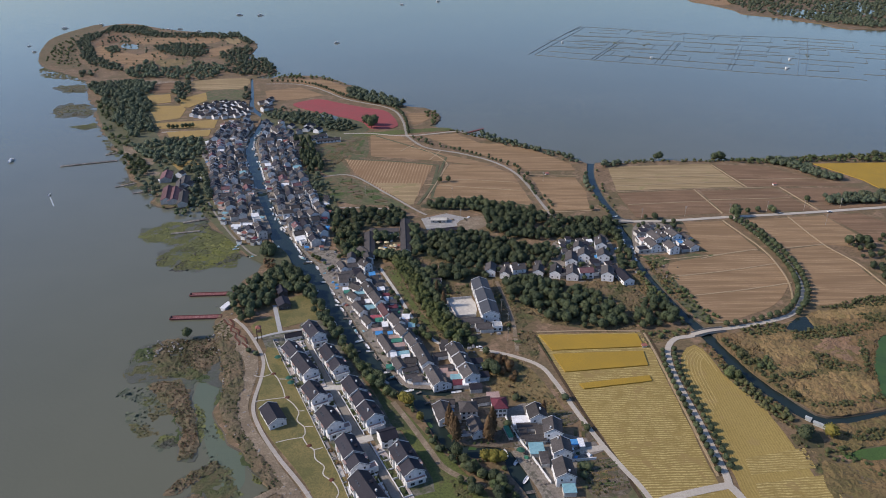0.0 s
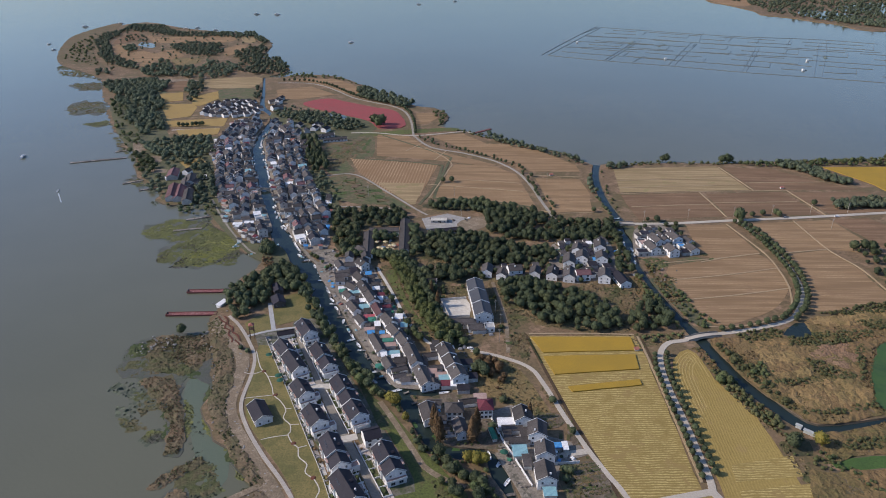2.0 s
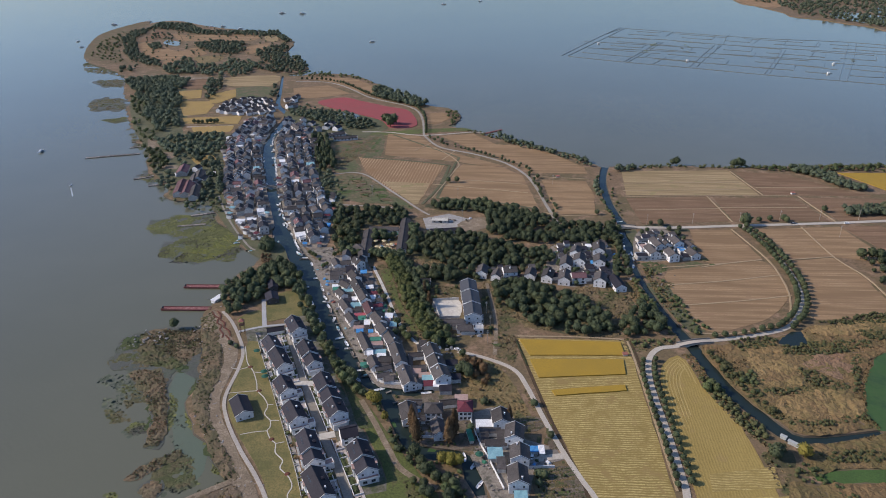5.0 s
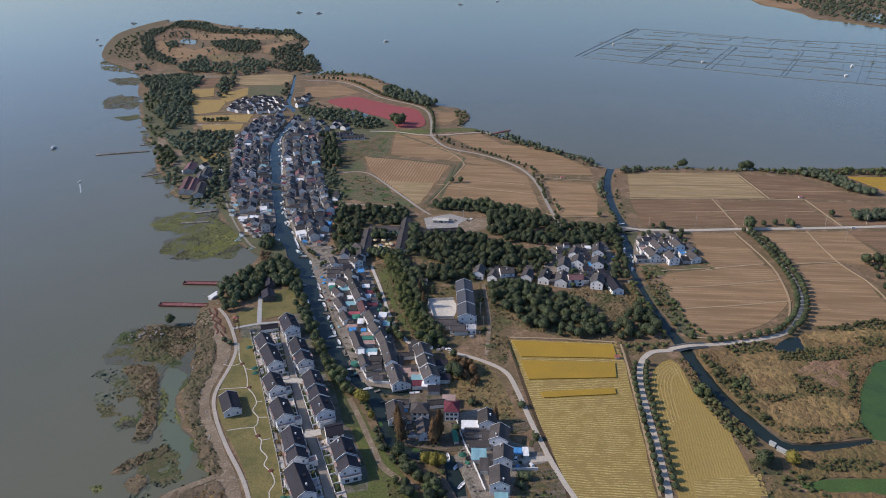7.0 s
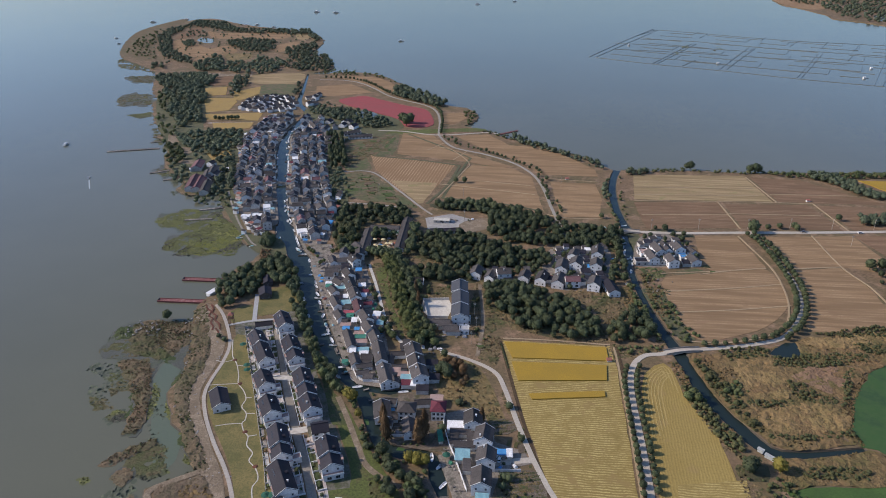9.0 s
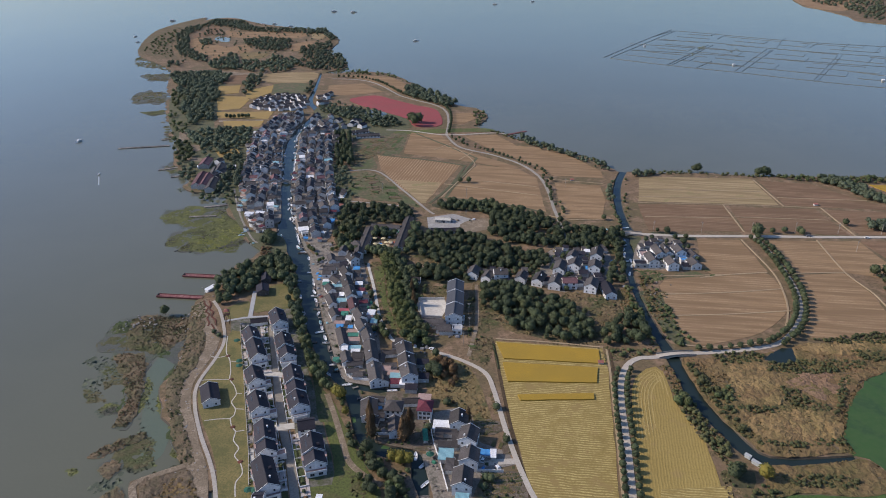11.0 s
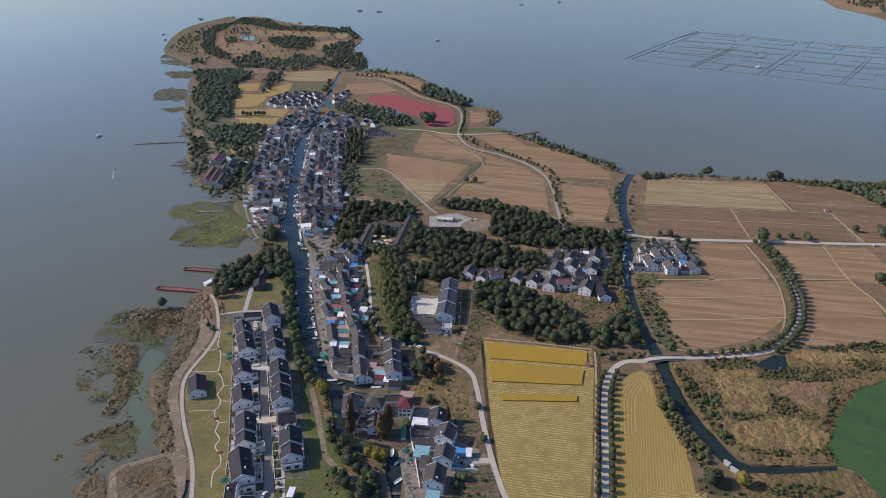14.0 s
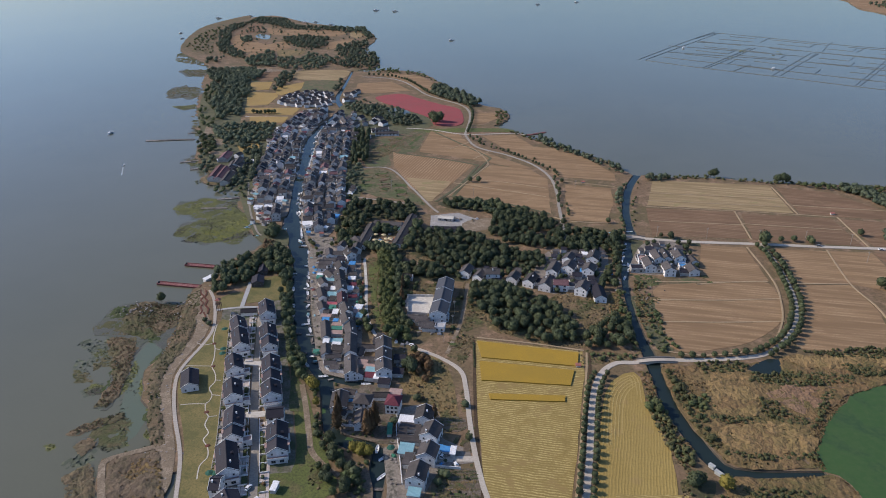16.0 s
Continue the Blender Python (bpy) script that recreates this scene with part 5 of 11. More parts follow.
# coloured sheets over the small courts between the two rows of the middle street
for colour, x, y, lx, ly in (("teal", -60.8, 449.6, 9.0, 3.6), ("white", -72.4, 455.8, 4.4, 3.2), ("green", -70.8, 450.4, 4.2, 3.4), ("white", -54.5, 437.4, 3.6, 4.6), ("teal", -51.9, 428.4, 6.8, 6.2), ("red", -46.4, 415.2, 7.2, 3.2),
                             ("green", -44.2, 410.4, 4.6, 4.4), ("white", -39.6, 404.6, 3.6, 5.6), ("clay", -44.2, 398.6, 6.8, 3.2), ("blue", -42.8, 394.4, 4.4, 3.2), ("blue", -35.4, 394.4, 3.0, 3.0), ("clay", -32.2, 388.6, 6.2, 2.8), ("green", -30.4, 383.8, 6.6, 2.8),
                             ("clay", -28.6, 379.2, 7.2, 3.6), ("teal", -25.6, 370.4, 7.6, 3.8), ("white", -23.8, 366, 5.2, 2.8), ("blue", -55.2, 480.4, 4.6, 5.2), ("green", -33.4, 355.6, 3.4, 3.2), ("slate", -66.4, 464.2, 6.0, 3.2), ("tile", -54.6, 445.2, 4.6, 5.4),
                             ("slate", -58.6, 434.4, 4.6, 5.0), ("tile", -48.6, 421.8, 4.6, 6.0), ("tile", -39.4, 399.2, 3.4, 3.6), ("slate", -36.8, 382.2, 3.4, 5.4), ("tile", -20.4, 355.6, 7.0, 4.0), ("slate", -65.6, 481, 7.0, 5.0)):
    shed(x, y, 9 if colour != "slate" else 14, lx, ly, street_rng.uniform(2.4, 3.2), SHEET[colour][0], SHEET[colour][1], PLASTER_B, street_rng.uniform(0.3, 0.8))
sheds("teal", [(7.2, 343.8)], 6, 4, 5)
sheds("teal", [(47.9, 281.2)], 7.3, 7.5, 4)
sheds("teal", [(60.1, 253)], 6, 5, 3)
sheds("maroon", [(8.6, 338.3)], 6, 4.5, 5)
sheds("clay", [(-0.6, 350.1), (5.2, 346.6)], 6.4, 4, 5)
sheds("clay", [(28.4, 324.5)], 7, 7.5, 3)
sheds("blue", [(63.7, 286.8), (68, 286.5)], 3.8, 3.4, 4, 2.2)
sheds("blue", [(-104, 569.2)], 5, 7, 0)
sheds("white", [(42.4, 303.5)], 9.7, 6.5, 4)
sheds("white", [(15.4, 337.9), (-186, 575.2), (-176.5, 578.7), (-140.5, 593.1)], 8, 4, 2)
sheds("white", [(-6.9, 241.7), (71.7, 285.9)], 2.6, 5.4, 4, 2.6)
house((-10.4, 563.3), (14.3, 567.6), 6.0, 3.0, 1.0, PLASTER_B, SLATE, "long low dark-roofed store beside the work yard", "workshops", 0, False, 0, "store", 1)
house((-11.2, 589.7), (3.4, 590.1), 6.5, 2.8, 1.2, PLASTER_B, YARD, "pale-roofed workshop hall on the work yard", "workshops", 0, False, 0, "workshop", 1)
sheds("tile", [(45, 298.8), (48.1, 289.2)], 11, 4, 4)
sheds("tile", [(42.3, 293), (51.1, 295), (50.9, 274.2)], 4, 8, 4)
sheds("tile", [(22.8, 407.5), (29.1, 400.9)], 9, 6.5, 5)
sheds("slate", [(20.7, 360.5), (23.6, 346), (18.8, 334.3)], 7, 5, 6)
sheds("slate", [(169.3, 543.4), (176.8, 561.2), (202.1, 524.8), (121.3, 499.2), (105.1, 484.2), (119.6, 533.3), (92.2, 483), (62, 480.2), (51.1, 483)], 7, 6, 6)
sheds("white", [(124.8, 539.3), (192.7, 545.5)], 4.5, 4, 6)
sheds("blue", [(125.6, 507.5), (200.7, 541.8)], 5, 4, 4)
row_of([(25.7, 410.5), (10.3, 409.1)], 5.5, 3.2, 1.3, "low classroom range with a grey roof by the yard", "school wings", storeys=1, chimneys=0, copings=False)
row_of([(31.5, 403.7), (21.8, 402)], 6.5, 3.2, 1.4, "low school gatehouse with a grey roof", "school wings", storeys=1, chimneys=0, copings=False)
for q, lx, ly in zip([(36.2, 402.8), (36.9, 416)], (6.5, 4.5), (6, 5)):
    flat_block(q[0], q[1], 4, lx, ly, 3.4, "flat-roofed white annexe beside the school", None, "school wings", "annexe")
for q in ([(2, 442.1), (20.7, 445.5)], [(2, 442.1), (8.7, 419.5)], [(8.9, 417.9), (23, 419.3)]):
    wall_run(q, 2.0, 0.3, PLASTER_B, "plastered wall round the school yard", "yard_wall", "yard walls")
for q in ([(33.5, 312.2), (38.5, 294.8), (43.5, 282.3), (52.3, 258.9)], [(6.9, 293.6), (19.1, 295)], [(40.9, 293), (51.3, 294.1)], [(44.7, 280.4), (52.8, 281)], [(63.5, 274.3), (77.8, 276)], [(-28.5, 354.1), (-20.6, 341.4), (-5, 340), (15.6, 338.1)], [(162.8, 519), (182.2, 522.9), (196.2, 526.2)]):
    wall_run(q, 1.7, 0.35, PLASTER, "whitewashed yard wall beside the houses", "yard_wall", "yard walls")

# ---- the old canal town: close rows on both banks ----
canal_line = spline(WEST_CANAL, 6)
TOWN = {
    "west": ([(-220.6, 635.6), (-235.7, 658.9), (-252.7, 721.7), (-286.3, 801.4), (-296.6, 861.4), (-297.9, 930.4), (-271.7, 957.7), (-260.4, 927.4), (-248.2, 860.1), (-226.9, 765.6), (-198.4, 688.6), (-173.5, 624.1), (-152.4, 566.7), (-158.3, 555.9), (-172.6, 552.1), (-186.7, 568.8)], -1),
    "east": ([(-238.7, 888.3), (-231.7, 911.8), (-198, 875.1), (-172.2, 811.2), (-155, 730.3), (-134.6, 676.5), (-118.9, 629), (-102.3, 573.8), (-96.3, 530.1), (-108.1, 524.5), (-120.3, 532.6), (-148, 589.9), (-178.4, 672.6), (-202.4, 746.4), (-220.1, 800)], 1),
}
TOWN_LABELS = ("close-built white town house with a grey tiled roof", "narrow old town house with a dark tiled roof", "weathered town house with stained white walls")


def along(line, step):
    """Points and headings at even steps along a line."""
    carry = 0.0
    for a, b in zip(line, line[1:]):
        d = b - a
        s = carry
        while s < d.length:
            yield a + d * (s / d.length), d.normalized()
            s += step
        carry = s - d.length


town_rng = random.Random(21)
for bank, (poly, side) in TOWN.items():
    for column in range(10):
        off = 13.6 + column * 10.2
        for p0, d in along(canal_line, 11.0 + (column % 3) * 0.9):
            right = Vector((d.y, -d.x))
            c = p0 - right * side * (off + town_rng.uniform(-1.3, 1.9)) + d * town_rng.uniform(-2.5, 2.5)
            if not inside(c.x, c.y, poly) or covered(c.x, c.y, 2.6):
                continue
            t = town_rng.random()
            ax = Matrix.Rotation(town_rng.gauss(0, 0.09), 2) @ d
            if ax.y > 0:
                ax = -ax
            if t < 0.72:
                across = town_rng.random() < 0.26
                ln, w = (town_rng.uniform(7.0, 10.0), town_rng.uniform(5.5, 7.5)) if across else (town_rng.uniform(8.5, 14.5), town_rng.uniform(6.2, 9.2))
                if across:
                    ax = Vector((ax.y, -ax.x))
                eave = town_rng.choice((3.1, 3.6, 5.2, 5.8, 6.4, 6.8))
                two = eave > 5
                house(c + ax * ln / 2, c - ax * ln / 2, w, eave, w * town_rng.uniform(0.24, 0.32),
                      town_rng.choice((PLASTER, PLASTER_B, PLASTER_B)), town_rng.choice((TILE, TILE, TILE, TILE, SLATE, MAROON_OLD if town_rng.random() < 0.4 else TILE)), town_rng.choice(TOWN_LABELS), "old town houses",
                      0.35 if ln > 12 and town_rng.random() < 0.5 else 0, town_rng.random() < 0.4, 1 if town_rng.random() < 0.3 else 0, "town_house", 2 if two else 1, two and column < 1)
            elif t < 0.80:
                flat_block(c.x, c.y, math.degrees(math.atan2(d.y, d.x)) + 90, town_rng.uniform(5, 8), town_rng.uniform(5, 8), town_rng.uniform(3.2, 6.2), "flat-roofed white town house with a roof terrace", None,
                           "old town houses", "town_house", town_rng.choice((PAVING, TERRACOTTA, TOWN_PAVING)))
            elif t < 0.95:
                k = town_rng.choice(("tile", "tile", "tile", "tile", "slate", "white", "white", "rust", "teal", "maroon"))
                shed(c.x, c.y, math.degrees(math.atan2(d.y, d.x)) + 90, town_rng.uniform(5, 9), town_rng.uniform(5, 9), town_rng.uniform(2.6, 3.4),
                     SHEET[k][0], SHEET[k][1], PLASTER, 0.6)


def scatter_houses(poly, n, axis, label, group, roof, size=(8, 11), tries=400, gap=9.5, eave=(3.2, 5.6), wall=None):
    """Loose houses in a plan area, kept apart from one another."""
    xs, ys, put = [q[0] for q in poly], [q[1] for q in poly], []
    while tries and len(put) < n:
        tries -= 1
        c = Vector((town_rng.uniform(min(xs), max(xs)), town_rng.uniform(min(ys), max(ys))))
        if not inside(c.x, c.y, poly) or any((c - o).length < gap for o in put):
            continue
        put.append(c)
        a = radians(axis + town_rng.gauss(0, 22))
        ax, ln = Vector((math.cos(a), math.sin(a))), town_rng.uniform(*size)
        house(c - ax * ln / 2, c + ax * ln / 2, town_rng.uniform(6.5, 8.5), town_rng.uniform(*eave), None, wall or town_rng.choice((PLASTER, PLASTER_B)), town_rng.choice(roof), label, group, 0, False, 0, "house", 1, False)


scatter_houses([(-357.1, 970.3), (-364.2, 1029.6), (-339.7, 1061.9), (-300.4, 1053.6), (-274.7, 994.1), (-297.6, 965.3)], 62, 60, "small white house in the north village cluster", "north cluster", (TILE,), (6, 9), 900, 8.2, (2.8, 4.6), PLASTER)
scatter_houses([(-279.2, 1055.3), (-265, 1071.9), (-244.5, 1021.1), (-259.3, 1005.7)], 7, 70, "small white house beyond the canal", "north cluster", (TILE,))
for near, far, w, eave, tiles in (((-270.8, 637.3), (-281.1, 674.6), 11, 4, MAROON_OLD), ((-263.8, 636.3), (-273.4, 672.1), 10, 4, MAROON_OLD), ((-294.1, 699.4), (-300.0, 723.7), 11, 4, MAROON_OLD), ((-252.3, 628.5), (-261.1, 659.7), 9, 4.2, TILE), ((-267.3, 679.6), (-273.8, 704.5), 9, 5, TILE), ((-268.9, 670.4), (-276.2, 694.5), 8, 4, TILE)):
    house(near, far, w, eave, w * 0.24, PLASTER_B, tiles, "long waterside hall with a faded tiled roof", "red-roofed hamlet", 0, False, 0, "hall", 1, False)
for q in [(-297.4, 702.0), (-262.9, 705.3)]:
    shed(q[0], q[1], 30, 9, 5, 2.6, WHITE, "shed under a white ribbed sheet roof", PLASTER, 0.4)
scatter_houses([(-296.3, 734.1), (-281.3, 727.2), (-256.5, 679.8), (-261.6, 665.2)], 4, 70, "small grey-roofed house among trees", "red-roofed hamlet", (TILE,))
scatter_houses([(-84.9, 510), (-61.6, 512.1), (-58.3, 496.7), (-75.3, 490)], 3, 100, LOW, "street houses", (TILE,))


# small lean-tos and yards that fill the gaps between the larger houses
def infill(poly, gap, odds, kinds, turn, low=2.4, high=3.4, size=(3.5, 6.0), label=None):
    xs, ys = [q[0] for q in poly], [q[1] for q in poly]
    y = min(ys)
    while y < max(ys):
        x = min(xs)
        while x < max(xs):
            px, py = x + town_rng.uniform(-1, 1), y + town_rng.uniform(-1, 1)
            if inside(px, py, poly) and town_rng.random() < odds and not covered(px, py, 2.0) and not any(inside(px, py, c) for c in (canal_w, canal_b, canal_e)):
                k = town_rng.choice(kinds)
                shed(px, py, turn + town_rng.gauss(0, 5), town_rng.uniform(*size), town_rng.uniform(*size), town_rng.uniform(low, high), SHEET[k][0], SHEET[k][1],
                     town_rng.choice((PLASTER, PLASTER_B)), 0.5, "lean_to", "small lean-tos")
            x += gap
        y += gap


MIX = ("tile",) * 9 + ("slate", "slate", "slate", "white", "white", "clay", "teal", "rust", "maroon")
infill([(-83.3, 494.4), (-60.1, 504.8), (-44.9, 464), (-18.3, 397.7), (-9.1, 365.1), (-2.6, 341.9), (-20.6, 341.4), (-29.1, 357.1), (-43.2, 384.8), (-59.5, 424.1)], 5.2, 0.75, MIX, 10)
infill([(-3.9, 383.8), (2.7, 384.4), (10.1, 354.7), (18.3, 338.3), (2.3, 336.8)], 5.0, 0.7, MIX, 8)
infill([(33, 310.6), (44.1, 315.7), (53.9, 284.8), (58.3, 261), (52.1, 259.6), (41.8, 281.9)], 5.0, 0.5, ("tile", "slate", "white"), 5)
infill([(99.5, 543.4), (140.4, 552.9), (135.3, 485.3), (96.4, 477.1)], 5.2, 0.55, ("tile", "tile", "slate", "slate"), 10)
infill([(39.4, 500.6), (86.4, 501.9), (86, 485.4), (40.2, 484)], 6.0, 0.4, ("tile", "slate"), 10)
infill([(170, 561.4), (193.2, 585.2), (215.5, 542.9), (207.5, 527.3), (164, 521.2)], 6.0, 0.45, ("tile", "tile", "slate", "slate"), 10)
infill(TOWN["west"][0], 6.2, 0.6, MIX, 75, size=(2.8, 5.2))
infill(TOWN["east"][0], 6.2, 0.6, MIX + ("blue",), 95, size=(2.8, 5.2))
infill([(-170.2, 811.4), (-156.8, 829.5), (-159.7, 841.7), (-184.2, 865.5)], 7.0, 0.4, MIX, 75)
infill([(-122.2, 660.6), (-120.4, 677.7), (-97.1, 580.9), (-103.4, 580.3)], 7.0, 0.4, MIX, 75)
infill([(-357.1, 970.3), (-364.2, 1029.6), (-339.7, 1061.9), (-300.4, 1053.6), (-274.7, 994.1), (-297.6, 965.3)], 9, 0.4, ("tile", "slate", "white"), 60)
infill([(-0.9, 309.3), (12.8, 311), (17.7, 297.1), (5.7, 295.7)], 6, 0.3, ("tile", "slate"), 5)

infill([(-223.3, 627.7), (-216.3, 633.8), (-181.7, 563.9), (-164, 558.7), (-155.9, 539.2), (-172.8, 536.5)], 5.5, 0.5, MIX, 75, size=(2.8, 4.8))
infill([(-131.3, 650.6), (-123.5, 660.3), (-98.5, 593.9), (-101.9, 576.7)], 6.5, 0.45, MIX, 95, size=(3, 5))

scatter_houses([(-254.6, 952.4), (-228.1, 936.4), (-193.1, 928), (-159.5, 902.3), (-155.9, 869.3), (-190.5, 876.2), (-216.2, 884.4), (-237.7, 905)], 14, 100, "white house on the village edge", "village houses", (TILE, TILE, SLATE), (8, 12), 600, 9.0, (3.0, 5.2))

# ---- trees and reeds ----
def ico(sub):
    bm = bmesh.new()
    bmesh.ops.create_icosphere(bm, subdivisions=sub, radius=1.0)
    v = np.array([q.co[:] for q in bm.verts])
    f = np.array([[q.index for q in t.verts] for t in bm.faces])
    bm.free()
    return v, f


ICO, ICO2 = ico(1), ico(2)
OCTA = (np.array([[1, 0, 0], [0, 1, 0], [-1, 0, 0], [0, -1, 0], [0, 0, 1], [0, 0, -1.0]]),
        np.array([[0, 1, 4], [1, 2, 4], [2, 3, 4], [3, 0, 4], [1, 0, 5], [2, 1, 5], [3, 2, 5], [0, 3, 5]]))
tree_rng = np.random.default_rng(5)


def crown_data(puffs, sprays, height, radius, low=0.35, slim=1.0, cone=False, core=2, clump=1.0):
    """A leafy crown: an uneven dome with many small clumps and sprays of leaves standing off it. Returns points and triangles."""
    def girth(u):
        if cone:
            return min(1.0, u * 7) * (1 - u) ** 0.75
        return math.sqrt(max(0.0, 1 - (2 * u - 1) ** 2)) * (0.9 + 0.22 * (1 - u))
    shift = Vector(tree_rng.uniform(-50, 50, 3))
    z0, z1 = low * height, 0.96 * height

    def place(d, out):
        u = (d[2] + 1) / 2
        flat = math.hypot(d[0], d[1]) or 1e-6
        swell = 1 + 0.22 * noise.noise(Vector(d) * 1.7 + shift) + 0.16 * noise.noise(Vector(d) * 3.6 + shift)
        r = radius * slim * girth(u) * swell * out
        return np.array([d[0] / flat * r, d[1] / flat * r, z0 + (z1 - z0) * (0.5 + (u - 0.5) * (0.6 + 0.4 * swell) * out)])
    base = ICO2 if core == 2 else ICO
    vs, fs, n = [np.array([place(d, 0.9) for d in base[0]])], [base[1].copy()], len(base[0])
    for k in range(puffs + sprays):
        d = tree_rng.normal(size=3)
        d /= np.linalg.norm(d)
        d[2] = abs(d[2]) if tree_rng.random() < 0.6 else d[2]
        if k < puffs:
            size = radius * tree_rng.uniform(0.09, 0.17) * (1.5 if core == 1 else clump)
            v = OCTA[0] * tree_rng.uniform(0.6, 1.3, (6, 1)) * size * np.array([1, 1, 0.8]) + place(d, tree_rng.uniform(0.86, 1.02))
            f = OCTA[1]
        else:
            v = place(d, tree_rng.uniform(0.95, 1.1)) + tree_rng.normal(size=(4, 3)) * radius * 0.085
            f = np.array([[0, 1, 2], [0, 2, 3]])
        vs.append(v)
        fs.append(f + n)
        n += len(v)
    return np.concatenate(vs), np.concatenate(fs)


def trunk_data(height, r):
    """A tapered trunk with three limbs."""
    vs, fs, n = [], [], 0
    stems = [((0, 0, 0), (0.05, 0.03, height), r, r * 0.45)]
    for k in range(3):
        a = k * 2.1 + 0.4
        stems.append(((0.03, 0.02, height * 0.6), (math.cos(a) * height * 0.35, math.sin(a) * height * 0.35, height * 1.15), r * 0.5, r * 0.2))
    for a, b, r0, r1 in stems:
        ring = np.array([[math.cos(i * math.pi / 3), math.sin(i * math.pi / 3), 0] for i in range(6)])
        vs.append(np.concatenate([ring * r0 + np.array(a), ring * r1 + np.array(b)]))
        fs.append(np.array([q for i in range(6) for q in ([i, (i + 1) % 6, 6 + (i + 1) % 6], [i, 6 + (i + 1) % 6, 6 + i])]) + n)
        n += 12
    return np.concatenate(vs), np.concatenate(fs)


def fast_mesh(name, v, f, materials, slots=None):
    me = bpy.data.meshes.new(name)
    me.vertices.add(len(v))
    me.vertices.foreach_set("co", np.asarray(v, dtype=np.float32).ravel())
    me.loops.add(len(f) * 3)
    me.loops.foreach_set("vertex_index", np.asarray(f, dtype=np.int32).ravel())
    me.polygons.add(len(f))
    me.polygons.foreach_set("loop_start", np.arange(len(f), dtype=np.int32) * 3)
    for m in materials:
        me.materials.append(m)
    if slots is not None:
        me.polygons.foreach_set("material_index", np.asarray(slots, dtype=np.int32))
    me.polygons.foreach_set("use_smooth", np.ones(len(f), dtype=bool))
    me.update(calc_edges=True)
    me.validate()
    return me


# round broadleaf, tall, slender conical
KINDS = {
    "round": [(crown_data(52, 44, 8.0, 3.3, 0.16, clump=1.25), trunk_data(4.0, 0.22)) for k in range(9)],
    "far": [(crown_data(19, 16, 6.8, 3.5, 0.15, core=1), trunk_data(4.0, 0.22)) for k in range(6)],
    "tall": [(crown_data(70, 50, 11.0, 2.8, 0.12), trunk_data(6.0, 0.25)) for k in range(4)],
    "slim": [(crown_data(240, 200, 13.0, 3.2, 0.04, 0.82, True), trunk_data(9.0, 0.25)) for k in range(3)],
    "cone": [(crown_data(70, 60, 5.6, 2.0, 0.12, 1.0, True), trunk_data(2.0, 0.14)) for k in range(4)],
    "bush": [(crown_data(8, 12, 2.4, 1.5, 0.05, core=1), trunk_data(0.8, 0.08)) for k in range(5)],
}
TREE_MESHES = {k: [(fast_mesh("crown", *c, [LEAF]), fast_mesh("trunk", *t, [BARK])) for c, t in v] for k, v in KINDS.items()}
COLOURED = {}


def crown_mesh(kind, i, leaf):
    """The crown of one build in other leaves."""
    key = (kind, i, leaf.name)
    if key not in COLOURED:
        me = TREE_MESHES[kind][i][0].copy()
        me.materials[0] = leaf
        COLOURED[key] = me
    return COLOURED[key]


def tree(x, y, kind, scale, leaf, label, group="", base=0.9):
    i = int(tree_rng.integers(len(KINDS[kind])))
    e = new("tree")
    e.matrix_world = pose(x, y, base, 0, 0, float(tree_rng.uniform(0, 360)))
    e.scale = (scale, scale, scale * float(tree_rng.uniform(0.9, 1.1)))
    tagged(e, label, "tree", group)
    c = new("crown", crown_mesh(kind, i, leaf))
    c.parent = e
    t = new("trunk", TREE_MESHES[kind][i][1])
    t.parent = e
    return e


def spots(poly, gap, jitter=0.45):
    """Places in a plan area, on a shaken triangular grid."""
    xs, ys = [q[0] for q in poly], [q[1] for q in poly]
    out, row, y = [], 0, min(ys)
    while y < max(ys):
        x = min(xs) + (gap / 2 if row % 2 else 0)
        while x < max(xs):
            px, py = x + tree_rng.uniform(-jitter, jitter) * gap, y + tree_rng.uniform(-jitter, jitter) * gap
            if inside(px, py, poly):
                out.append((px, py))
            x += gap
        y += gap * 0.87
        row += 1
    return out


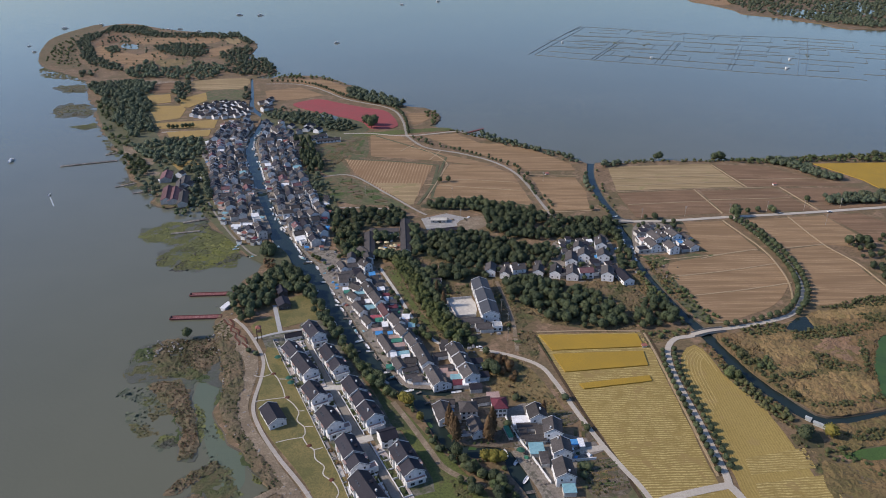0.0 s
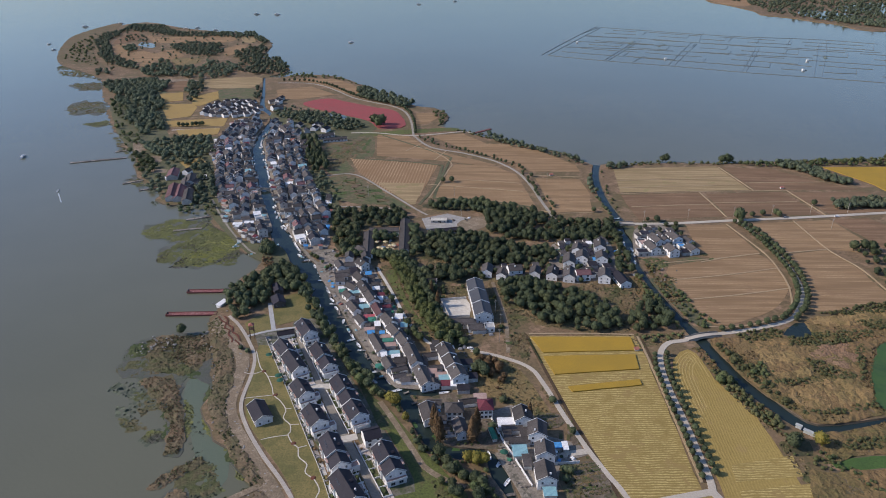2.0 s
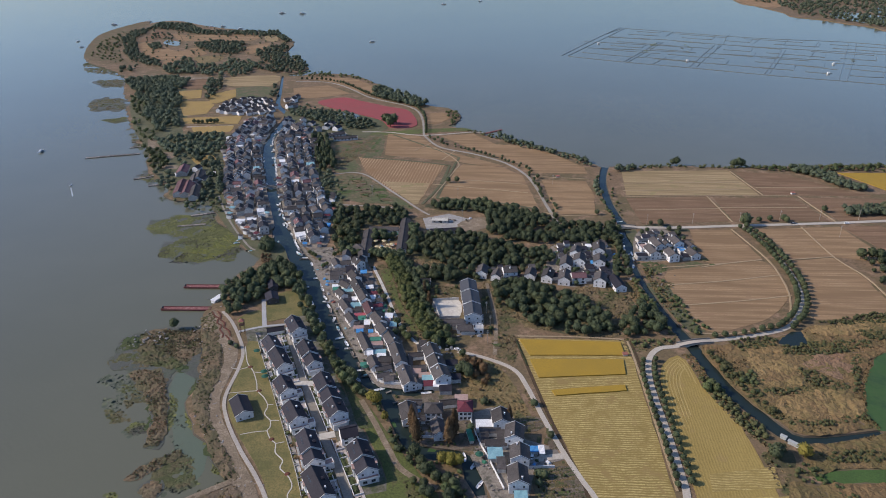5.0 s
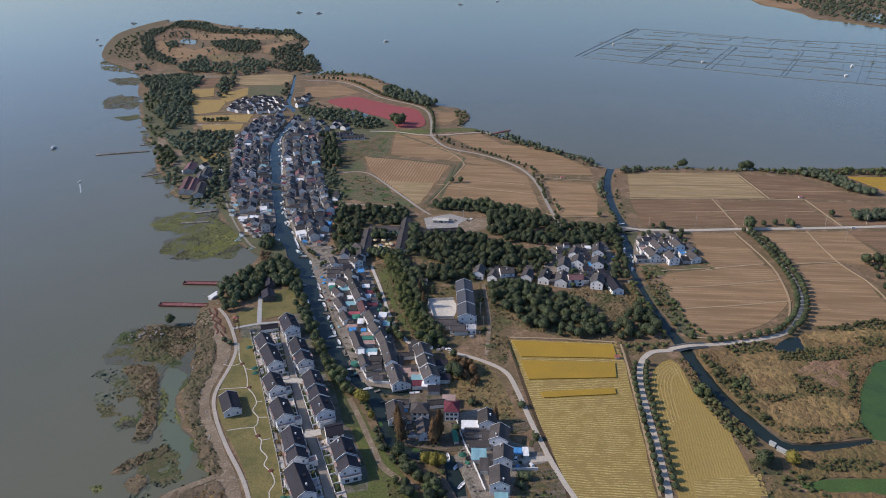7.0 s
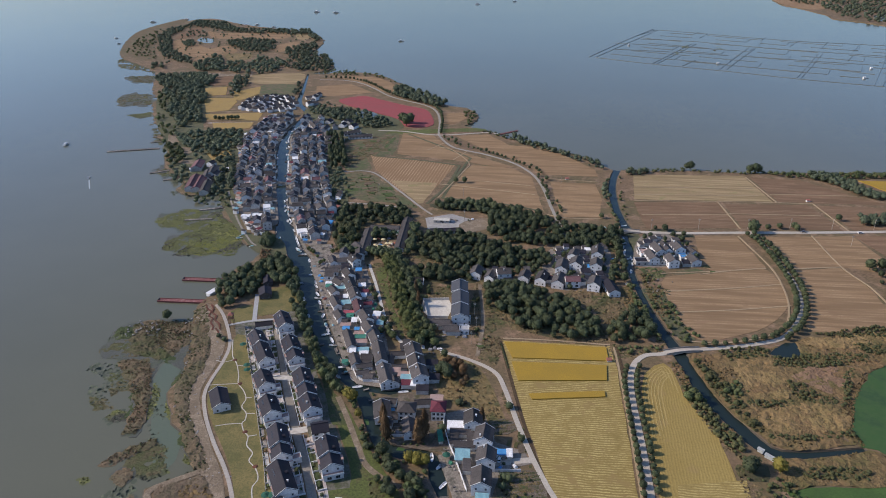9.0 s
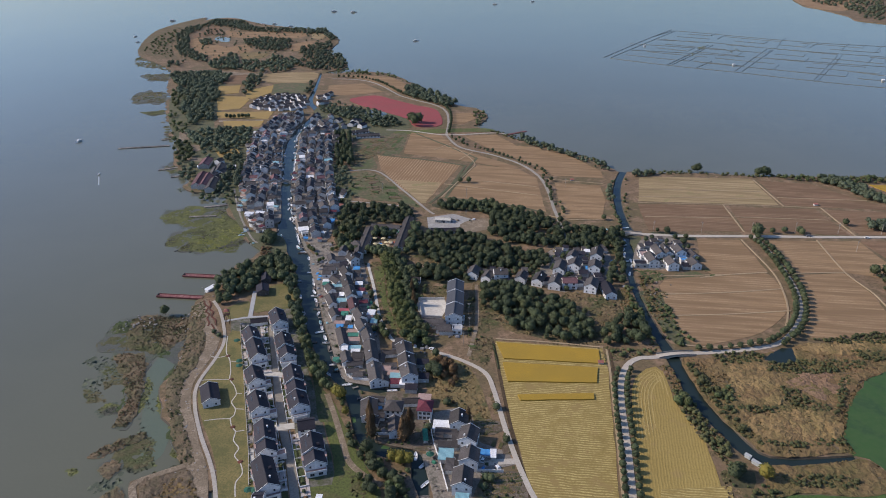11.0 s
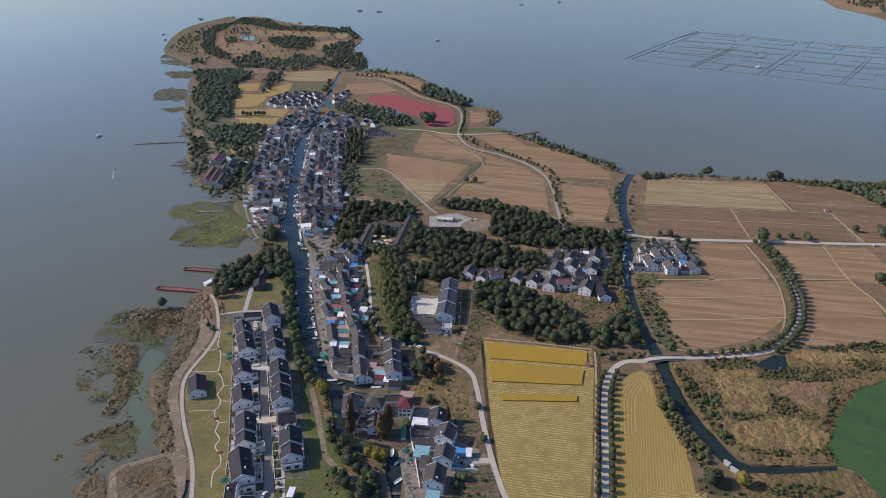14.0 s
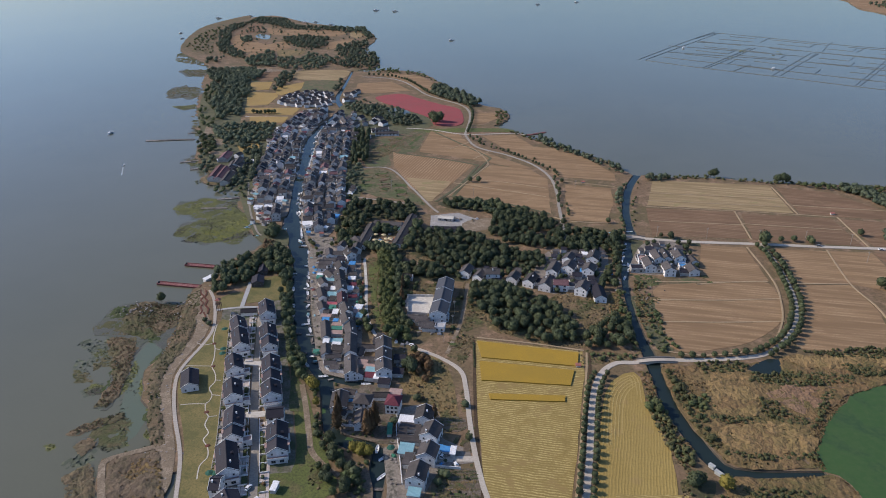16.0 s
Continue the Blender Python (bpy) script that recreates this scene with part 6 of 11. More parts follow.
def wood(label, poly, gap, kind, leaf, size=(0.75, 1.2), thin=0.0, base=0.85, name="wood", category="trees"):
    """Many trees of a patch of wood in one mesh: crowns and trunks."""
    V, F, S, n = [], [], [], 0
    # far evergreen woods take the leaf copy with haze in its colour
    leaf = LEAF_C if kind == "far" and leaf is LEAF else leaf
    # close woods get a floor sheet: undergrowth with tree shade in its colour
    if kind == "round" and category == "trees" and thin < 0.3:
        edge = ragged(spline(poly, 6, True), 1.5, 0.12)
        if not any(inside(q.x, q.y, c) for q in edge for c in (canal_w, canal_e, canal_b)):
            tagged(slab("undergrowth", edge, WOOD_FLOOR, 0.92 + next(LEVEL) * 0.4, 0.7), "leafy undergrowth beneath the trees, tree shade in its colour", "undergrowth", kind="structure")
    for x, y in spots(poly, gap):
        if tree_rng.random() < thin or any(inside(x, y, c) for c in (canal_w, canal_e, canal_b)) or on_way(x, y) or covered(x, y, 0.6):
            continue
        kinds = KINDS[kind]
        c, t = kinds[int(tree_rng.integers(len(kinds)))]
        a, s = tree_rng.uniform(0, 6.28), tree_rng.uniform(*size)
        rot = np.array([[math.cos(a), -math.sin(a), 0], [math.sin(a), math.cos(a), 0], [0, 0, tree_rng.uniform(0.85, 1.15)]]) * s
        for (v, f), slot in ((c, 0), (t, 1)):
            V.append(v @ rot.T + np.array([x, y, base]))
            F.append(f + n)
            S.append(np.full(len(f), slot))
            n += len(v)
    if not V:
        return None
    ob = new(name, fast_mesh(name, np.concatenate(V), np.concatenate(F), [leaf, BARK], np.concatenate(S)))
    return tagged(ob, label, category, kind="stuff")


DARK = "dense wood of dark evergreen trees"
for pts in ([(-21.3, 555.9), (8.4, 568.5), (39.4, 551.8), (59, 539.7), (92.9, 531.7), (93.9, 510.7), (50.6, 502.6), (14.8, 497.3), (-13.1, 509.1)], [(38.1, 602.6), (49.6, 623.3), (89.4, 607.2), (109.2, 590.3), (154, 586.7), (152.1, 548.2), (106.8, 547.5), (58.9, 548.9), (37.7, 567.4)],
            [(-21.6, 631.6), (18.7, 641.3), (57.6, 629.8), (90.3, 604.5), (58.3, 588.3), (41.7, 592.1), (31.1, 615.9), (-9.9, 620.8)], [(39.7, 469.1), (68.6, 477.2), (101.7, 457.2), (124.9, 436.5), (126.6, 402.9), (102.9, 400.6), (73.3, 412), (57.6, 428.7), (42.9, 446.7)],
            [(145.5, 444.8), (162.8, 435.4), (162.4, 407.6), (129.6, 400.4), (134.7, 420.7)], [(-158.1, 453.5), (-142.8, 474.5), (-117.8, 488.7), (-100.7, 475), (-93.2, 458.6), (-118.1, 450.8), (-123.4, 434.6), (-129.3, 421.6), (-137.3, 412), (-149.4, 425.5)]):
    wood(DARK, pts, 5.4, "round", LEAF, (0.55, 1.1), 0.12)
wood("belt of lighter green trees", [(-42, 508), (-33, 508), (-18, 470), (-8, 438), (5, 408), (11, 393), (4, 390), (-4.6, 402.4), (-18, 438), (-30.5, 475)], 3.3, "round", LEAF_O, (0.6, 0.85))
wood("darker trees behind the light green belt", [(-33, 508), (-25, 508), (-6, 474), (1.5, 438), (4, 424), (11.7, 402), (8, 398), (-6, 436), (-16, 468)], 4.0, "round", LEAF, (0.6, 0.9), 0.1)
wood("mixed trees behind the canal houses", [(-102.2, 606.8), (-82.7, 612.8), (-44, 617.8), (-29.7, 587), (-38, 579.6), (-69.9, 576.7), (-67.9, 542.1), (-74.6, 532.1), (-80.6, 520.2), (-90.7, 537.6)], 6.2, "round", LEAF, (0.6, 1.05), 0.12)
wood("mixed trees round the workshops", [(-62, 565.9), (-42.3, 567.6), (-40.2, 545.8), (-58.1, 543)], 5.0, "round", LEAF, (0.7, 1.0), 0.05)
wood("mixed trees round the workshops", [(-33.9, 586.6), (-23.7, 580.9), (-17.4, 516.2), (-32.4, 507.4), (-60.9, 509), (-76.3, 514), (-82.5, 520.1), (-72.2, 527.8), (-58, 517.9), (-29.1, 521.6)], 5.2, "round", LEAF, (0.7, 1.05), 0.06)
wood("mixed trees beside the red lane", [(-9.6, 489.1), (15, 495.3), (37.6, 492.5), (36.9, 473.4), (19.8, 480.2), (16.9, 474.3), (-4.2, 472)], 5.6, "round", LEAF, (0.6, 1.0), 0.2)
wood("trees at the canal mouth", [(-150, 531), (-146, 535), (-139.5, 529), (-140.5, 516), (-148.5, 516)], 4.4, "round", LEAF, (0.7, 1.1), 0.05)
wood("dense dark trees beside the canal mouth", [(-141.5, 478), (-136.6, 487), (-126.3, 494), (-114.5, 491), (-108.5, 480), (-116.5, 472), (-138.6, 471.3)], 5.0, "round", LEAF, (0.8, 1.15), 0.05)
wood("trees along the canal bank", [(-107, 458.6), (-95.2, 457), (-75.5, 415.4), (-60.5, 387.5), (-46.2, 359.3), (-38.5, 343.7), (-42.7, 343.1), (-52.6, 355.4), (-63, 373.4), (-76.1, 396.4), (-89.6, 421.8)], 5.2, "round", LEAF, (0.55, 0.95), 0.25)
wood("trees along the canal bank", [(-80.7, 407.5), (-76.1, 412.7), (-52.4, 371.8), (-35.5, 342.4), (-24.1, 321.3), (-29.3, 320.1), (-47.1, 346)], 5.4, "round", LEAF, (0.55, 0.95), 0.3)
wood("trees round the school", [(-14, 489), (1, 495.5), (20, 486), (19, 468), (6, 473), (-10, 472)], 6.5, "round", LEAF, (0.8, 1.1), 0.1)
wood("trees by the farm road", [(1.4, 393.9), (22.1, 394.4), (22.2, 382.2), (5.6, 376.1)], 6, "round", LEAF_B, (0.7, 1.0), 0.2)
wood("rows of thin bare brown saplings", [(47.2, 386), (48.6, 399.8), (60.9, 396), (63.5, 372.3), (56, 369)], 3.4, "cone", LEAF_R, (0.16, 0.32), 0.45)
wood("rust-brown autumn trees", [(26.2, 363.1), (28.8, 373.5), (43.3, 357.7), (45.9, 343.4), (34.7, 341.9)], 5.0, "round", LEAF_R, (0.5, 0.85))
wood("rough green thicket on the canal bend", [(-1, 278.6), (7.2, 281.9), (14.8, 275.6), (18.7, 263.7), (23.8, 256.8), (33.1, 262.2), (39.7, 241.7), (40.9, 228.2), (25.9, 234.9), (18.5, 249.7), (6.1, 261.6)], 5.0, "round", LEAF_B, (0.4, 0.75), 0.5)
wood("yellowing bank trees", [(17.2, 279.3), (23.5, 280.8), (33.1, 278.2), (33.3, 270.5), (22, 272.1)], 5.0, "round", LEAF_Y, (0.65, 0.95), 0.1)
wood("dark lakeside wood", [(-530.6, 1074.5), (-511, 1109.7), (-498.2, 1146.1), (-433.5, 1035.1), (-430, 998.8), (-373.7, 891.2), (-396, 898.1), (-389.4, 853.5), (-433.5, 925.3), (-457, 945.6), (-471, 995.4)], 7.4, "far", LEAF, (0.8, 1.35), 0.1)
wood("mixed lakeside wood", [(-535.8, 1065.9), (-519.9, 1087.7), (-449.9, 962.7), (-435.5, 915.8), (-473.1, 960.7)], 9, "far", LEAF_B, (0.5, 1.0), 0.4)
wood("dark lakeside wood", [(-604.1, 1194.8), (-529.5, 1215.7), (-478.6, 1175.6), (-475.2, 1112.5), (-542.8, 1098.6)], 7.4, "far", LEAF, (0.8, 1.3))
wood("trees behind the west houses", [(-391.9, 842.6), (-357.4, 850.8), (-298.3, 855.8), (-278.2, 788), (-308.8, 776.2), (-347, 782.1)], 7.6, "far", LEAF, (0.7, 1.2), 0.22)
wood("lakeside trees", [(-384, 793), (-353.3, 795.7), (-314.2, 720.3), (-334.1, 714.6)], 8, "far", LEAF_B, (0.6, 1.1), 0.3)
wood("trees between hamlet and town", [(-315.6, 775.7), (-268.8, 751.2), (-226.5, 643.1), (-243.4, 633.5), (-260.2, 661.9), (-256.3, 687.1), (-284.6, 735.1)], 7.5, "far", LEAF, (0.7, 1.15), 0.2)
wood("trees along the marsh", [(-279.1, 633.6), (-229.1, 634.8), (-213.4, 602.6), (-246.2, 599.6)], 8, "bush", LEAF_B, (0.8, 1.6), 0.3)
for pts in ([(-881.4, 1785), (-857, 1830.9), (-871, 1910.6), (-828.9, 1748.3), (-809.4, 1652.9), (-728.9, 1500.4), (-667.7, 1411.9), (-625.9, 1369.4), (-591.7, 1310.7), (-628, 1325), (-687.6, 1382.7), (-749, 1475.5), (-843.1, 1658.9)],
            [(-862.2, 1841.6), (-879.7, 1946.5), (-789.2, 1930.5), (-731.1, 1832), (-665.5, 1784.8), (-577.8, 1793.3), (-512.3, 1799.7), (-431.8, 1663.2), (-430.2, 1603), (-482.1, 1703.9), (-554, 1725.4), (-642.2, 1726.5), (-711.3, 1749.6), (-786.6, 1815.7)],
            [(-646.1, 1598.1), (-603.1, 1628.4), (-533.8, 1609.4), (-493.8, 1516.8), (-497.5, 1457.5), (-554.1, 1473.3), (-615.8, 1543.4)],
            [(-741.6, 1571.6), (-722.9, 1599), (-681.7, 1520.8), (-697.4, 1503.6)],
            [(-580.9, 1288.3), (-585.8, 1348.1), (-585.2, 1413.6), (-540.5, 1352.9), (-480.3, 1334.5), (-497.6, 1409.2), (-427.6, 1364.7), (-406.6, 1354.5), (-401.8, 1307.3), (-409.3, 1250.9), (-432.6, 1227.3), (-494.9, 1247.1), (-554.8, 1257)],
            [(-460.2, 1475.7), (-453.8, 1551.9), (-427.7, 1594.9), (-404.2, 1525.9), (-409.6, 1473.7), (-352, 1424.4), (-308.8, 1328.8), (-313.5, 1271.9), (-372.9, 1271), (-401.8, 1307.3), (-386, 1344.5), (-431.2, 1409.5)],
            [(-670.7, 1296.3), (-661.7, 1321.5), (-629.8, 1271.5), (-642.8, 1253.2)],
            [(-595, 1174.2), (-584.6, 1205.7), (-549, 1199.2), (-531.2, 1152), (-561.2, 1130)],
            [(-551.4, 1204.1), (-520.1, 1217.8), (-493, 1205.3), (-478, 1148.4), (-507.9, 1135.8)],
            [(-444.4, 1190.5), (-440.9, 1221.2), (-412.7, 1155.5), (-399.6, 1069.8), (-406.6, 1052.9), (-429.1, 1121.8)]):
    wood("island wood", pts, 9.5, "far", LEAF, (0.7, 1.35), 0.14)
wood("lakeshore wood", [(-154.5, 1146.7), (-139.7, 1161.1), (-54.8, 1036.6), (-61.2, 1018.5), (-103.6, 1047.1), (-146.1, 1089.4)], 8, "far", LEAF, (0.9, 1.4))
wood("tall trees beside the town", [(-186.7, 849.6), (-166.7, 846.2), (-130.9, 732.4), (-146.6, 723.1)], 7, "tall", LEAF, (0.8, 1.1))
wood("garden trees beside the red field", [(-226.7, 981.1), (-159.6, 980), (-135.3, 908.3), (-148.1, 895.9), (-176.3, 910.7), (-207, 937.9)], 8, "far", LEAF, (0.7, 1.1), 0.2)
wood("garden trees by the village square", [(-102.3, 580.4), (-73.7, 569.9), (-67.4, 528.2), (-84.1, 526.7)], 8, "round", LEAF_B, (0.6, 1.0), 0.4)
wood("trees along the east canal", [(155.4, 581.8), (158.4, 582.1), (151.2, 486.7), (144.6, 481.5), (137, 480.8)], 7, "round", LEAF, (0.6, 1.0), 0.2)
wood("grey-green bank scrub below the bridge", [(172.6, 365.4), (178.1, 353.5), (186.9, 326), (196.5, 312.9), (188.7, 301.1), (180.6, 313.6), (172.1, 341.2), (168.9, 352.6)], 2.6, "bush", LEAF_M, (0.5, 1.3), 0.15, 0.8)
wood("dark bank trees by the white shed", [(190.4, 299.2), (201.2, 296), (198.6, 283.7), (188.9, 282.7)], 6.5, "round", LEAF, (0.9, 1.3))
wood("lakeshore trees", [(178.6, 759.4), (198.7, 753.4), (190.5, 739.3), (177.6, 742)], 6.5, "far", LEAF, (0.7, 1.1))
wood("lakeshore trees", [(152.3, 719.5), (156.6, 693.7), (155.8, 646), (148.9, 652.9), (147.3, 692.9)], 7, "far", LEAF, (0.6, 1.0), 0.1)
wood("lakeshore scrub", [(46.3, 885.1), (95.7, 834.2), (145.8, 782.9), (160.6, 753.9), (155.3, 749.6), (120.6, 791.3), (81.8, 823.7), (46.9, 859.3)], 6.5, "far", LEAF, (0.4, 1.0), 0.2)
wood("lakeshore scrub", [(-32.3, 1024.4), (-5.1, 983.1), (-5.9, 948.6), (-14.2, 924.3), (-24.4, 981.4)], 8, "far", LEAF_B, (0.5, 0.9), 0.2)
wood("lakeshore scrub", [(327.5, 761.2), (368.6, 766.8), (436.2, 772), (518.8, 781.3), (612.4, 790.7), (593.7, 763.1), (504.3, 756.3), (409, 755.8), (390.7, 744)], 6.5, "far", LEAF_B, (0.4, 0.9), 0.1)
wood("field-edge trees", [(378.4, 645.4), (446.9, 657.1), (509.1, 654.6), (491.8, 628.6), (430.9, 629.4), (370.1, 624.3)], 5.2, "far", LEAF, (0.7, 1.1), 0.02)
wood("roadside scrub", [(340.7, 529.5), (386.2, 552.2), (433.1, 539.8), (368.4, 441.9), (334.3, 468.6)], 7.5, "round", LEAF, (0.5, 0.9), 0.3)
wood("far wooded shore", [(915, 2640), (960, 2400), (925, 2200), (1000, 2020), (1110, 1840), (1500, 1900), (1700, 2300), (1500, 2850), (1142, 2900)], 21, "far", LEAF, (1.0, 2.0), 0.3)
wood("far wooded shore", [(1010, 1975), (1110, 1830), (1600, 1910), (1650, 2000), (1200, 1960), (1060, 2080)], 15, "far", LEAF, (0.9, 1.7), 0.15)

for pts, g, k, leaf, sz, th in (
        ([(-473.3, 944.2), (-443.9, 924.4), (-389.4, 853.5), (-368.6, 794.4), (-382.6, 793.2), (-421.7, 858.9)], 9, "far", LEAF_B, (0.5, 1.0), 0.4), ([(-336.7, 714.4), (-316.2, 720.2), (-285.4, 663.1), (-287, 637.7)], 8, "far", LEAF, (0.7, 1.1), 0.25),
        ([(-276.6, 638.6), (-232.2, 642.6), (-218, 617.1), (-227.9, 610.2), (-258.1, 613.5)], 8, "far", LEAF, (0.6, 1.0), 0.35), ([(-271.3, 740.4), (-262.8, 741.2), (-232.2, 659.2), (-238.1, 658.7)], 8, "far", LEAF, (0.6, 1.0), 0.3),
        ([(-362, 861.2), (-302.3, 866.3), (-298.3, 840.1), (-347, 835.9)], 7, "far", LEAF, (0.6, 1.0), 0.1), ([(-435.7, 1115.7), (-424.4, 1116.6), (-444.2, 1207.3), (-460.1, 1216.1)], 8, "far", LEAF, (0.8, 1.1), 0.1),
        ([(-359, 804.8), (-330.2, 797.7), (-290, 796.4), (-262.8, 741.2), (-310.2, 776.1), (-318.2, 746.9)], 9, "far", LEAF, (0.6, 1.1), 0.3), ([(-318.2, 746.9), (-311, 753.9), (-298.9, 733.9), (-305.1, 725.2)], 8, "far", LEAF, (0.7, 1.0), 0.2),
        ([(-300.4, 1053.6), (-301.7, 1092.9), (-325.1, 1169), (-330.9, 1168.5), (-316.4, 1104.1)], 8, "far", LEAF, (0.7, 1.0), 0.1), ([(-240.6, 1032.3), (-214.6, 1016.4), (-157.6, 970.4), (-225, 974.6), (-246.6, 1006.8)], 8, "far", LEAF, (0.5, 0.9), 0.3),
        ([(-265.5, 1012.3), (-230.3, 994.3), (-184.7, 946), (-216.5, 943.3), (-246.7, 963)], 8, "far", LEAF, (0.5, 0.9), 0.3), ([(-118.2, 644.7), (-112.2, 648.4), (-102.5, 612.5), (-106.3, 600.7)], 7, "round", LEAF, (0.6, 0.9), 0.3),
        ([(-809.8, 1739), (-775.4, 1761.2), (-698.6, 1653.1), (-766.8, 1648.3)], 14, "far", LEAF, (0.6, 1.1), 0.4), ([(-790.8, 1413.1), (-883.1, 1640.2), (-906.9, 1783), (-766.8, 1485.8), (-686.9, 1355.6)], 12, "bush", LEAF_B, (1.2, 2.4), 0.4),
        ([(-323.4, 1278.7), (-265.7, 1283.2), (-208.1, 1261.2), (-153, 1182.5), (-162.6, 1181.8), (-213.1, 1235.3), (-296.5, 1238.9)], 9, "far", LEAF_B, (0.4, 0.8), 0.3), ([(173.3, 583.4), (189.5, 592.5), (193.2, 585.2), (175.8, 567.8)], 6.5, "round", LEAF, (0.6, 0.9), 0.3),
        ([(202.4, 582.3), (214.7, 571.3), (216.7, 548.5), (211.8, 553.7), (204.2, 566.8)], 6.5, "round", LEAF, (0.5, 0.8), 0.3), ([(96.4, 477.1), (140.9, 478.4), (135.9, 471.7), (96.1, 470.7)], 6.5, "round", LEAF, (0.5, 0.8), 0.35),
        ([(36.6, 510.6), (86.6, 507.9), (90.8, 500.3), (37.1, 501.4)], 6.5, "round", LEAF, (0.6, 0.9), 0.35), ([(-41.8, 417.8), (-16.3, 408.8), (-11.5, 391.3), (-26.4, 389.9), (-34.9, 403.4)], 6.0, "round", LEAF, (0.5, 0.8), 0.35),
        ([(-49.7, 481.8), (-44.2, 469), (-27.1, 423.7), (-31, 423.3)], 6.0, "round", LEAF, (0.5, 0.85), 0.3), ([(-18.3, 397.7), (-7.8, 391.6), (1.1, 382.2), (-12, 383)], 6.0, "round", LEAF_B, (0.5, 0.85), 0.3)):
    wood("mixed garden and bank trees", pts, g, k, leaf, sz, th)

# single trees
ROADSIDE = "small clipped evergreen tree beside the lane"
lane = spline([(140.1, 266.8), (140.2, 283.3), (140.2, 301.2), (139.9, 320.8), (139.6, 341.1), (140.6, 361.7), (144.0, 376.2)], 3)
for side in (-1, 1):
    for q, d in along(lane, 5.6):
        c = q + Vector((d.y, -d.x)) * side * (3.5 + rng.uniform(-0.2, 0.2)) + d * (2.6 if side > 0 else 0)
        tree(c.x, c.y, "round", rng.uniform(0.48, 0.6), LEAF, ROADSIDE, "lane trees")
lane = spline([(244.4, 420.9), (258.3, 438.2), (269.9, 462.9), (276.8, 498.3), (276.4, 543.1), (272.9, 576.6), (267.8, 592)], 3)
for side in (-1, 1):
    for q, d in along(lane, 6.2):
        c = q + Vector((d.y, -d.x)) * side * (3.3 + rng.uniform(-0.3, 0.3))
        tree(c.x, c.y, "round", rng.uniform(0.58, 0.76), LEAF, ROADSIDE, "lane trees")
lane = spline([(191.9, 404.9), (205.1, 407.5), (227, 415.1), (241.9, 422.1)], 3)
for q, d in along(lane, 7):
    tree(q.x, q.y, "round", rng.uniform(0.5, 0.7), LEAF, ROADSIDE, "lane trees")
lane = spline([(102.3, 605.6), (94.6, 655.8), (88.9, 696.2), (79.4, 735.3), (57.2, 775.2), (21.1, 807), (-19, 836.4), (-40.4, 869.8)], 4)
for q, d in along(lane, 6.5):
    c = q + Vector((d.y, -d.x)) * rng.choice((-1.0, 1.0, 6.5))
    tree(c.x, c.y, "round", rng.uniform(0.4, 0.65), LEAF, "young tree beside the field lane", "field lane trees")
lane = spline([(-44.1, 882.7), (-51.1, 951), (-65, 1007.9), (-87.6, 1044.8), (-123.3, 1071.7), (-155.4, 1100.6), (-187.2, 1148.5), (-221.7, 1191), (-256.7, 1212.2), (-301.9, 1213.5)], 4)
for q, d in along(lane, 9):
    tree(q.x, q.y, "round", rng.uniform(0.55, 0.8), LEAF, "young tree beside the field lane", "field lane trees")
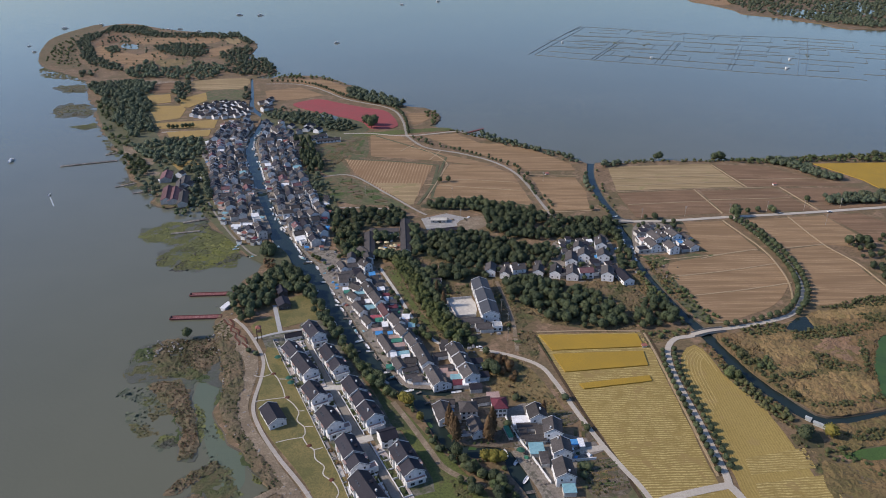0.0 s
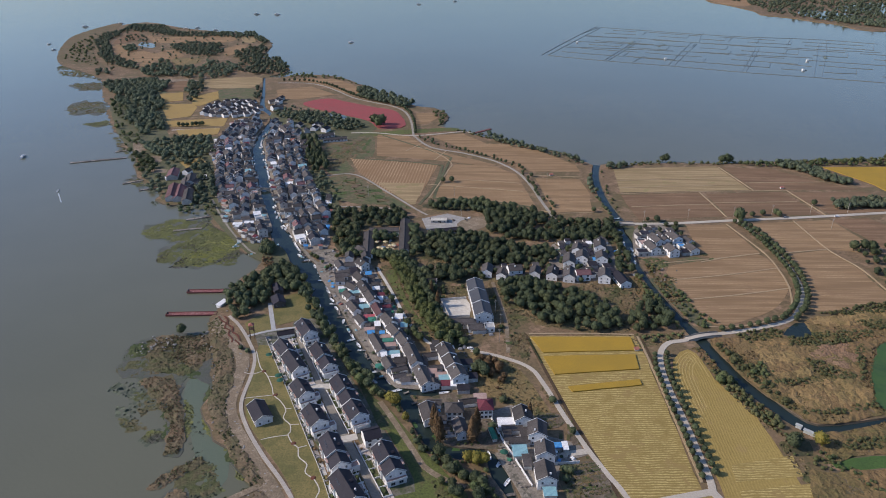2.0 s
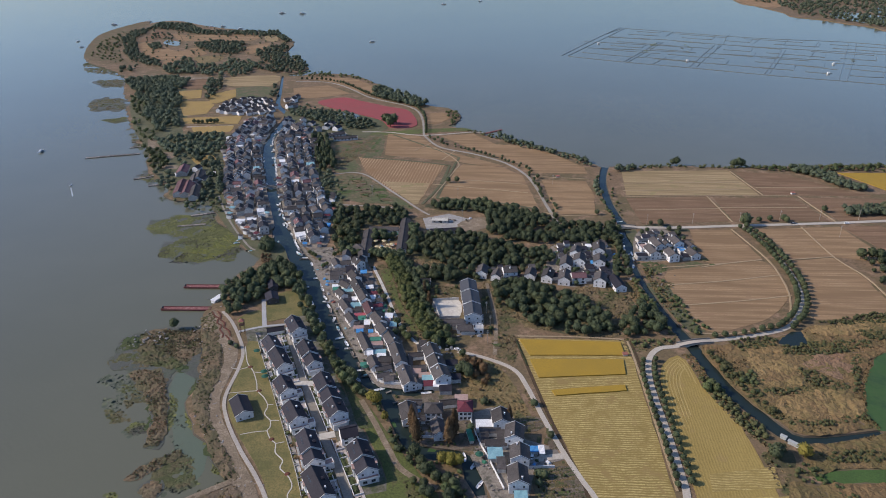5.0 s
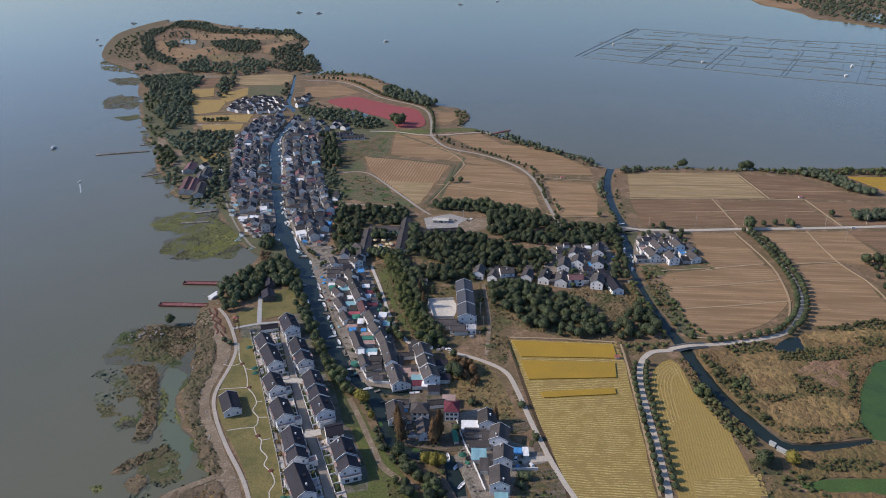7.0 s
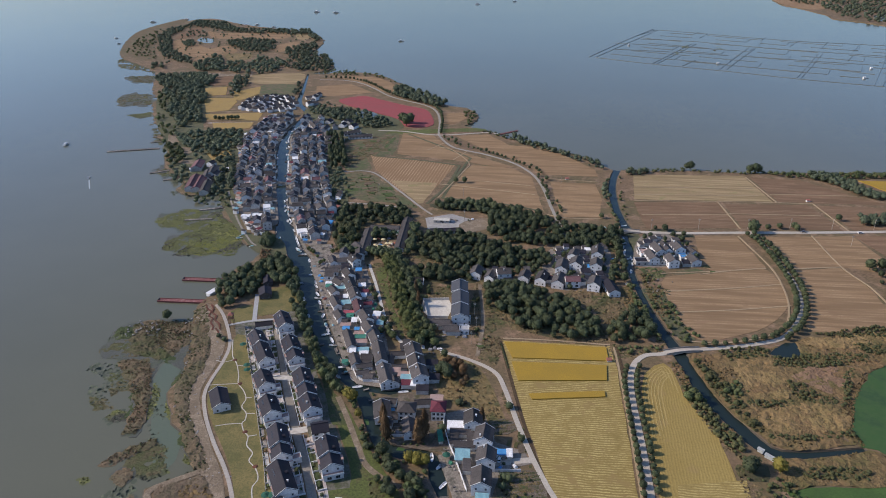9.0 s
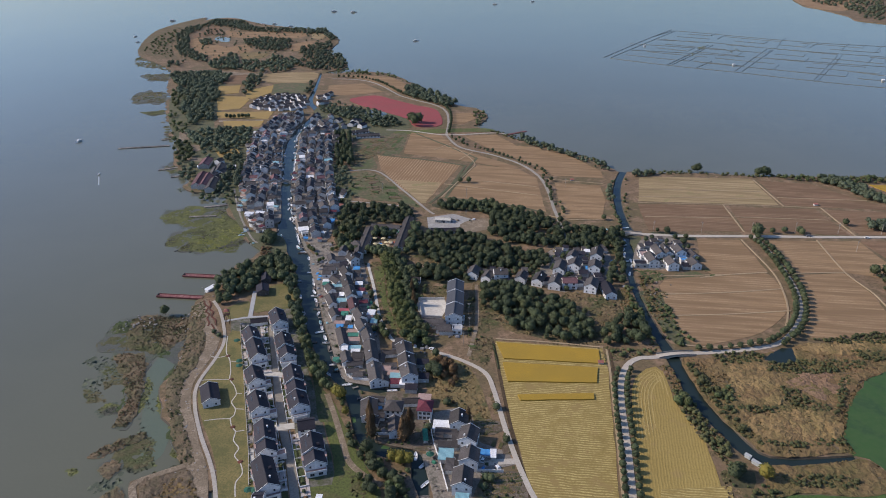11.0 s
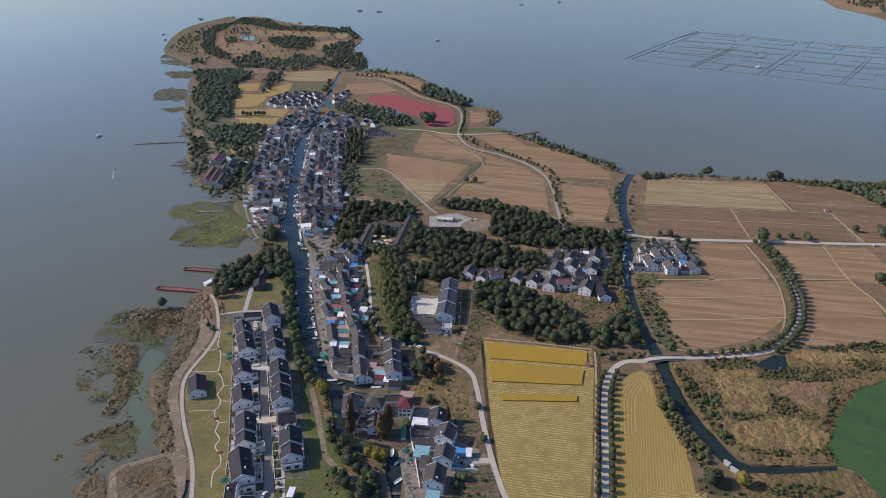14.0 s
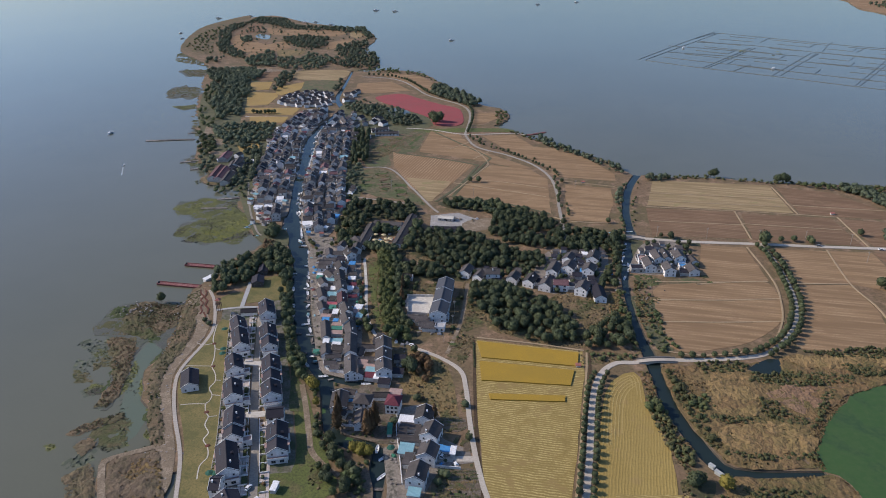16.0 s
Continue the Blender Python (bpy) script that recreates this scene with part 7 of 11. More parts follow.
for pts, kind, s, leaf, lab in (
        ([(-94.9, 911.7), (-92.6, 926.5), (-102.4, 928.6)], "round", 2.1, LEAF, "large dark tree in the red flower field"),
        ([(-169.9, 393.7)], "round", 0.9, LEAF, "lone dark tree on the marsh spit"),
        ([(246, 770.2), (249.9, 770.3), (312.2, 767), (316.7, 767.1), (321.1, 767.1)], "round", 1.2, LEAF, "lone tree on the lake shore"),
        ([(498.4, 771), (271.4, 597.3)], "round", 1.4, LEAF, "lone tree on the lake shore"),
        ([(6.4, 290.0), (2.9, 300.6), (4.6, 295.4), (23.3, 290.6), (24.6, 293.6), (25.8, 297)], "slim", 1.25, LEAF_R, "tall rust-brown conical tree in the yard"),
        ([(55.3, 311.4)], "slim", 0.9, LEAF_R, "tall rust-brown conical tree in the yard"),
        ([(0.2, 433.7), (-4.8, 452.5)], "slim", 0.9, LEAF_R, "tall conical tree by the school yard"),
        ([(-20.1, 321.1), (-22.9, 322.7)], "round", 1.05, LEAF_Y, "yellow autumn tree on the canal bank"),
        ([(-13.2, 307.5)], "round", 0.7, LEAF_Y, "small bright green tree on the bank"),
        ([(-32.9, 329.7), (-42.9, 340.8), (-50, 353), (-60.5, 372)], "round", 0.9, LEAF_B, "green tree on the canal bank"),
        ([(205.5, 292.3)], "round", 1.2, LEAF_Y, "yellow-green tree by the white shed"),
        ([(171, 345.5), (174.4, 349.5), (176.2, 344.8)], "round", 0.85, LEAF_B, "grey-green tree on the canal bank"),
        ([(102.2, 602.9), (-3, 696.8), (5.9, 697.6), (142, 616)], "round", 0.8, LEAF, "lone tree in the fields"),
        ([(297.5, 610), (310.2, 611.1), (271.4, 605), (356.1, 635.3), (286.6, 606.4), (310.9, 606)], "round", 0.8, LEAF, "roadside tree by the fields"),
        ([(-147.4, 527.3), (-143.4, 520.5)], "round", 1.3, LEAF, "broad tree at the canal mouth"),
        ([(-119.6, 372.9), (-124.9, 376.5)], "bush", 1.5, LEAF, "dark shrub beside the lake road"),
        ([(343, 533.5), (352, 534.4), (357.8, 532.9)], "round", 1.2, LEAF, "dark tree beside the far pond"),
        ([(34.8, 302.5), (72.1, 269), (69.1, 263.6), (69.7, 269.6), (18.5, 294.9), (77.4, 298.9), (69.8, 325.6), (41.6, 325.2)], "bush", 1.8, LEAF, "garden shrub beside the houses"),
        ([(-9.8, 348.2), (-21.8, 347), (-37.1, 410.6)], "bush", 1.8, LEAF, "courtyard shrub among the houses")):
    for q in pts:
        tree(q[0], q[1], kind, s * rng.uniform(0.9, 1.1), leaf, lab)
for q in [(-367.2, 915.4), (-361.7, 915.9), (-356.2, 916.3), (-349.1, 916.9), (-345.5, 920.3), (-340.8, 920.7), (-336.9, 921)]:
    tree(q[0], q[1], "round", 0.8, LEAF, "small round tree in a field row", "field row trees")


NO_REED = [[(229.6, 399.1), (244.8, 416.7), (251.9, 417.4), (251.2, 401.2), (241.6, 394.5)]]


def reed_bed(label, poly, gap, leaf, height=(1.2, 2.4), base=0.4, thin=0.1, name="reeds", gate=-0.3, blades=2, wide=1.0):
    """A close carpet of reed tufts: ragged low cones and leaning blades, taller in drifts."""
    V, F, n = [], [], 0
    ring = np.array([[math.cos(k * math.pi / 3), math.sin(k * math.pi / 3)] for k in range(6)])
    for x, y in spots(poly, gap, 0.5):
        if tree_rng.random() < thin or noise.noise(Vector((x * 0.045, y * 0.045, 1.7))) < gate or any(inside(x, y, c) for c in (canal_w, canal_e, *NO_REED)) or on_way(x, y):
            continue
        drift = 0.55 + 0.9 * max(0.0, noise.noise(Vector((x * 0.07, y * 0.07, 5.3))) + 0.3)
        h, r = tree_rng.uniform(*height) * drift, gap * wide * tree_rng.uniform(0.6, 1.0)
        v = np.empty((8, 3))
        v[:6, :2] = ring * (r * tree_rng.uniform(0.7, 1.2, (6, 1))) + (x, y)
        v[:6, 2] = base
        v[6] = (x + tree_rng.normal() * 0.3, y + tree_rng.normal() * 0.3, base + h * 0.8)
        v[7] = (x + tree_rng.normal() * 0.5, y + tree_rng.normal() * 0.5, base + h * tree_rng.uniform(0.5, 0.9))
        V.append(v)
        F.append(np.array([[0, 1, 6], [1, 2, 6], [2, 7, 6], [2, 3, 7], [3, 4, 7], [4, 6, 7], [4, 5, 6], [5, 0, 6]]) + n)
        n += 8
        for k in range(blades):
            a, d = tree_rng.uniform(0, 6.28), tree_rng.uniform(0, r)
            b = np.array([x + math.cos(a) * d, y + math.sin(a) * d, base])
            lean = tree_rng.normal(size=2) * 0.35
            V.append(np.array([b + (-0.16, 0, 0), b + (0.16, 0.1, 0), b + (lean[0], lean[1], h)]))
            F.append(np.array([[0, 1, 2]]) + n)
            n += 3
    if V:
        return tagged(new(name, fast_mesh(name, np.concatenate(V), np.concatenate(F), [leaf])), label, "reeds" if name == "reeds" else "grass", kind="stuff")


wood("scattered trees and scrub on the island", [(-860.3, 1598.3), (-907.6, 1814.5), (-838.6, 1956.1), (-612.5, 1802.6), (-464.8, 1705.4), (-412.5, 1549.2), (-352.1, 1380.7), (-391.7, 1273.5), (-581.9, 1258.8), (-657.1, 1297.8), (-754.9, 1415.8)], 14, "far", LEAF, (0.35, 0.9), 0.8)
wood("bushes on the canal bank", [(153.8, 723.2), (160.4, 729.3), (157.2, 693.7), (156.7, 644.6), (159.6, 600.1), (154.5, 599.6), (149.7, 649.9)], 5, "bush", LEAF, (0.8, 1.6), 0.25)
wood("bushes on the canal bank", [(167.1, 724.4), (172, 735.8), (165.4, 654.4), (166.8, 600.8), (163.1, 603.1), (161.8, 651)], 5, "bush", LEAF_B, (0.6, 1.3), 0.4)
wood("trees at the cottage canal bank", [(149.7, 571.4), (156.3, 566), (152.1, 506), (145.2, 486.2), (141.9, 505)], 6, "round", LEAF, (0.5, 0.8), 0.4)

wood("dark tree belt beside the yellow field", [(372, 765.8), (389.9, 766), (407.2, 748.3), (417.6, 718.3), (425.2, 702.4), (418.9, 691.9), (397.6, 707.2), (383.5, 736.4), (368.9, 751.7)], 5.4, "far", LEAF, (0.7, 1.1), 0.05)
wood("dark green trees by the autumn trees", [(21.7, 362.1), (23.7, 367.7), (31.9, 352), (33.7, 340.6), (27.8, 343.8)], 5.0, "round", LEAF, (0.8, 1.1))


def bank_strip(lo, hi, side, near, wide):
    """A strip of canal bank, between two shares of the canal's length."""
    line = spline(WEST_CANAL, 4)
    n = len(line)
    half = [0.5 * float(np.interp(i / (n - 1), CANAL_AT, CANAL_WIDE)) for i in range(n)]
    unit = offset_line(line, float(side))
    rows = [[v + (a - v) * (h + k) for v, a, h in zip(line, unit, half)][int(lo * n):int(hi * n)] for k in (near, near + wide)]
    return rows[0] + rows[1][::-1]


for lo, hi, side, gap, thin, wide, leaf, size in ((0.855, 0.99, 1, 2.6, 0.3, 3.0, LEAF_B, (0.4, 1.0)), (0.855, 0.945, -1, 2.6, 0.45, 2.2, LEAF_B, (0.4, 0.9)), (0.70, 0.86, 1, 2.6, 0.25, 2.5, LEAF, (0.5, 1.1)), (0.86, 0.93, 1, 4.2, 0.55, 3.5, LEAF, (1.0, 1.7))):
    wood("leafy shrubs on the canal bank", bank_strip(lo, hi, side, 0.2, wide), gap, "bush", leaf, size, thin, 0.8, "scrub", "shrubs")

wood("trees behind the bridge houses", [(180.7, 593.4), (195.3, 596.4), (218.2, 591.4), (219.3, 581.1), (209.2, 580.9), (187.3, 584.4)], 5.4, "round", LEAF, (0.5, 0.85), 0.15)

wood("small trees among the cottages", [(97.1, 543.2), (140.6, 554), (137, 480.8), (96.2, 472.5)], 6.0, "round", LEAF, (0.35, 0.7), 0.3)
wood("small trees among the bridge houses", [(172.4, 561.6), (193.2, 585.2), (215, 540.7), (207.1, 525.2), (168.5, 521.6)], 7.0, "round", LEAF, (0.3, 0.6), 0.5)
wood("small trees along the cottages", [(36, 505.3), (86.5, 503.9), (90.2, 481.1), (38.2, 480)], 6.5, "round", LEAF, (0.4, 0.75), 0.35)

wood("dense dark trees on the canal bend", [(-8.1, 282.5), (-1.9, 286.7), (8.2, 281.7), (17, 275.5), (18.4, 263.5), (25.4, 263.1), (32.6, 264.3), (33.6, 252.3), (30, 241.7), (15.1, 246.3), (9.1, 263.5), (-1.9, 272.3)], 5.2, "round", LEAF, (0.6, 1.0), 0.3)
wood("yellowing bank trees", [(18.8, 279.2), (23.3, 281.6), (30.8, 277.8), (30.3, 271.9), (22.4, 273)], 4.6, "round", LEAF_Y, (0.75, 1.0), 0.05)
wood("garden trees behind the town", [(-151.4, 724.6), (-139.9, 734.5), (-112, 670.7), (-93.3, 587.7), (-96.7, 577.5), (-118.4, 636.2)], 6.4, "far", LEAF, (0.5, 0.95), 0.35)

wood("dark trees behind the north houses", [(-237.5, 967.4), (-218.5, 989.7), (-186.1, 979.9), (-172.7, 942.7), (-133.2, 947.2), (-108.3, 902.4), (-138.5, 899), (-170.6, 918.6), (-204.3, 939.1)], 7.0, "far", LEAF, (0.6, 1.05), 0.12)
for q in [(-38.2, 449.4), (-33.4, 441.4), (-25.5, 420.3), (-9.4, 390.4), (-14.2, 396.9), (-19.5, 407.2), (13.8, 394.7), (15.2, 400.5), (27, 371.6)]:
    tree(q[0], q[1], "round", rng.uniform(0.7, 0.95), LEAF, "dark green tree behind the street houses", "street trees")

wood("shrubs on the canal bank by the field", [(164.9, 503.8), (171.2, 505.2), (184, 433.5), (191.6, 412.9), (186.1, 409), (173.3, 442.2)], 4.0, "bush", LEAF_B, (0.5, 1.3), 0.35, 0.9, "scrub", "shrubs")

for q in [(-106.7, 515), (-103.1, 511), (-100.6, 509.1), (-95.3, 502.1), (-89.4, 491.3), (-87.5, 494.6), (-85, 511.8), (-83.3, 516.4)]:
    tree(q[0], q[1], "round", rng.uniform(0.4, 0.6), LEAF_B, "small thin tree beside the landing square", "square trees")

# ---- marsh, reeds and water plants ----
def islet(label, points, material, top, rough=2.0, name="marsh"):
    return tagged(slab(name, ragged(spline(points, 3, True), rough, 0.12), material, top, -1.2), label, "marsh", kind="structure")


EAST_MARSH = [(180.9, 392.6), (206.2, 398.2), (242.1, 411.7), (264.4, 424.2), (314, 432.4), (346.7, 431.9), (312.6, 405), (284.2, 386.7), (265.6, 361.8), (253.5, 334.8), (252.5, 318.6), (240, 314), (225, 310.4), (214, 310.4), (206.5, 313.5), (202, 322.5), (191, 341.4), (184.2, 365.4)]
EAST_MARSH_B = [(209, 299.4), (221.7, 303.6), (240, 308), (258, 313.4), (263.4, 309.5), (266.8, 301), (266, 292), (250, 287.8), (222.2, 283.9), (205.1, 281.1)]
field("marsh of brown and rusty reeds", EAST_MARSH, MARSH, 1.0, "marsh", "marsh", 1.5)
field("marsh of brown and rusty reeds", EAST_MARSH_B, MARSH, 1.0, "marsh", "marsh", 1.5)
for poly, mat, amp in ((EAST_MARSH, DULL_MAT, 0.9), (EAST_MARSH_B, DULL_MAT, 0.9)):
    ob = relief("reeds", ragged(spline(poly, 3, True), 2.0, 0.12), mat, 1.06, amp, 0.95, 2.0, NO_REED, 3.0, 0.22)
    tagged(ob, "matted bed of tan and rusty reeds", "reeds", kind="stuff")
    reed_bed("upright reed tufts in the matted bed", poly, 1.7, DULL_MAT, (0.4, 1.0), 1.1, 0.35, "reeds", -0.1, 2, 0.7)
for pts, mat in (([(204.9, 388.3), (218.3, 394.7), (228, 394.2), (232.6, 379.5), (231.4, 357.2), (221.4, 351.6), (208.5, 351.5), (204.5, 366.5)], TAN_MAT), ([(235.3, 386.9), (249.4, 389.1), (268.4, 390.2), (270.5, 378.4), (255.2, 361.6), (246.5, 366.5), (236.5, 376.9)], PINK_MAT),
                 ([(208.8, 339.7), (234.8, 349.4), (255.9, 349.3), (253.5, 329.6), (235, 324), (209.9, 323.3)], TAN_MAT), ([(256.2, 420), (292.5, 431.3), (327.3, 437.1), (323.5, 426), (287.5, 413.6), (264.2, 411.4)], TAN_MAT)):
    tagged(relief("reeds", ragged(spline(pts, 3, True), 2.5, 0.12), mat, 1.15, 1.1, 0.9, 12.0, NO_REED, 3.0, 0.2), "combed bed of tan and rusty reeds", "reeds", kind="stuff")
for pts in ([(228.3, 396.1), (259.1, 403.6), (290.2, 408.7), (293.8, 402.9), (287.1, 398), (253, 387), (229.9, 386.9)], [(233.4, 372.4), (239.5, 372), (248.8, 359.8), (259.4, 355.4), (258.6, 349.9), (244.5, 349.9), (235.6, 353), (232, 360.4)], [(201.5, 348.6), (230.4, 352.5), (229.4, 347.3), (207.2, 342.8)], [(206.1, 320.7), (234.8, 323.1), (254.4, 329.7), (253, 324.2), (228.1, 317.5), (207.4, 316.6)],
            [(270.3, 385.4), (279.1, 392.9), (268.3, 368.9), (261.6, 354.9), (259.5, 357.9)], [(199.1, 400.7), (217.2, 409.5), (232, 407.4), (228.6, 397.4), (205.1, 389.6)], [(287.3, 418.6), (322.1, 421.9), (318.9, 412.7), (292, 407.2)], [(214.5, 294.4), (235.6, 299.3), (251.5, 297.9), (248.5, 291.2), (214.9, 288)], [(265.7, 427.9), (300, 440.6), (320.6, 447.1), (348.4, 449.7), (342.2, 437.2), (286.9, 426.3)]):
    wood("dark green scrub in the reeds", pts, 1.9, "bush", LEAF_M, (0.3, 0.95), 0.2, 0.9, "scrub", "shrubs")
wood("dark green scrub on the canal bank", [(152.5, 486.8), (161.1, 487.6), (175.8, 414.5), (189.5, 410.2), (172, 404.4), (163, 414.7), (153.7, 452)], 3.4, "bush", LEAF_B, (0.7, 1.6), 0.3, 0.8, "scrub", "shrubs")
wood("dark green scrub on the canal bank", [(182.8, 394.7), (189, 364.7), (198.7, 335.5), (204.7, 320.6), (194.9, 317.3), (183.9, 338.1), (173.6, 370.2)], 2.4, "bush", LEAF_M, (0.4, 1.05), 0.25, 0.8, "scrub", "shrubs")
field("small dark pool among reeds", [(230.7, 400.5), (245.1, 415.4), (251.4, 416), (250.4, 401.1), (242.3, 396.4)], CANAL, 1.1, "pond", "pond", 0.5)

# the marsh spit and the reedy lake bank: wet mud below, drifts of rusty, olive and green growth on it
SPIT = [(-190.4, 348), (-197.4, 355), (-195.4, 367.1), (-200.1, 375), (-197.7, 383.7), (-186.3, 391.4), (-172.1, 395.7), (-152.1, 394.6), (-143, 378.9), (-126.9, 368.2), (-123.1, 348.2), (-120.4, 325.2), (-113.6, 304.7), (-104.6, 288.6), (-81.5, 262.7), (-76.4, 252.2), (-85.8, 257.5), (-100.2, 273.4), (-109.3, 290.5), (-118.1, 299.3), (-126.5, 311.2), (-131.8, 324.1), (-135.9, 340.9), (-144.2, 346.2), (-150.5, 342.5), (-143.9, 322.9), (-132.9, 297.9), (-129.3, 284), (-131.8, 276.5), (-138.3, 278.5), (-141.3, 289.8), (-143, 299.4), (-152.6, 316.6), (-161.5, 325.7), (-174.3, 334.9), (-175.9, 343.2)]
tagged(slab("mud_flat", ragged(ragged(spline(SPIT, 2.0, True), 3.5, 0.12), 2.0, 0.4), WET_MUD, 0.16, -1.2), "low wet mud flat at the lake edge", "mud", kind="structure")
for pts, mat, base, amp in (
        ([(-190.7, 386.6), (-176.6, 392.3), (-171.1, 381.9), (-177.5, 375.7), (-184.7, 375)], REED_MAT_W, 0.2, 0.8), ([(-173, 387.5), (-151.1, 394), (-144.6, 380.9), (-152.7, 378), (-165.9, 376.1)], REED_MAT_W, 0.2, 0.7), ([(-163.5, 374.2), (-145.2, 378.7), (-143.7, 366.6), (-144.5, 354.9), (-150.2, 354.3), (-157.2, 362.7)], REED_MAT_W, 0.2, 0.9),
        ([(-185.2, 372.2), (-162.6, 375.7), (-149.1, 351.9), (-156, 346.3), (-168.3, 350.1), (-177.4, 358.8)], OLIVE_MAT, 0.15, 0.8), ([(-199.7, 375), (-196.9, 382.4), (-190, 384.5), (-184.4, 373.6), (-191.3, 366.8)], FRINGE_MAT, 0.15, 0.9), ([(-196.7, 355.1), (-181.7, 367), (-169, 350), (-179.3, 344.1), (-190.4, 348)], OLIVE_MAT, 0.06, 0.35),
        ([(-175.7, 340.2), (-170.7, 346.1), (-158.3, 344.8), (-149, 332.6), (-141.4, 315), (-145.9, 313), (-155.9, 321.8), (-164.6, 328.9)], REED_MAT_W, 0.2, 0.9), ([(-151.2, 316.8), (-143.3, 319.7), (-133.6, 297.8), (-130.3, 284.8), (-131.6, 277.4), (-137.4, 278.6), (-140.4, 289.4), (-142.4, 301)], REED_MAT_W, 0.2, 0.9),
        ([(-153.2, 316.6), (-150, 315.8), (-141.8, 301), (-139.8, 289.5), (-144.5, 291), (-144.9, 299.2)], FRINGE_MAT, 0.06, 0.35), ([(-142.7, 374.8), (-126.4, 366.9), (-123.8, 348.1), (-120.9, 326.2), (-117.5, 313.6), (-122.7, 313.1), (-129.1, 324.3), (-131.8, 341.3)], REED_MAT_W, 0.85, 0.9),
        ([(-131.8, 324.1), (-134, 338.1), (-124.5, 324.8), (-117.5, 312), (-109.1, 295.3), (-114.4, 294.8), (-125.9, 309.7)], FRINGE_MAT, 0.12, 0.6), ([(-122.8, 319.5), (-121.1, 325.1), (-114.6, 307.1), (-106, 293.2), (-110.3, 294.2), (-116.8, 304.4)], OLIVE_MAT, 0.85, 0.8),
        ([(-108.7, 290.6), (-102.8, 287.4), (-94, 274), (-90.6, 261.8), (-100.2, 273.4)], FRINGE_MAT, 0.1, 0.6), ([(-104.8, 289.1), (-90.4, 274.3), (-80.3, 262), (-77, 252.9), (-85.3, 257.5), (-95.3, 271.3)], REED_MAT_W, 0.85, 0.9), ([(-151.2, 351.7), (-145.8, 356), (-139.3, 346.6), (-147.3, 343.4)], FRINGE_MAT, 0.08, 0.3)):
    tagged(relief("reeds", ragged(ragged(spline(pts, 1.6, True), 4.0, 0.11), 2.2, 0.4), mat, base, amp * 0.95, 0.8, 6.0, (), 3.2, 0.2), "matted rusty, olive and green plants at the lake edge", "reeds", kind="stuff")
for pts, mat in (([(-190.7, 386.6), (-176.6, 392.3), (-151.1, 394), (-144.5, 378.8), (-143.7, 366.6), (-144.5, 354.9), (-151.2, 351.7), (-169, 350), (-184.1, 371.6)], OLIVE_MAT), ([(-175.7, 340.2), (-170.7, 346.1), (-158.3, 344.8), (-149, 332.6), (-133.6, 297.8), (-129.5, 279.4), (-136.7, 278.7), (-142.4, 301), (-159.3, 324.3)], REED_MAT_W), ([(-142.7, 374.8), (-126.4, 366.9), (-120.9, 326.2), (-117.5, 313.6), (-104.8, 289.1), (-81.2, 261.9), (-78.1, 252.8), (-91.7, 265.8), (-112.3, 297.4), (-129.1, 324.3)], REED_MAT_W)):
    reed_bed("upright reed tufts at the lake edge", pts, 1.3, mat, (0.2, 0.5), 0.35, 0.3, "reeds", -0.3, 2, 0.8)
for pts in ([(-135.9, 256.6), (-131.5, 264), (-124.9, 271.5), (-116.4, 277.1), (-113.2, 273), (-119.3, 266.5), (-126.8, 257.5), (-132, 253.8)], [(-127.1, 249), (-119.8, 255.3), (-114.7, 251.9), (-113.8, 245.4), (-117.8, 241.8)], [(-112.2, 224.8), (-110.9, 233.2), (-106.1, 237.7), (-92.6, 221.6), (-90, 211.1), (-97.8, 209.3)]):
    islet("low wet islet in the lake", pts, WET_MUD, 0.14)
    tagged(relief("reeds", ragged(ragged(spline(pts, 1.6, True), 3.0, 0.11), 2.0, 0.4), REED_MAT_W, 0.1, 0.9, 0.8, 9.0, (), 3.0, 0.2), "matted rusty reeds on a lake islet", "reeds", kind="stuff")
    reed_bed("rusty reed tufts on a lake islet", pts, 1.3, REED_MAT_W, (0.2, 0.5), 0.3, 0.3, "reeds", -0.3, 2, 0.8)
tagged(relief("reeds", ragged(spline([(-122.2, 266.2), (-113.4, 272.1), (-107.8, 270.5), (-100.8, 256.8), (-105.5, 249.3), (-116.8, 251.3), (-124.7, 255.3)], 2, True), 5.0, 0.2), OLIVE_MAT, -0.06, 0.3, 0.9, 9.0, (), 2.5, 0.16), "low green plants in shallow water", "reeds", kind="stuff")
wood("green scrub on the marsh spit", [(-197.8, 373.8), (-196.2, 381), (-189.3, 381.6), (-185.8, 374.9), (-189.7, 369)], 3.0, "bush", LEAF, (0.3, 0.6), 0.45, 0.2, "scrub", "shrubs")
wood("green scrub on the marsh spit", [(-183, 369.6), (-163.5, 374.2), (-150.9, 354.2), (-166.9, 350.2)], 2.4, "bush", LEAF_M, (0.2, 0.5), 0.4, 0.4, "scrub", "shrubs")
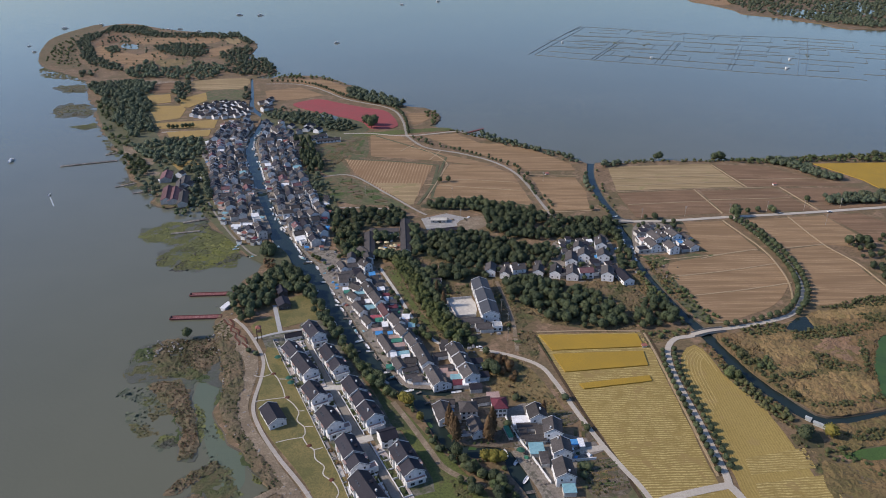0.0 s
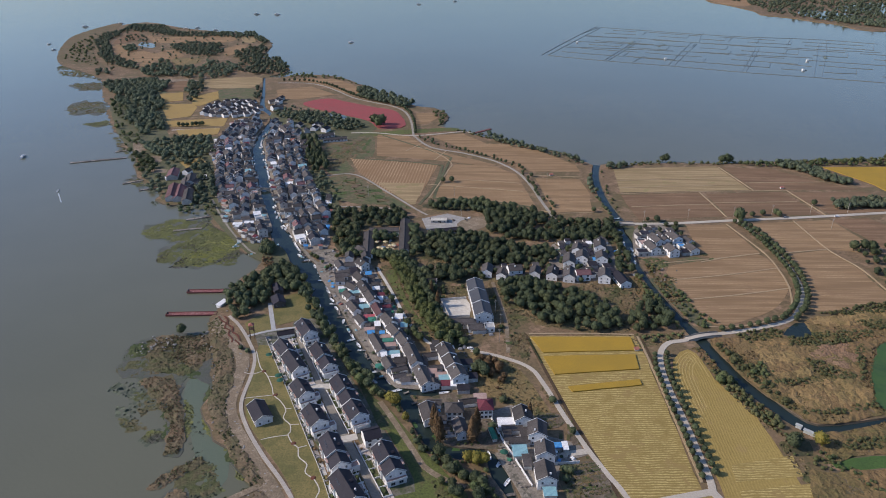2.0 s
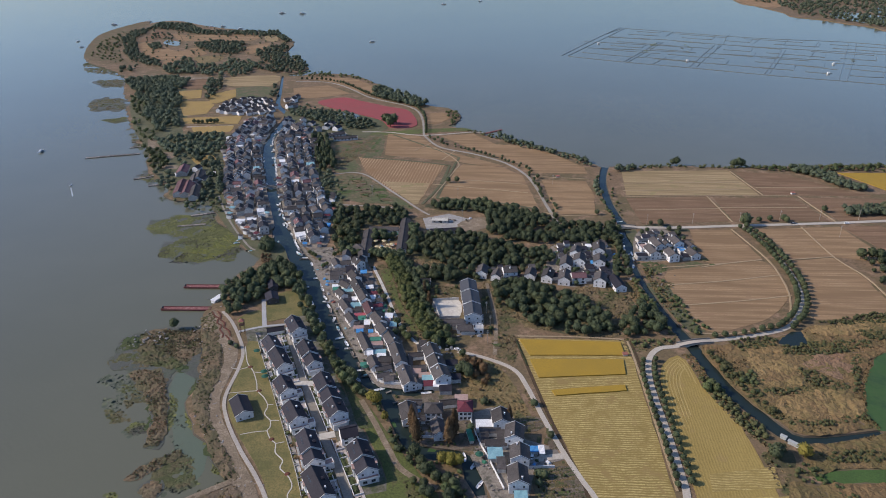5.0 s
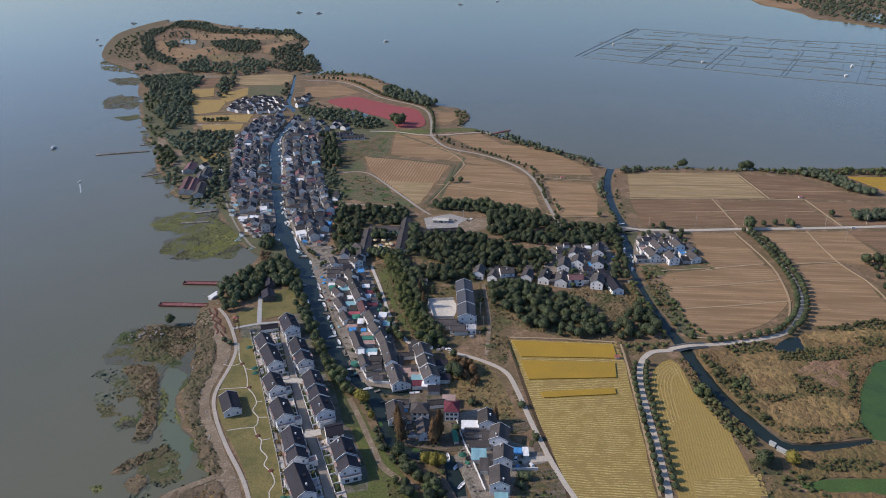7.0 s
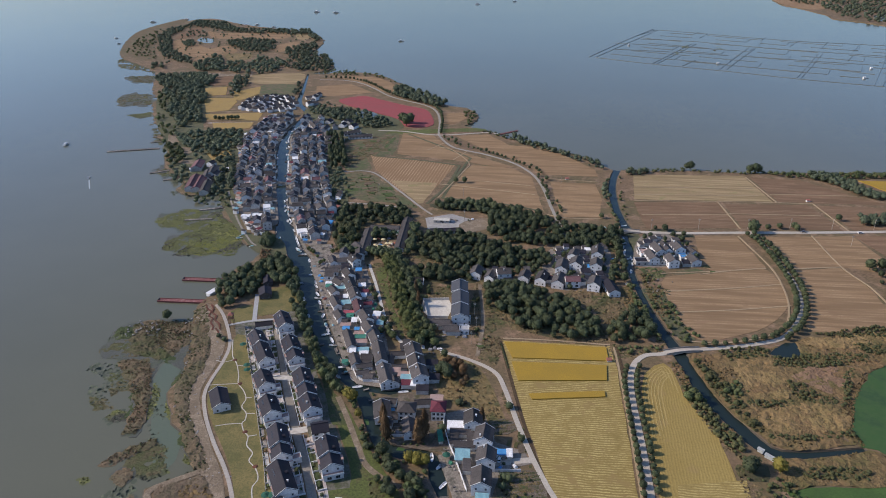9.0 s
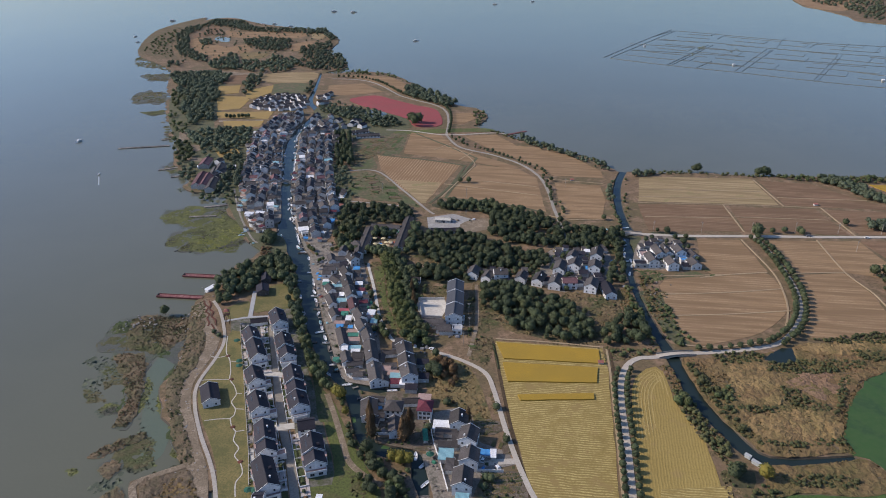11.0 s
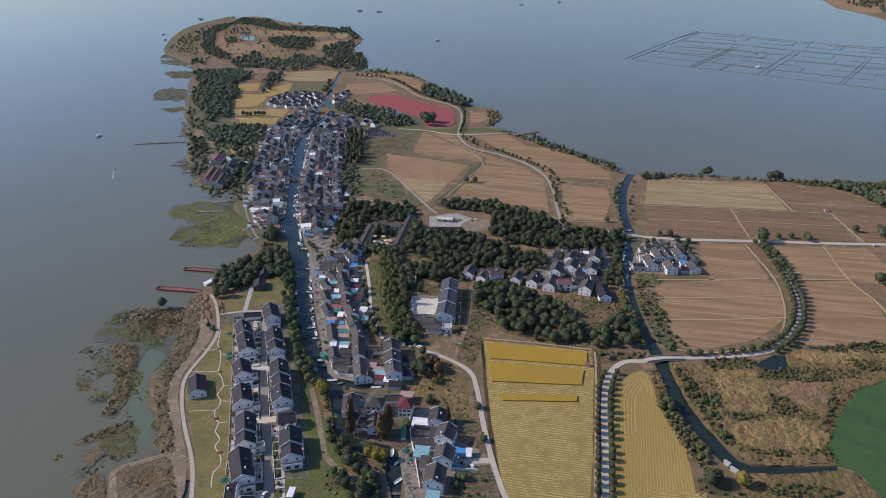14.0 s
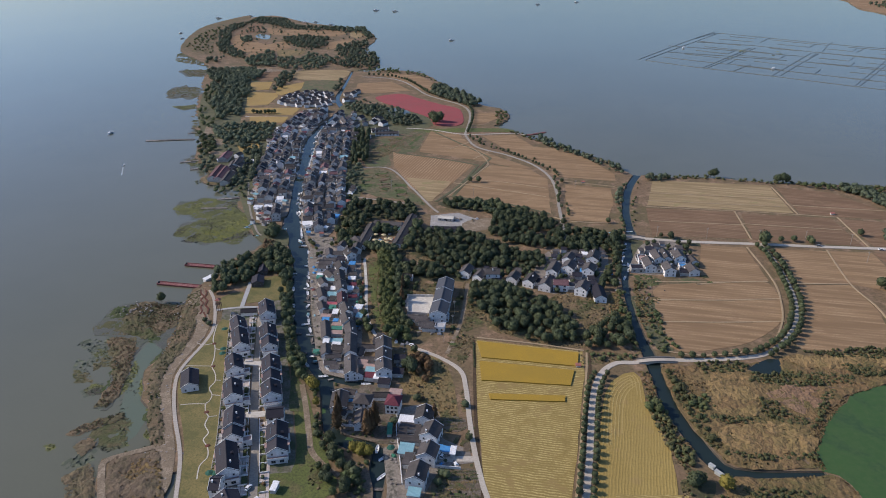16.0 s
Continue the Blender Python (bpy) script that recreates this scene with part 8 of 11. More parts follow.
for pts in ([(-175.7, 340.2), (-170.7, 346.1), (-158.3, 344.8), (-149, 332.6), (-132.9, 297.9), (-129.5, 279.4), (-137.8, 283.1), (-142.4, 301), (-159.3, 324.3)], [(-142.7, 374.8), (-126.4, 366.9), (-123.8, 348.1), (-120.9, 326.2), (-117.5, 313.6), (-122.7, 313.1), (-129.1, 324.3), (-131.8, 341.3)], [(-135.9, 256.6), (-131.5, 264), (-124.9, 271.5), (-116.4, 277.1), (-113.8, 272.9), (-119.3, 266.5), (-126.8, 257.5)], [(-104.8, 289.1), (-90.4, 274.3), (-80.3, 262), (-79, 255), (-85.3, 257.5), (-95.9, 271.2)], [(-190.7, 386.6), (-176.6, 392.3), (-150.4, 392.5), (-145, 380.1), (-145.8, 356), (-154.1, 357.8), (-176.2, 373)]):
    wood("low rusty bushes in the marsh", pts, 1.8, "bush", LEAF_R, (0.16, 0.42), 0.5, 0.5, "scrub", "shrubs")
    wood("low green bushes in the marsh", pts, 2.0, "bush", LEAF_M, (0.16, 0.42), 0.55, 0.45, "scrub", "shrubs")
wood("green scrub on the lake bank", [(-171.4, 394.3), (-156.2, 396.5), (-151.8, 391), (-166.1, 388.1)], 4.0, "bush", LEAF, (0.4, 0.7), 0.5, 0.3, "scrub", "shrubs")
wood("green scrub on the lake bank", [(-140.3, 370.9), (-130.2, 377.3), (-124, 372.5), (-125.6, 354.1), (-121.1, 325.1), (-116, 309.6), (-106.2, 290.8), (-79.9, 258.8), (-82.5, 256.6), (-105.8, 286.2), (-119.3, 309.3)], 3.0, "bush", LEAF_M, (0.25, 0.6), 0.4, 0.7, "scrub", "shrubs")
for pts in ([(-153.6, 291), (-152.5, 297), (-144.3, 296.6), (-141.5, 289.4), (-148.2, 286.7)], [(-113.8, 249.8), (-105.6, 261.9), (-106.4, 270.4), (-97.4, 265.2), (-97.8, 253.6), (-105.1, 247.4)], [(-98.9, 243.6), (-93.4, 254.6), (-87, 256.1), (-82, 252.8), (-92, 247.9)],
            [(-510.8, 931.5), (-487.2, 943.1), (-467, 928.7), (-479.2, 912.2)], [(-495.3, 930.1), (-485.3, 950.6), (-468.1, 938.3)], [(-140.7, 243.5), (-137.4, 246.6), (-133.3, 243), (-135.5, 240.3)],
            [(-127.8, 310.5), (-122.8, 305.7), (-113.3, 295), (-115.4, 292), (-122.4, 297.9)], [(-109.1, 287.6), (-101.8, 286.2), (-93.2, 272.3), (-89.4, 261.6), (-95.9, 261.5), (-102.6, 274.9)], [(-142.5, 323.9), (-134.9, 317.1), (-130.5, 301), (-129.5, 288.9), (-134.5, 291.8), (-138.9, 307.2)],
            [(-118, 274.8), (-107.5, 272.2), (-101.4, 264.3), (-106.2, 261.4), (-116.4, 264.2)], [(-161.5, 365.4), (-140, 357.4), (-140.3, 343.8), (-152.9, 347.5)]):
    reed_bed("floating mat of green and dark water weed", pts, 1.0, WEED, (0.08, 0.25), 0.01, 0.08, "water_weed", -0.35, 0, 1.3)
reed_bed("low green marsh plants", [(-206.4, 515.5), (-191.3, 546.6), (-171.9, 536.2), (-163.4, 524), (-175.7, 507.1), (-195.7, 496.6)], 1.5, WEED, (0.2, 0.5), 0.03, 0.12, "reeds", -0.35, 1, 1.3)
reed_bed("dark low marsh plants", [(-232.6, 507.5), (-217.8, 535.6), (-214.1, 563.7), (-206.4, 584.7), (-181.1, 553.8), (-206.4, 515.5), (-205, 495.8)], 1.6, GREEN_MAT, (0.15, 0.4), 0.02, 0.2, "reeds", -0.3, 1, 1.2)
for pts in ([(-503.6, 992.8), (-549.5, 981.9), (-578.5, 1023.4), (-578.8, 1062.5), (-539.1, 1057.7)], [(-630.6, 1233.7), (-721.5, 1270.2), (-764.6, 1337.4), (-769.2, 1374.9), (-680.7, 1343.7)], [(-586.2, 1148.3), (-619.6, 1145.7), (-656.9, 1190.7), (-615.2, 1204)], [(-468.6, 935), (-417.7, 851.1), (-384, 793), (-395.7, 801.7), (-447.7, 885)],
            [(-348.2, 713.4), (-334, 722.6), (-310.8, 687.8), (-327.9, 680.8)]):
    islet("low wet reed fringe off the west shore", pts, WET_MUD, 0.1, 16)
    reed_bed("olive reed fringe off the west shore", pts, 3.4, OLIVE_MAT, (0.4, 1.0), 0.08, 0.45)

for pts in ([(-174.4, 307), (-161.2, 305.5), (-154, 297.7), (-162.9, 294.6)], [(-175.8, 330.7), (-159.7, 329), (-148.1, 304), (-163.2, 310.3)], [(-200.7, 357), (-188.3, 361.1), (-180.4, 347.3), (-194.9, 349.1)]):
    reed_bed("thin dark mat of water weed", pts, 1.3, OLIVE_MAT, (0.05, 0.15), 0.01, 0.45, "water_weed", -0.1, 0, 1.1)

# rubble spit with bare ground and stones
RUBBLE = [(-98.3, 241.4), (-88.6, 248.1), (-79.5, 253.1), (-67.2, 238.5), (-56.7, 222), (-80.5, 216.7)]
tagged(relief("rubble_ground", ragged(spline(RUBBLE, 2.5, True), 1.5, 0.2), RUBBLE_MAT, 0.96, 0.7, 0.8, 3.0, (), 3.0, 0.16), "weedy rubble ground on the spit", "rubble", kind="structure")
reed_bed("dry weeds on the rubble ground", RUBBLE, 1.8, DULL_MAT, (0.15, 0.5), 1.2, 0.4, "rough_grass", -0.05, 1, 0.8)
wood("low brown bushes on the rubble ground", RUBBLE, 4.0, "bush", LEAF_R, (0.2, 0.5), 0.6, 1.1, "scrub", "shrubs")
STONE_LOOK = bmesh.new()
bmesh.ops.create_icosphere(STONE_LOOK, subdivisions=1, radius=1.0)
for v in STONE_LOOK.verts:
    v.co = Vector((v.co.x * 1.1, v.co.y * 0.8, v.co.z * 0.6)) * (1 + 0.25 * noise.noise(v.co * 2.0))
stone_mesh = bpy.data.meshes.new("stone")
STONE_LOOK.to_mesh(stone_mesh)
STONE_LOOK.free()
stone_mesh.materials.append(STONE)


def stones(points_list, n, size, label, seed):
    """Loose stones, one by one."""
    r = random.Random(seed)
    for x, y in points_list:
        for k in range(n):
            ob = new("stone", stone_mesh)
            s = r.uniform(*size)
            ob.matrix_world = pose(x + r.gauss(0, 3.5), y + r.gauss(0, 3.5), 0.9, r.uniform(-20, 20), 0, r.uniform(0, 360)) @ Matrix.Scale(s, 4)
            tagged(ob, label, "stone", "bank stones")


stones([(-112.8, 302.3), (-107.8, 294.5), (-98.1, 277.9), (-128.1, 353.9), (-127.8, 344.7), (-146.3, 378.6), (-151.2, 396.2), (-156.6, 431.5)], 5, (0.4, 1.0), "pale rough stone on the lake bank", 3)
stones([(-76.6, 250.8), (-70.3, 241.8), (-65.3, 233), (-89.2, 244.2), (-83.6, 248), (-64, 227.7)], 9, (0.3, 0.7), "pale rubble stone on the spit", 4)
stones([(-118, 352), (-116, 333), (-113, 316), (-104, 300), (-93, 284), (-128, 372), (-82, 268), (-74, 256)], 5, (0.3, 0.8), "pale rough stone on the dirt verge", 5)

GARDEN_SOIL = surface("garden_soil_and_paving", (0.13, 0.115, 0.09), (0.19, 0.175, 0.15), (0.07, 0.075, 0.04), 0.15, 0.7, c4=(0.07, 0.085, 0.035), mid=0.2)
YARD_SOIL = surface("trodden_yard_soil", (0.13, 0.095, 0.065), (0.19, 0.155, 0.115), (0.07, 0.055, 0.038), 0.2, 0.9, c4=(0.065, 0.07, 0.03), mid=0.25)
# paved ground of the old town and the streets
for poly, lab in ((TOWN["west"][0], "grey paved ground of the old town"), (TOWN["east"][0], "grey paved ground of the old town"),
                  ([(-100.6, 501.1), (-81, 513.6), (-61.6, 512.1), (-43.7, 468.7), (-19.5, 404.8), (-7.3, 365.3), (-0.3, 336.6), (-7.7, 335.9), (-21.5, 337.3), (-32.6, 353.7), (-48.9, 387.8), (-69.6, 431.3)], "paved ground of the middle street"),
                  ([(29.9, 309.9), (52.8, 323), (64.2, 296.2), (79.1, 290.7), (83.2, 282.2), (67.7, 275.3), (64.3, 254.8), (48.4, 251.1), (38.3, 281.1)], "paved ground of the farmyard"),
                  ([(-8.4, 325), (5.4, 331.6), (23.5, 332.5), (33.6, 310.7), (39.9, 285.9), (32.1, 285), (21.6, 286.2), (10.3, 287.2), (0.2, 302.9)], "dark paved yards of the canal compound"),
                  ([(94.7, 543), (140.8, 556.4), (134.8, 480.6), (92.1, 476.7)], "paved ground between the cottages"), ([(170.8, 573.4), (194.1, 590.3), (215.5, 542.9), (208, 529.4), (163.7, 519.1)], "paved ground between the bridge houses"),
                  ([(-120.2, 392.5), (-107.2, 401.3), (-95.5, 399.9), (-66.5, 341.5), (-71.9, 333.9), (-41.6, 280.7), (-20.5, 234.9), (-29.8, 232.7), (-58.5, 286.6), (-83.2, 325.1)], "paved and planted garden strip of the villas"),
                  ([(-98.4, 407.6), (-86.9, 418.8), (-54.7, 357.4), (-26.5, 304.4), (-3, 254.5), (-15.9, 249.5), (-37, 291.7), (-65.1, 341.8)], "paved and planted garden strip of the villas")):
    tagged(slab("pavement", ragged(spline(poly, 8, True), 0.6, 0.1), YARD_SOIL if "yards" in lab else GARDEN_SOIL if "villas" in lab else TOWN_PAVING, 1.0 + next(LEVEL), 0.7), lab, "pavement", kind="structure")

# small gardens on both sides of the villa alley: lawn, a pale terrace strip and a low cross wall for each
garden_rng = random.Random(17)
alley_line = spline([(-91, 392.9), (-72.5, 353.2), (-57.4, 319.2), (-43.1, 290.2), (-29.6, 265.2), (-17.4, 239.3), (-5.1, 214)], 3)
# lawn green taken darker: the villas' shade is put into the colour
GARDEN_LAWN = surface("garden_lawn_with_shade", (0.085, 0.10, 0.035), (0.06, 0.075, 0.028), (0.04, 0.045, 0.02), 0.2, 1.2, c4=(0.13, 0.11, 0.06), mid=0.4)
TERRACE = surface("pale_terrace_paving", (0.52, 0.47, 0.42), (0.45, 0.39, 0.34), (0.34, 0.30, 0.27), 0.2, 0.9, relief=0.1, c4=(0.42, 0.33, 0.28), mid=0.5)
for side in (-1, 1):
    for q, d in along(alley_line, 6.8):
        if min(abs(q.y - 337.5), abs(q.y - 292)) < 4.5:
            continue
        out = Vector((d.y, -d.x)) * side
        quad = lambda v0, v1, u0, u1: [q + out * v0 + d * u0, q + out * v0 + d * u1, q + out * v1 + d * u1, q + out * v1 + d * u0]
        lawn = slab("garden_lawn", quad(2.9, 5.9, -2.9, 2.9), garden_rng.choice((GARDEN_LAWN, GARDEN_LAWN, GARDEN_LAWN, TERRACE)), 1.1 + next(LEVEL), 0.8)
        tagged(lawn, "small walled front garden beside the villa alley", "garden", "villa gardens", "structure")
        strip_ob = slab("terrace", quad(6.1, 7.6, -3.2, 3.2), TERRACE, 1.12 + next(LEVEL), 0.8)
        tagged(strip_ob, "pale paved terrace in front of a villa", "terrace", "villa terraces", "structure")
        a, b = q + out * 2.8 + d * 3.4, q + out * 7.4 + d * 3.4
        wall_run([tuple(a), tuple(b)], 1.0, 0.25, PLASTER, "low white wall between two villa gardens")
        if garden_rng.random() < 0.7:
            c = q + out * garden_rng.uniform(3.4, 5.4) + d * garden_rng.uniform(-2.2, 2.2)
            tree(c.x, c.y, "bush", garden_rng.uniform(0.4, 0.85), garden_rng.choice((LEAF, LEAF_B, LEAF_R)), "small garden shrub beside the villa alley", "garden shrubs", 1.05)
QUAY_FLAG = surface("grey_terrace_flags", (0.30, 0.27, 0.24), (0.24, 0.215, 0.19), (0.18, 0.16, 0.14), 0.3, 1.2, relief=0.1)
# lake-side terraces of the western row, with pots and green parasols
front_line = spline([(-112.3, 389.6), (-99.9, 363.8), (-88, 339.5), (-74.9, 312.4), (-63.3, 288.3), (-52.9, 266.9), (-44.5, 247.5)], 3)
strip_line = offset_line(front_line, -1.7)
# each house has its own piece of terrace, with planted gaps between
at = 0
while at < len(strip_line) - 4:
    n = garden_rng.randint(3, 4)
    piece = [Vector(v) for v in strip_line[at:at + n]]
    w = garden_rng.uniform(1.6, 3.4)
    tagged(strip("terrace", [tuple(v) for v in offset_line(piece, -garden_rng.uniform(-0.3, 0.5))], w, garden_rng.choice((TERRACE, TERRACE, QUAY_FLAG, PLASTER_B)), 1.15 + next(LEVEL), 0.7), "paved terrace in front of a villa", "terrace", "villa terraces", "structure")
    gap = strip_line[min(at + n, len(strip_line) - 1)]
    if garden_rng.random() < 0.8:
        tree(gap[0], gap[1], "bush", garden_rng.uniform(0.5, 0.9), garden_rng.choice((LEAF, LEAF_B, LEAF_R)), "clipped shrub between two villa terraces", "terrace shrubs", 1.0)
    at += n + garden_rng.choice((0, 0, 1))
POT = bmesh.new()
bmesh.ops.create_cone(POT, cap_ends=True, segments=8, radius1=0.3, radius2=0.42, depth=0.6, matrix=Matrix.Translation((0, 0, 0.3)))
POT = [bpy.data.meshes.new("pot"), POT]
POT[1].to_mesh(POT[0])
POT[1].free()
POT[0].materials.append(PLASTER)
for q, d in along(offset_line(front_line, -0.7), 4.6):
    if garden_rng.random() < 0.75:
        e = base_empty("potted_plant", q.x + garden_rng.uniform(-0.4, 0.4), q.y, 1.2, 0, "white pot with a small shrub on a villa terrace", "plant pot", "terrace pots")
        new("pot", POT[0]).parent = e
        c = new("leaves", crown_mesh("bush", garden_rng.randrange(5), LEAF))
        c.parent, c.location, c.scale = e, (0, 0, 0.45), (0.36, 0.36, 0.36)


def bank_line(side, extra):
    """A line along one canal bank, a little way off the water's edge."""
    n = len(canal_line)
    half = [0.5 * float(np.interp(i / (n - 1), CANAL_AT, CANAL_WIDE)) + extra for i in range(n)]
    return [v + (a - v) * h for v, a, h in zip(canal_line, offset_line(canal_line, float(side)), half)]


QUAY = surface("worn_quay_stone", (0.30, 0.26, 0.205), (0.22, 0.19, 0.15), (0.12, 0.105, 0.085), 0.18, 0.9, c4=(0.09, 0.085, 0.06), mid=0.3, relief=0.2)
for side, lo, hi, w in ((-1, 0.33, 0.65, 2.0), (-1, 0.66, 0.86, 2.6), (1, 0.33, 0.645, 1.8)):
    n = len(canal_line)
    road("worn stone quay along the canal", [tuple(q) for q in bank_line(side, w / 2 + 0.1)[int(n * lo):int(n * hi):3]], w, QUAY, 1.15, "quay", "pavement")
road("pale paved quay of the farmyard", [(37.1, 283.1), (42.7, 269.4), (47.5, 257.7), (51.1, 244.4), (55.6, 228.3)], 5.0, QUAY, 1.13, "quay", "pavement")
field("pale paved landing square beside the canal", [(-109.7, 523.2), (-101, 527.4), (-91.7, 529.4), (-87.5, 520.7), (-92.1, 508.3), (-101.3, 510.7)], QUAY, 1.14, "pavement", "pavement", 0.8)

# island and north fields
for pts, m in (([(-764, 1569.3), (-755.1, 1622), (-643.7, 1501.4), (-622.2, 1542.7), (-566.3, 1472), (-582.1, 1420.8), (-620.5, 1396.4), (-671.8, 1425.3)], PLOUGH),
               ([(-759.1, 1755.1), (-703, 1730.4), (-556.9, 1754.6), (-528.8, 1653.5), (-664.2, 1640), (-709.9, 1662.8)], PLOUGH),
               ([(-518.9, 1728.9), (-490.8, 1731.6), (-465.4, 1642.2), (-492.4, 1657.2)], PALE),
               ([(-507.3, 1554.4), (-474.6, 1615.4), (-462.6, 1520), (-475.9, 1466.9)], PLOUGH),
               ([(-397.1, 1343.3), (-380.5, 1345.1), (-368, 1299.5), (-381.6, 1303.7)], PLOUGH),
               ([(-576, 1435.3), (-522.2, 1440.8), (-505, 1382.1), (-540, 1365.6)], DRY),
               ([(-824.4, 1779.9), (-814.1, 1824), (-757, 1686.2), (-786.5, 1627.8)], PLOUGH_B),
               ([(-617.3, 1376.8), (-605.9, 1432.2), (-594.2, 1366.3), (-591.6, 1322.7)], PLOUGH),
               ([(-582.5, 1237.4), (-459.9, 1226.2), (-450.5, 1197), (-548.9, 1189.3)], DIRT), ([(-499.5, 1183.5), (-461.1, 1216), (-438.1, 1150.9), (-471.2, 1130.3)], PLOUGH_B), ([(-445.9, 1217.2), (-352.1, 1250), (-331.9, 1168.4), (-391.8, 1154.5), (-436.1, 1178.9)], PALE),
               ([(-385.4, 1137.1), (-332.5, 1154.7), (-307.6, 1076.3), (-344.6, 1050)], VEG)):
    field("brown dry field on the island", pts, m, 1.03, "field", "field", 3)
field("small pond on the island", [(-716.2, 1599.7), (-729.2, 1651.7), (-686.4, 1620.1), (-672.2, 1570.2)], LAKE, 1.06, "pond", "pond", 1)
field("green creek beside the red field", [(-127, 878.4), (-81.1, 896), (0.3, 914), (12.4, 901.1), (-20.6, 892.8), (-92.5, 873.3)], GREEN, 0.98, "meadow", "meadow", 1)
field("green reedy verge", [(-159.6, 980), (-115.5, 964.3), (-97.8, 905.8), (-120.2, 881.7), (-145.6, 913.2)], SHORE_GREEN, 0.98, "meadow", "meadow", 1)
field("pale far field across the lake", [(871.2, 2635.9), (880.7, 2458.1), (938, 2396.6), (1029.1, 2606.7), (1065.3, 2851.3), (921.8, 2844.3)], PLOUGH_C, 1.6, "field", "field", 4)
field("fish pond on the far shore", [(1045.9, 2269), (1121.2, 2232.2), (1158.6, 2083.4), (1055.5, 1986.8), (1000.3, 2121.5)], LAKE, 1.5, "pond", "pond", 4)
field("fish pond on the far shore", [(1171.8, 2303), (1326.8, 2466.1), (1459.4, 2406.1), (1286.3, 2107.1), (1187.7, 2195.5)], LAKE, 1.55, "pond", "pond", 4)

# raised earth banks between fields
BUND = surface("pale earth bank", (0.38, 0.28, 0.165), (0.32, 0.235, 0.14), (0.26, 0.2, 0.12), 0.05, 0.6)
for q in ([(177.3, 477.7), (222.4, 487), (266.8, 499.6)], [(180.2, 446.8), (222.5, 455.5), (264.3, 466.5)], [(179.6, 507.1), (234.1, 518.4), (263, 526.7)], [(176.6, 664.6), (257.8, 671.9), (312.7, 675.2), (348.1, 676.8)], [(257.8, 671.9), (263.2, 605.5)], [(348.1, 676.8), (356.7, 611.4)], [(303.6, 751.1), (314.3, 676.9)],
          [(279.1, 526.7), (323.2, 535.8)], [(320.8, 596.8), (323.2, 535.8), (332.4, 498.9), (333.2, 456.7)], [(210.1, 509.3), (238.8, 519.9), (263.2, 526.2)], [(257.1, 588.5), (267.5, 528.7), (266.7, 492.8), (261.4, 462.1), (249.3, 433.7), (230.2, 419.6), (205.8, 410.3), (184, 409.6)],
          [(-38.6, 822.7), (-20, 810.3), (3.9, 764.4), (1.2, 734.1), (-15.9, 650.6)], [(-50.6, 807.6), (-33.5, 840)], [(-15.1, 773.2), (-2.7, 807.2)], [(-3, 696.8), (20.5, 704.2), (77.2, 695.2)], [(-19.1, 690.1), (79.8, 670.3)], [(85.3, 720.8), (146, 715.3)],
          [(92.3, 618.5), (110.4, 611.8), (141.8, 614.6)], [(62.4, 398.2), (98.4, 399.5), (132, 398.6)], [(133.9, 396.7), (135, 372.6), (135.5, 313.9), (135.7, 263.7)], [(-400.1, 956.8), (-356.2, 963.8), (-308, 971.1)],
          [(-378.8, 908.4), (-304.5, 914.6)], [(-447.1, 1049.4), (-393.3, 1057.6)], [(179.8, 704.3), (302.4, 715.1)], [(176.8, 682.2), (301.8, 693.3)], [(180.1, 629.3), (260, 637.8)], [(260.7, 640.8), (344.7, 645.5)], [(314.6, 699.3), (398.7, 703.5)]):
    tagged(strip("field_bank", q, 1.3, BUND, 1.25 + next(LEVEL), 0.7), "low pale earth bank between fields", "bank", "field banks", "structure")
for q in ([(-109.9, 777.7), (-50.6, 767.3), (-5.1, 753.6)], [(-5.1, 753.6), (-11.3, 686.6), (-24.5, 632.3)], [(-86, 874.9), (-32.8, 822.1), (4.2, 782.3)], [(4.2, 782.3), (-5.6, 709), (-11.2, 650)], [(-11.2, 650), (40.5, 642.6), (87.7, 626.5)]):
    tagged(strip("grass_verge", q, 3.0, SHORE_GREEN, 1.2 + next(LEVEL), 0.7), "weedy green verge between fields", "verge", "field verges", "structure")
DITCH = surface("dark ditch earth", (0.07, 0.045, 0.025), (0.09, 0.06, 0.03), None, 0.05, 0.6)
for q, w in (([(60.9, 395.3), (77.6, 317), (91.8, 259.4), (97.7, 233.7)], 2.0), ([(136.1, 396.9), (137.1, 372.8), (137.6, 323.7), (136.8, 279.7), (137.5, 263.9)], 1.4)):
    tagged(strip("ditch", q, w, DITCH, 1.08, 0.7), "dark field ditch beside the stubble", "ditch", "field ditches", "structure")

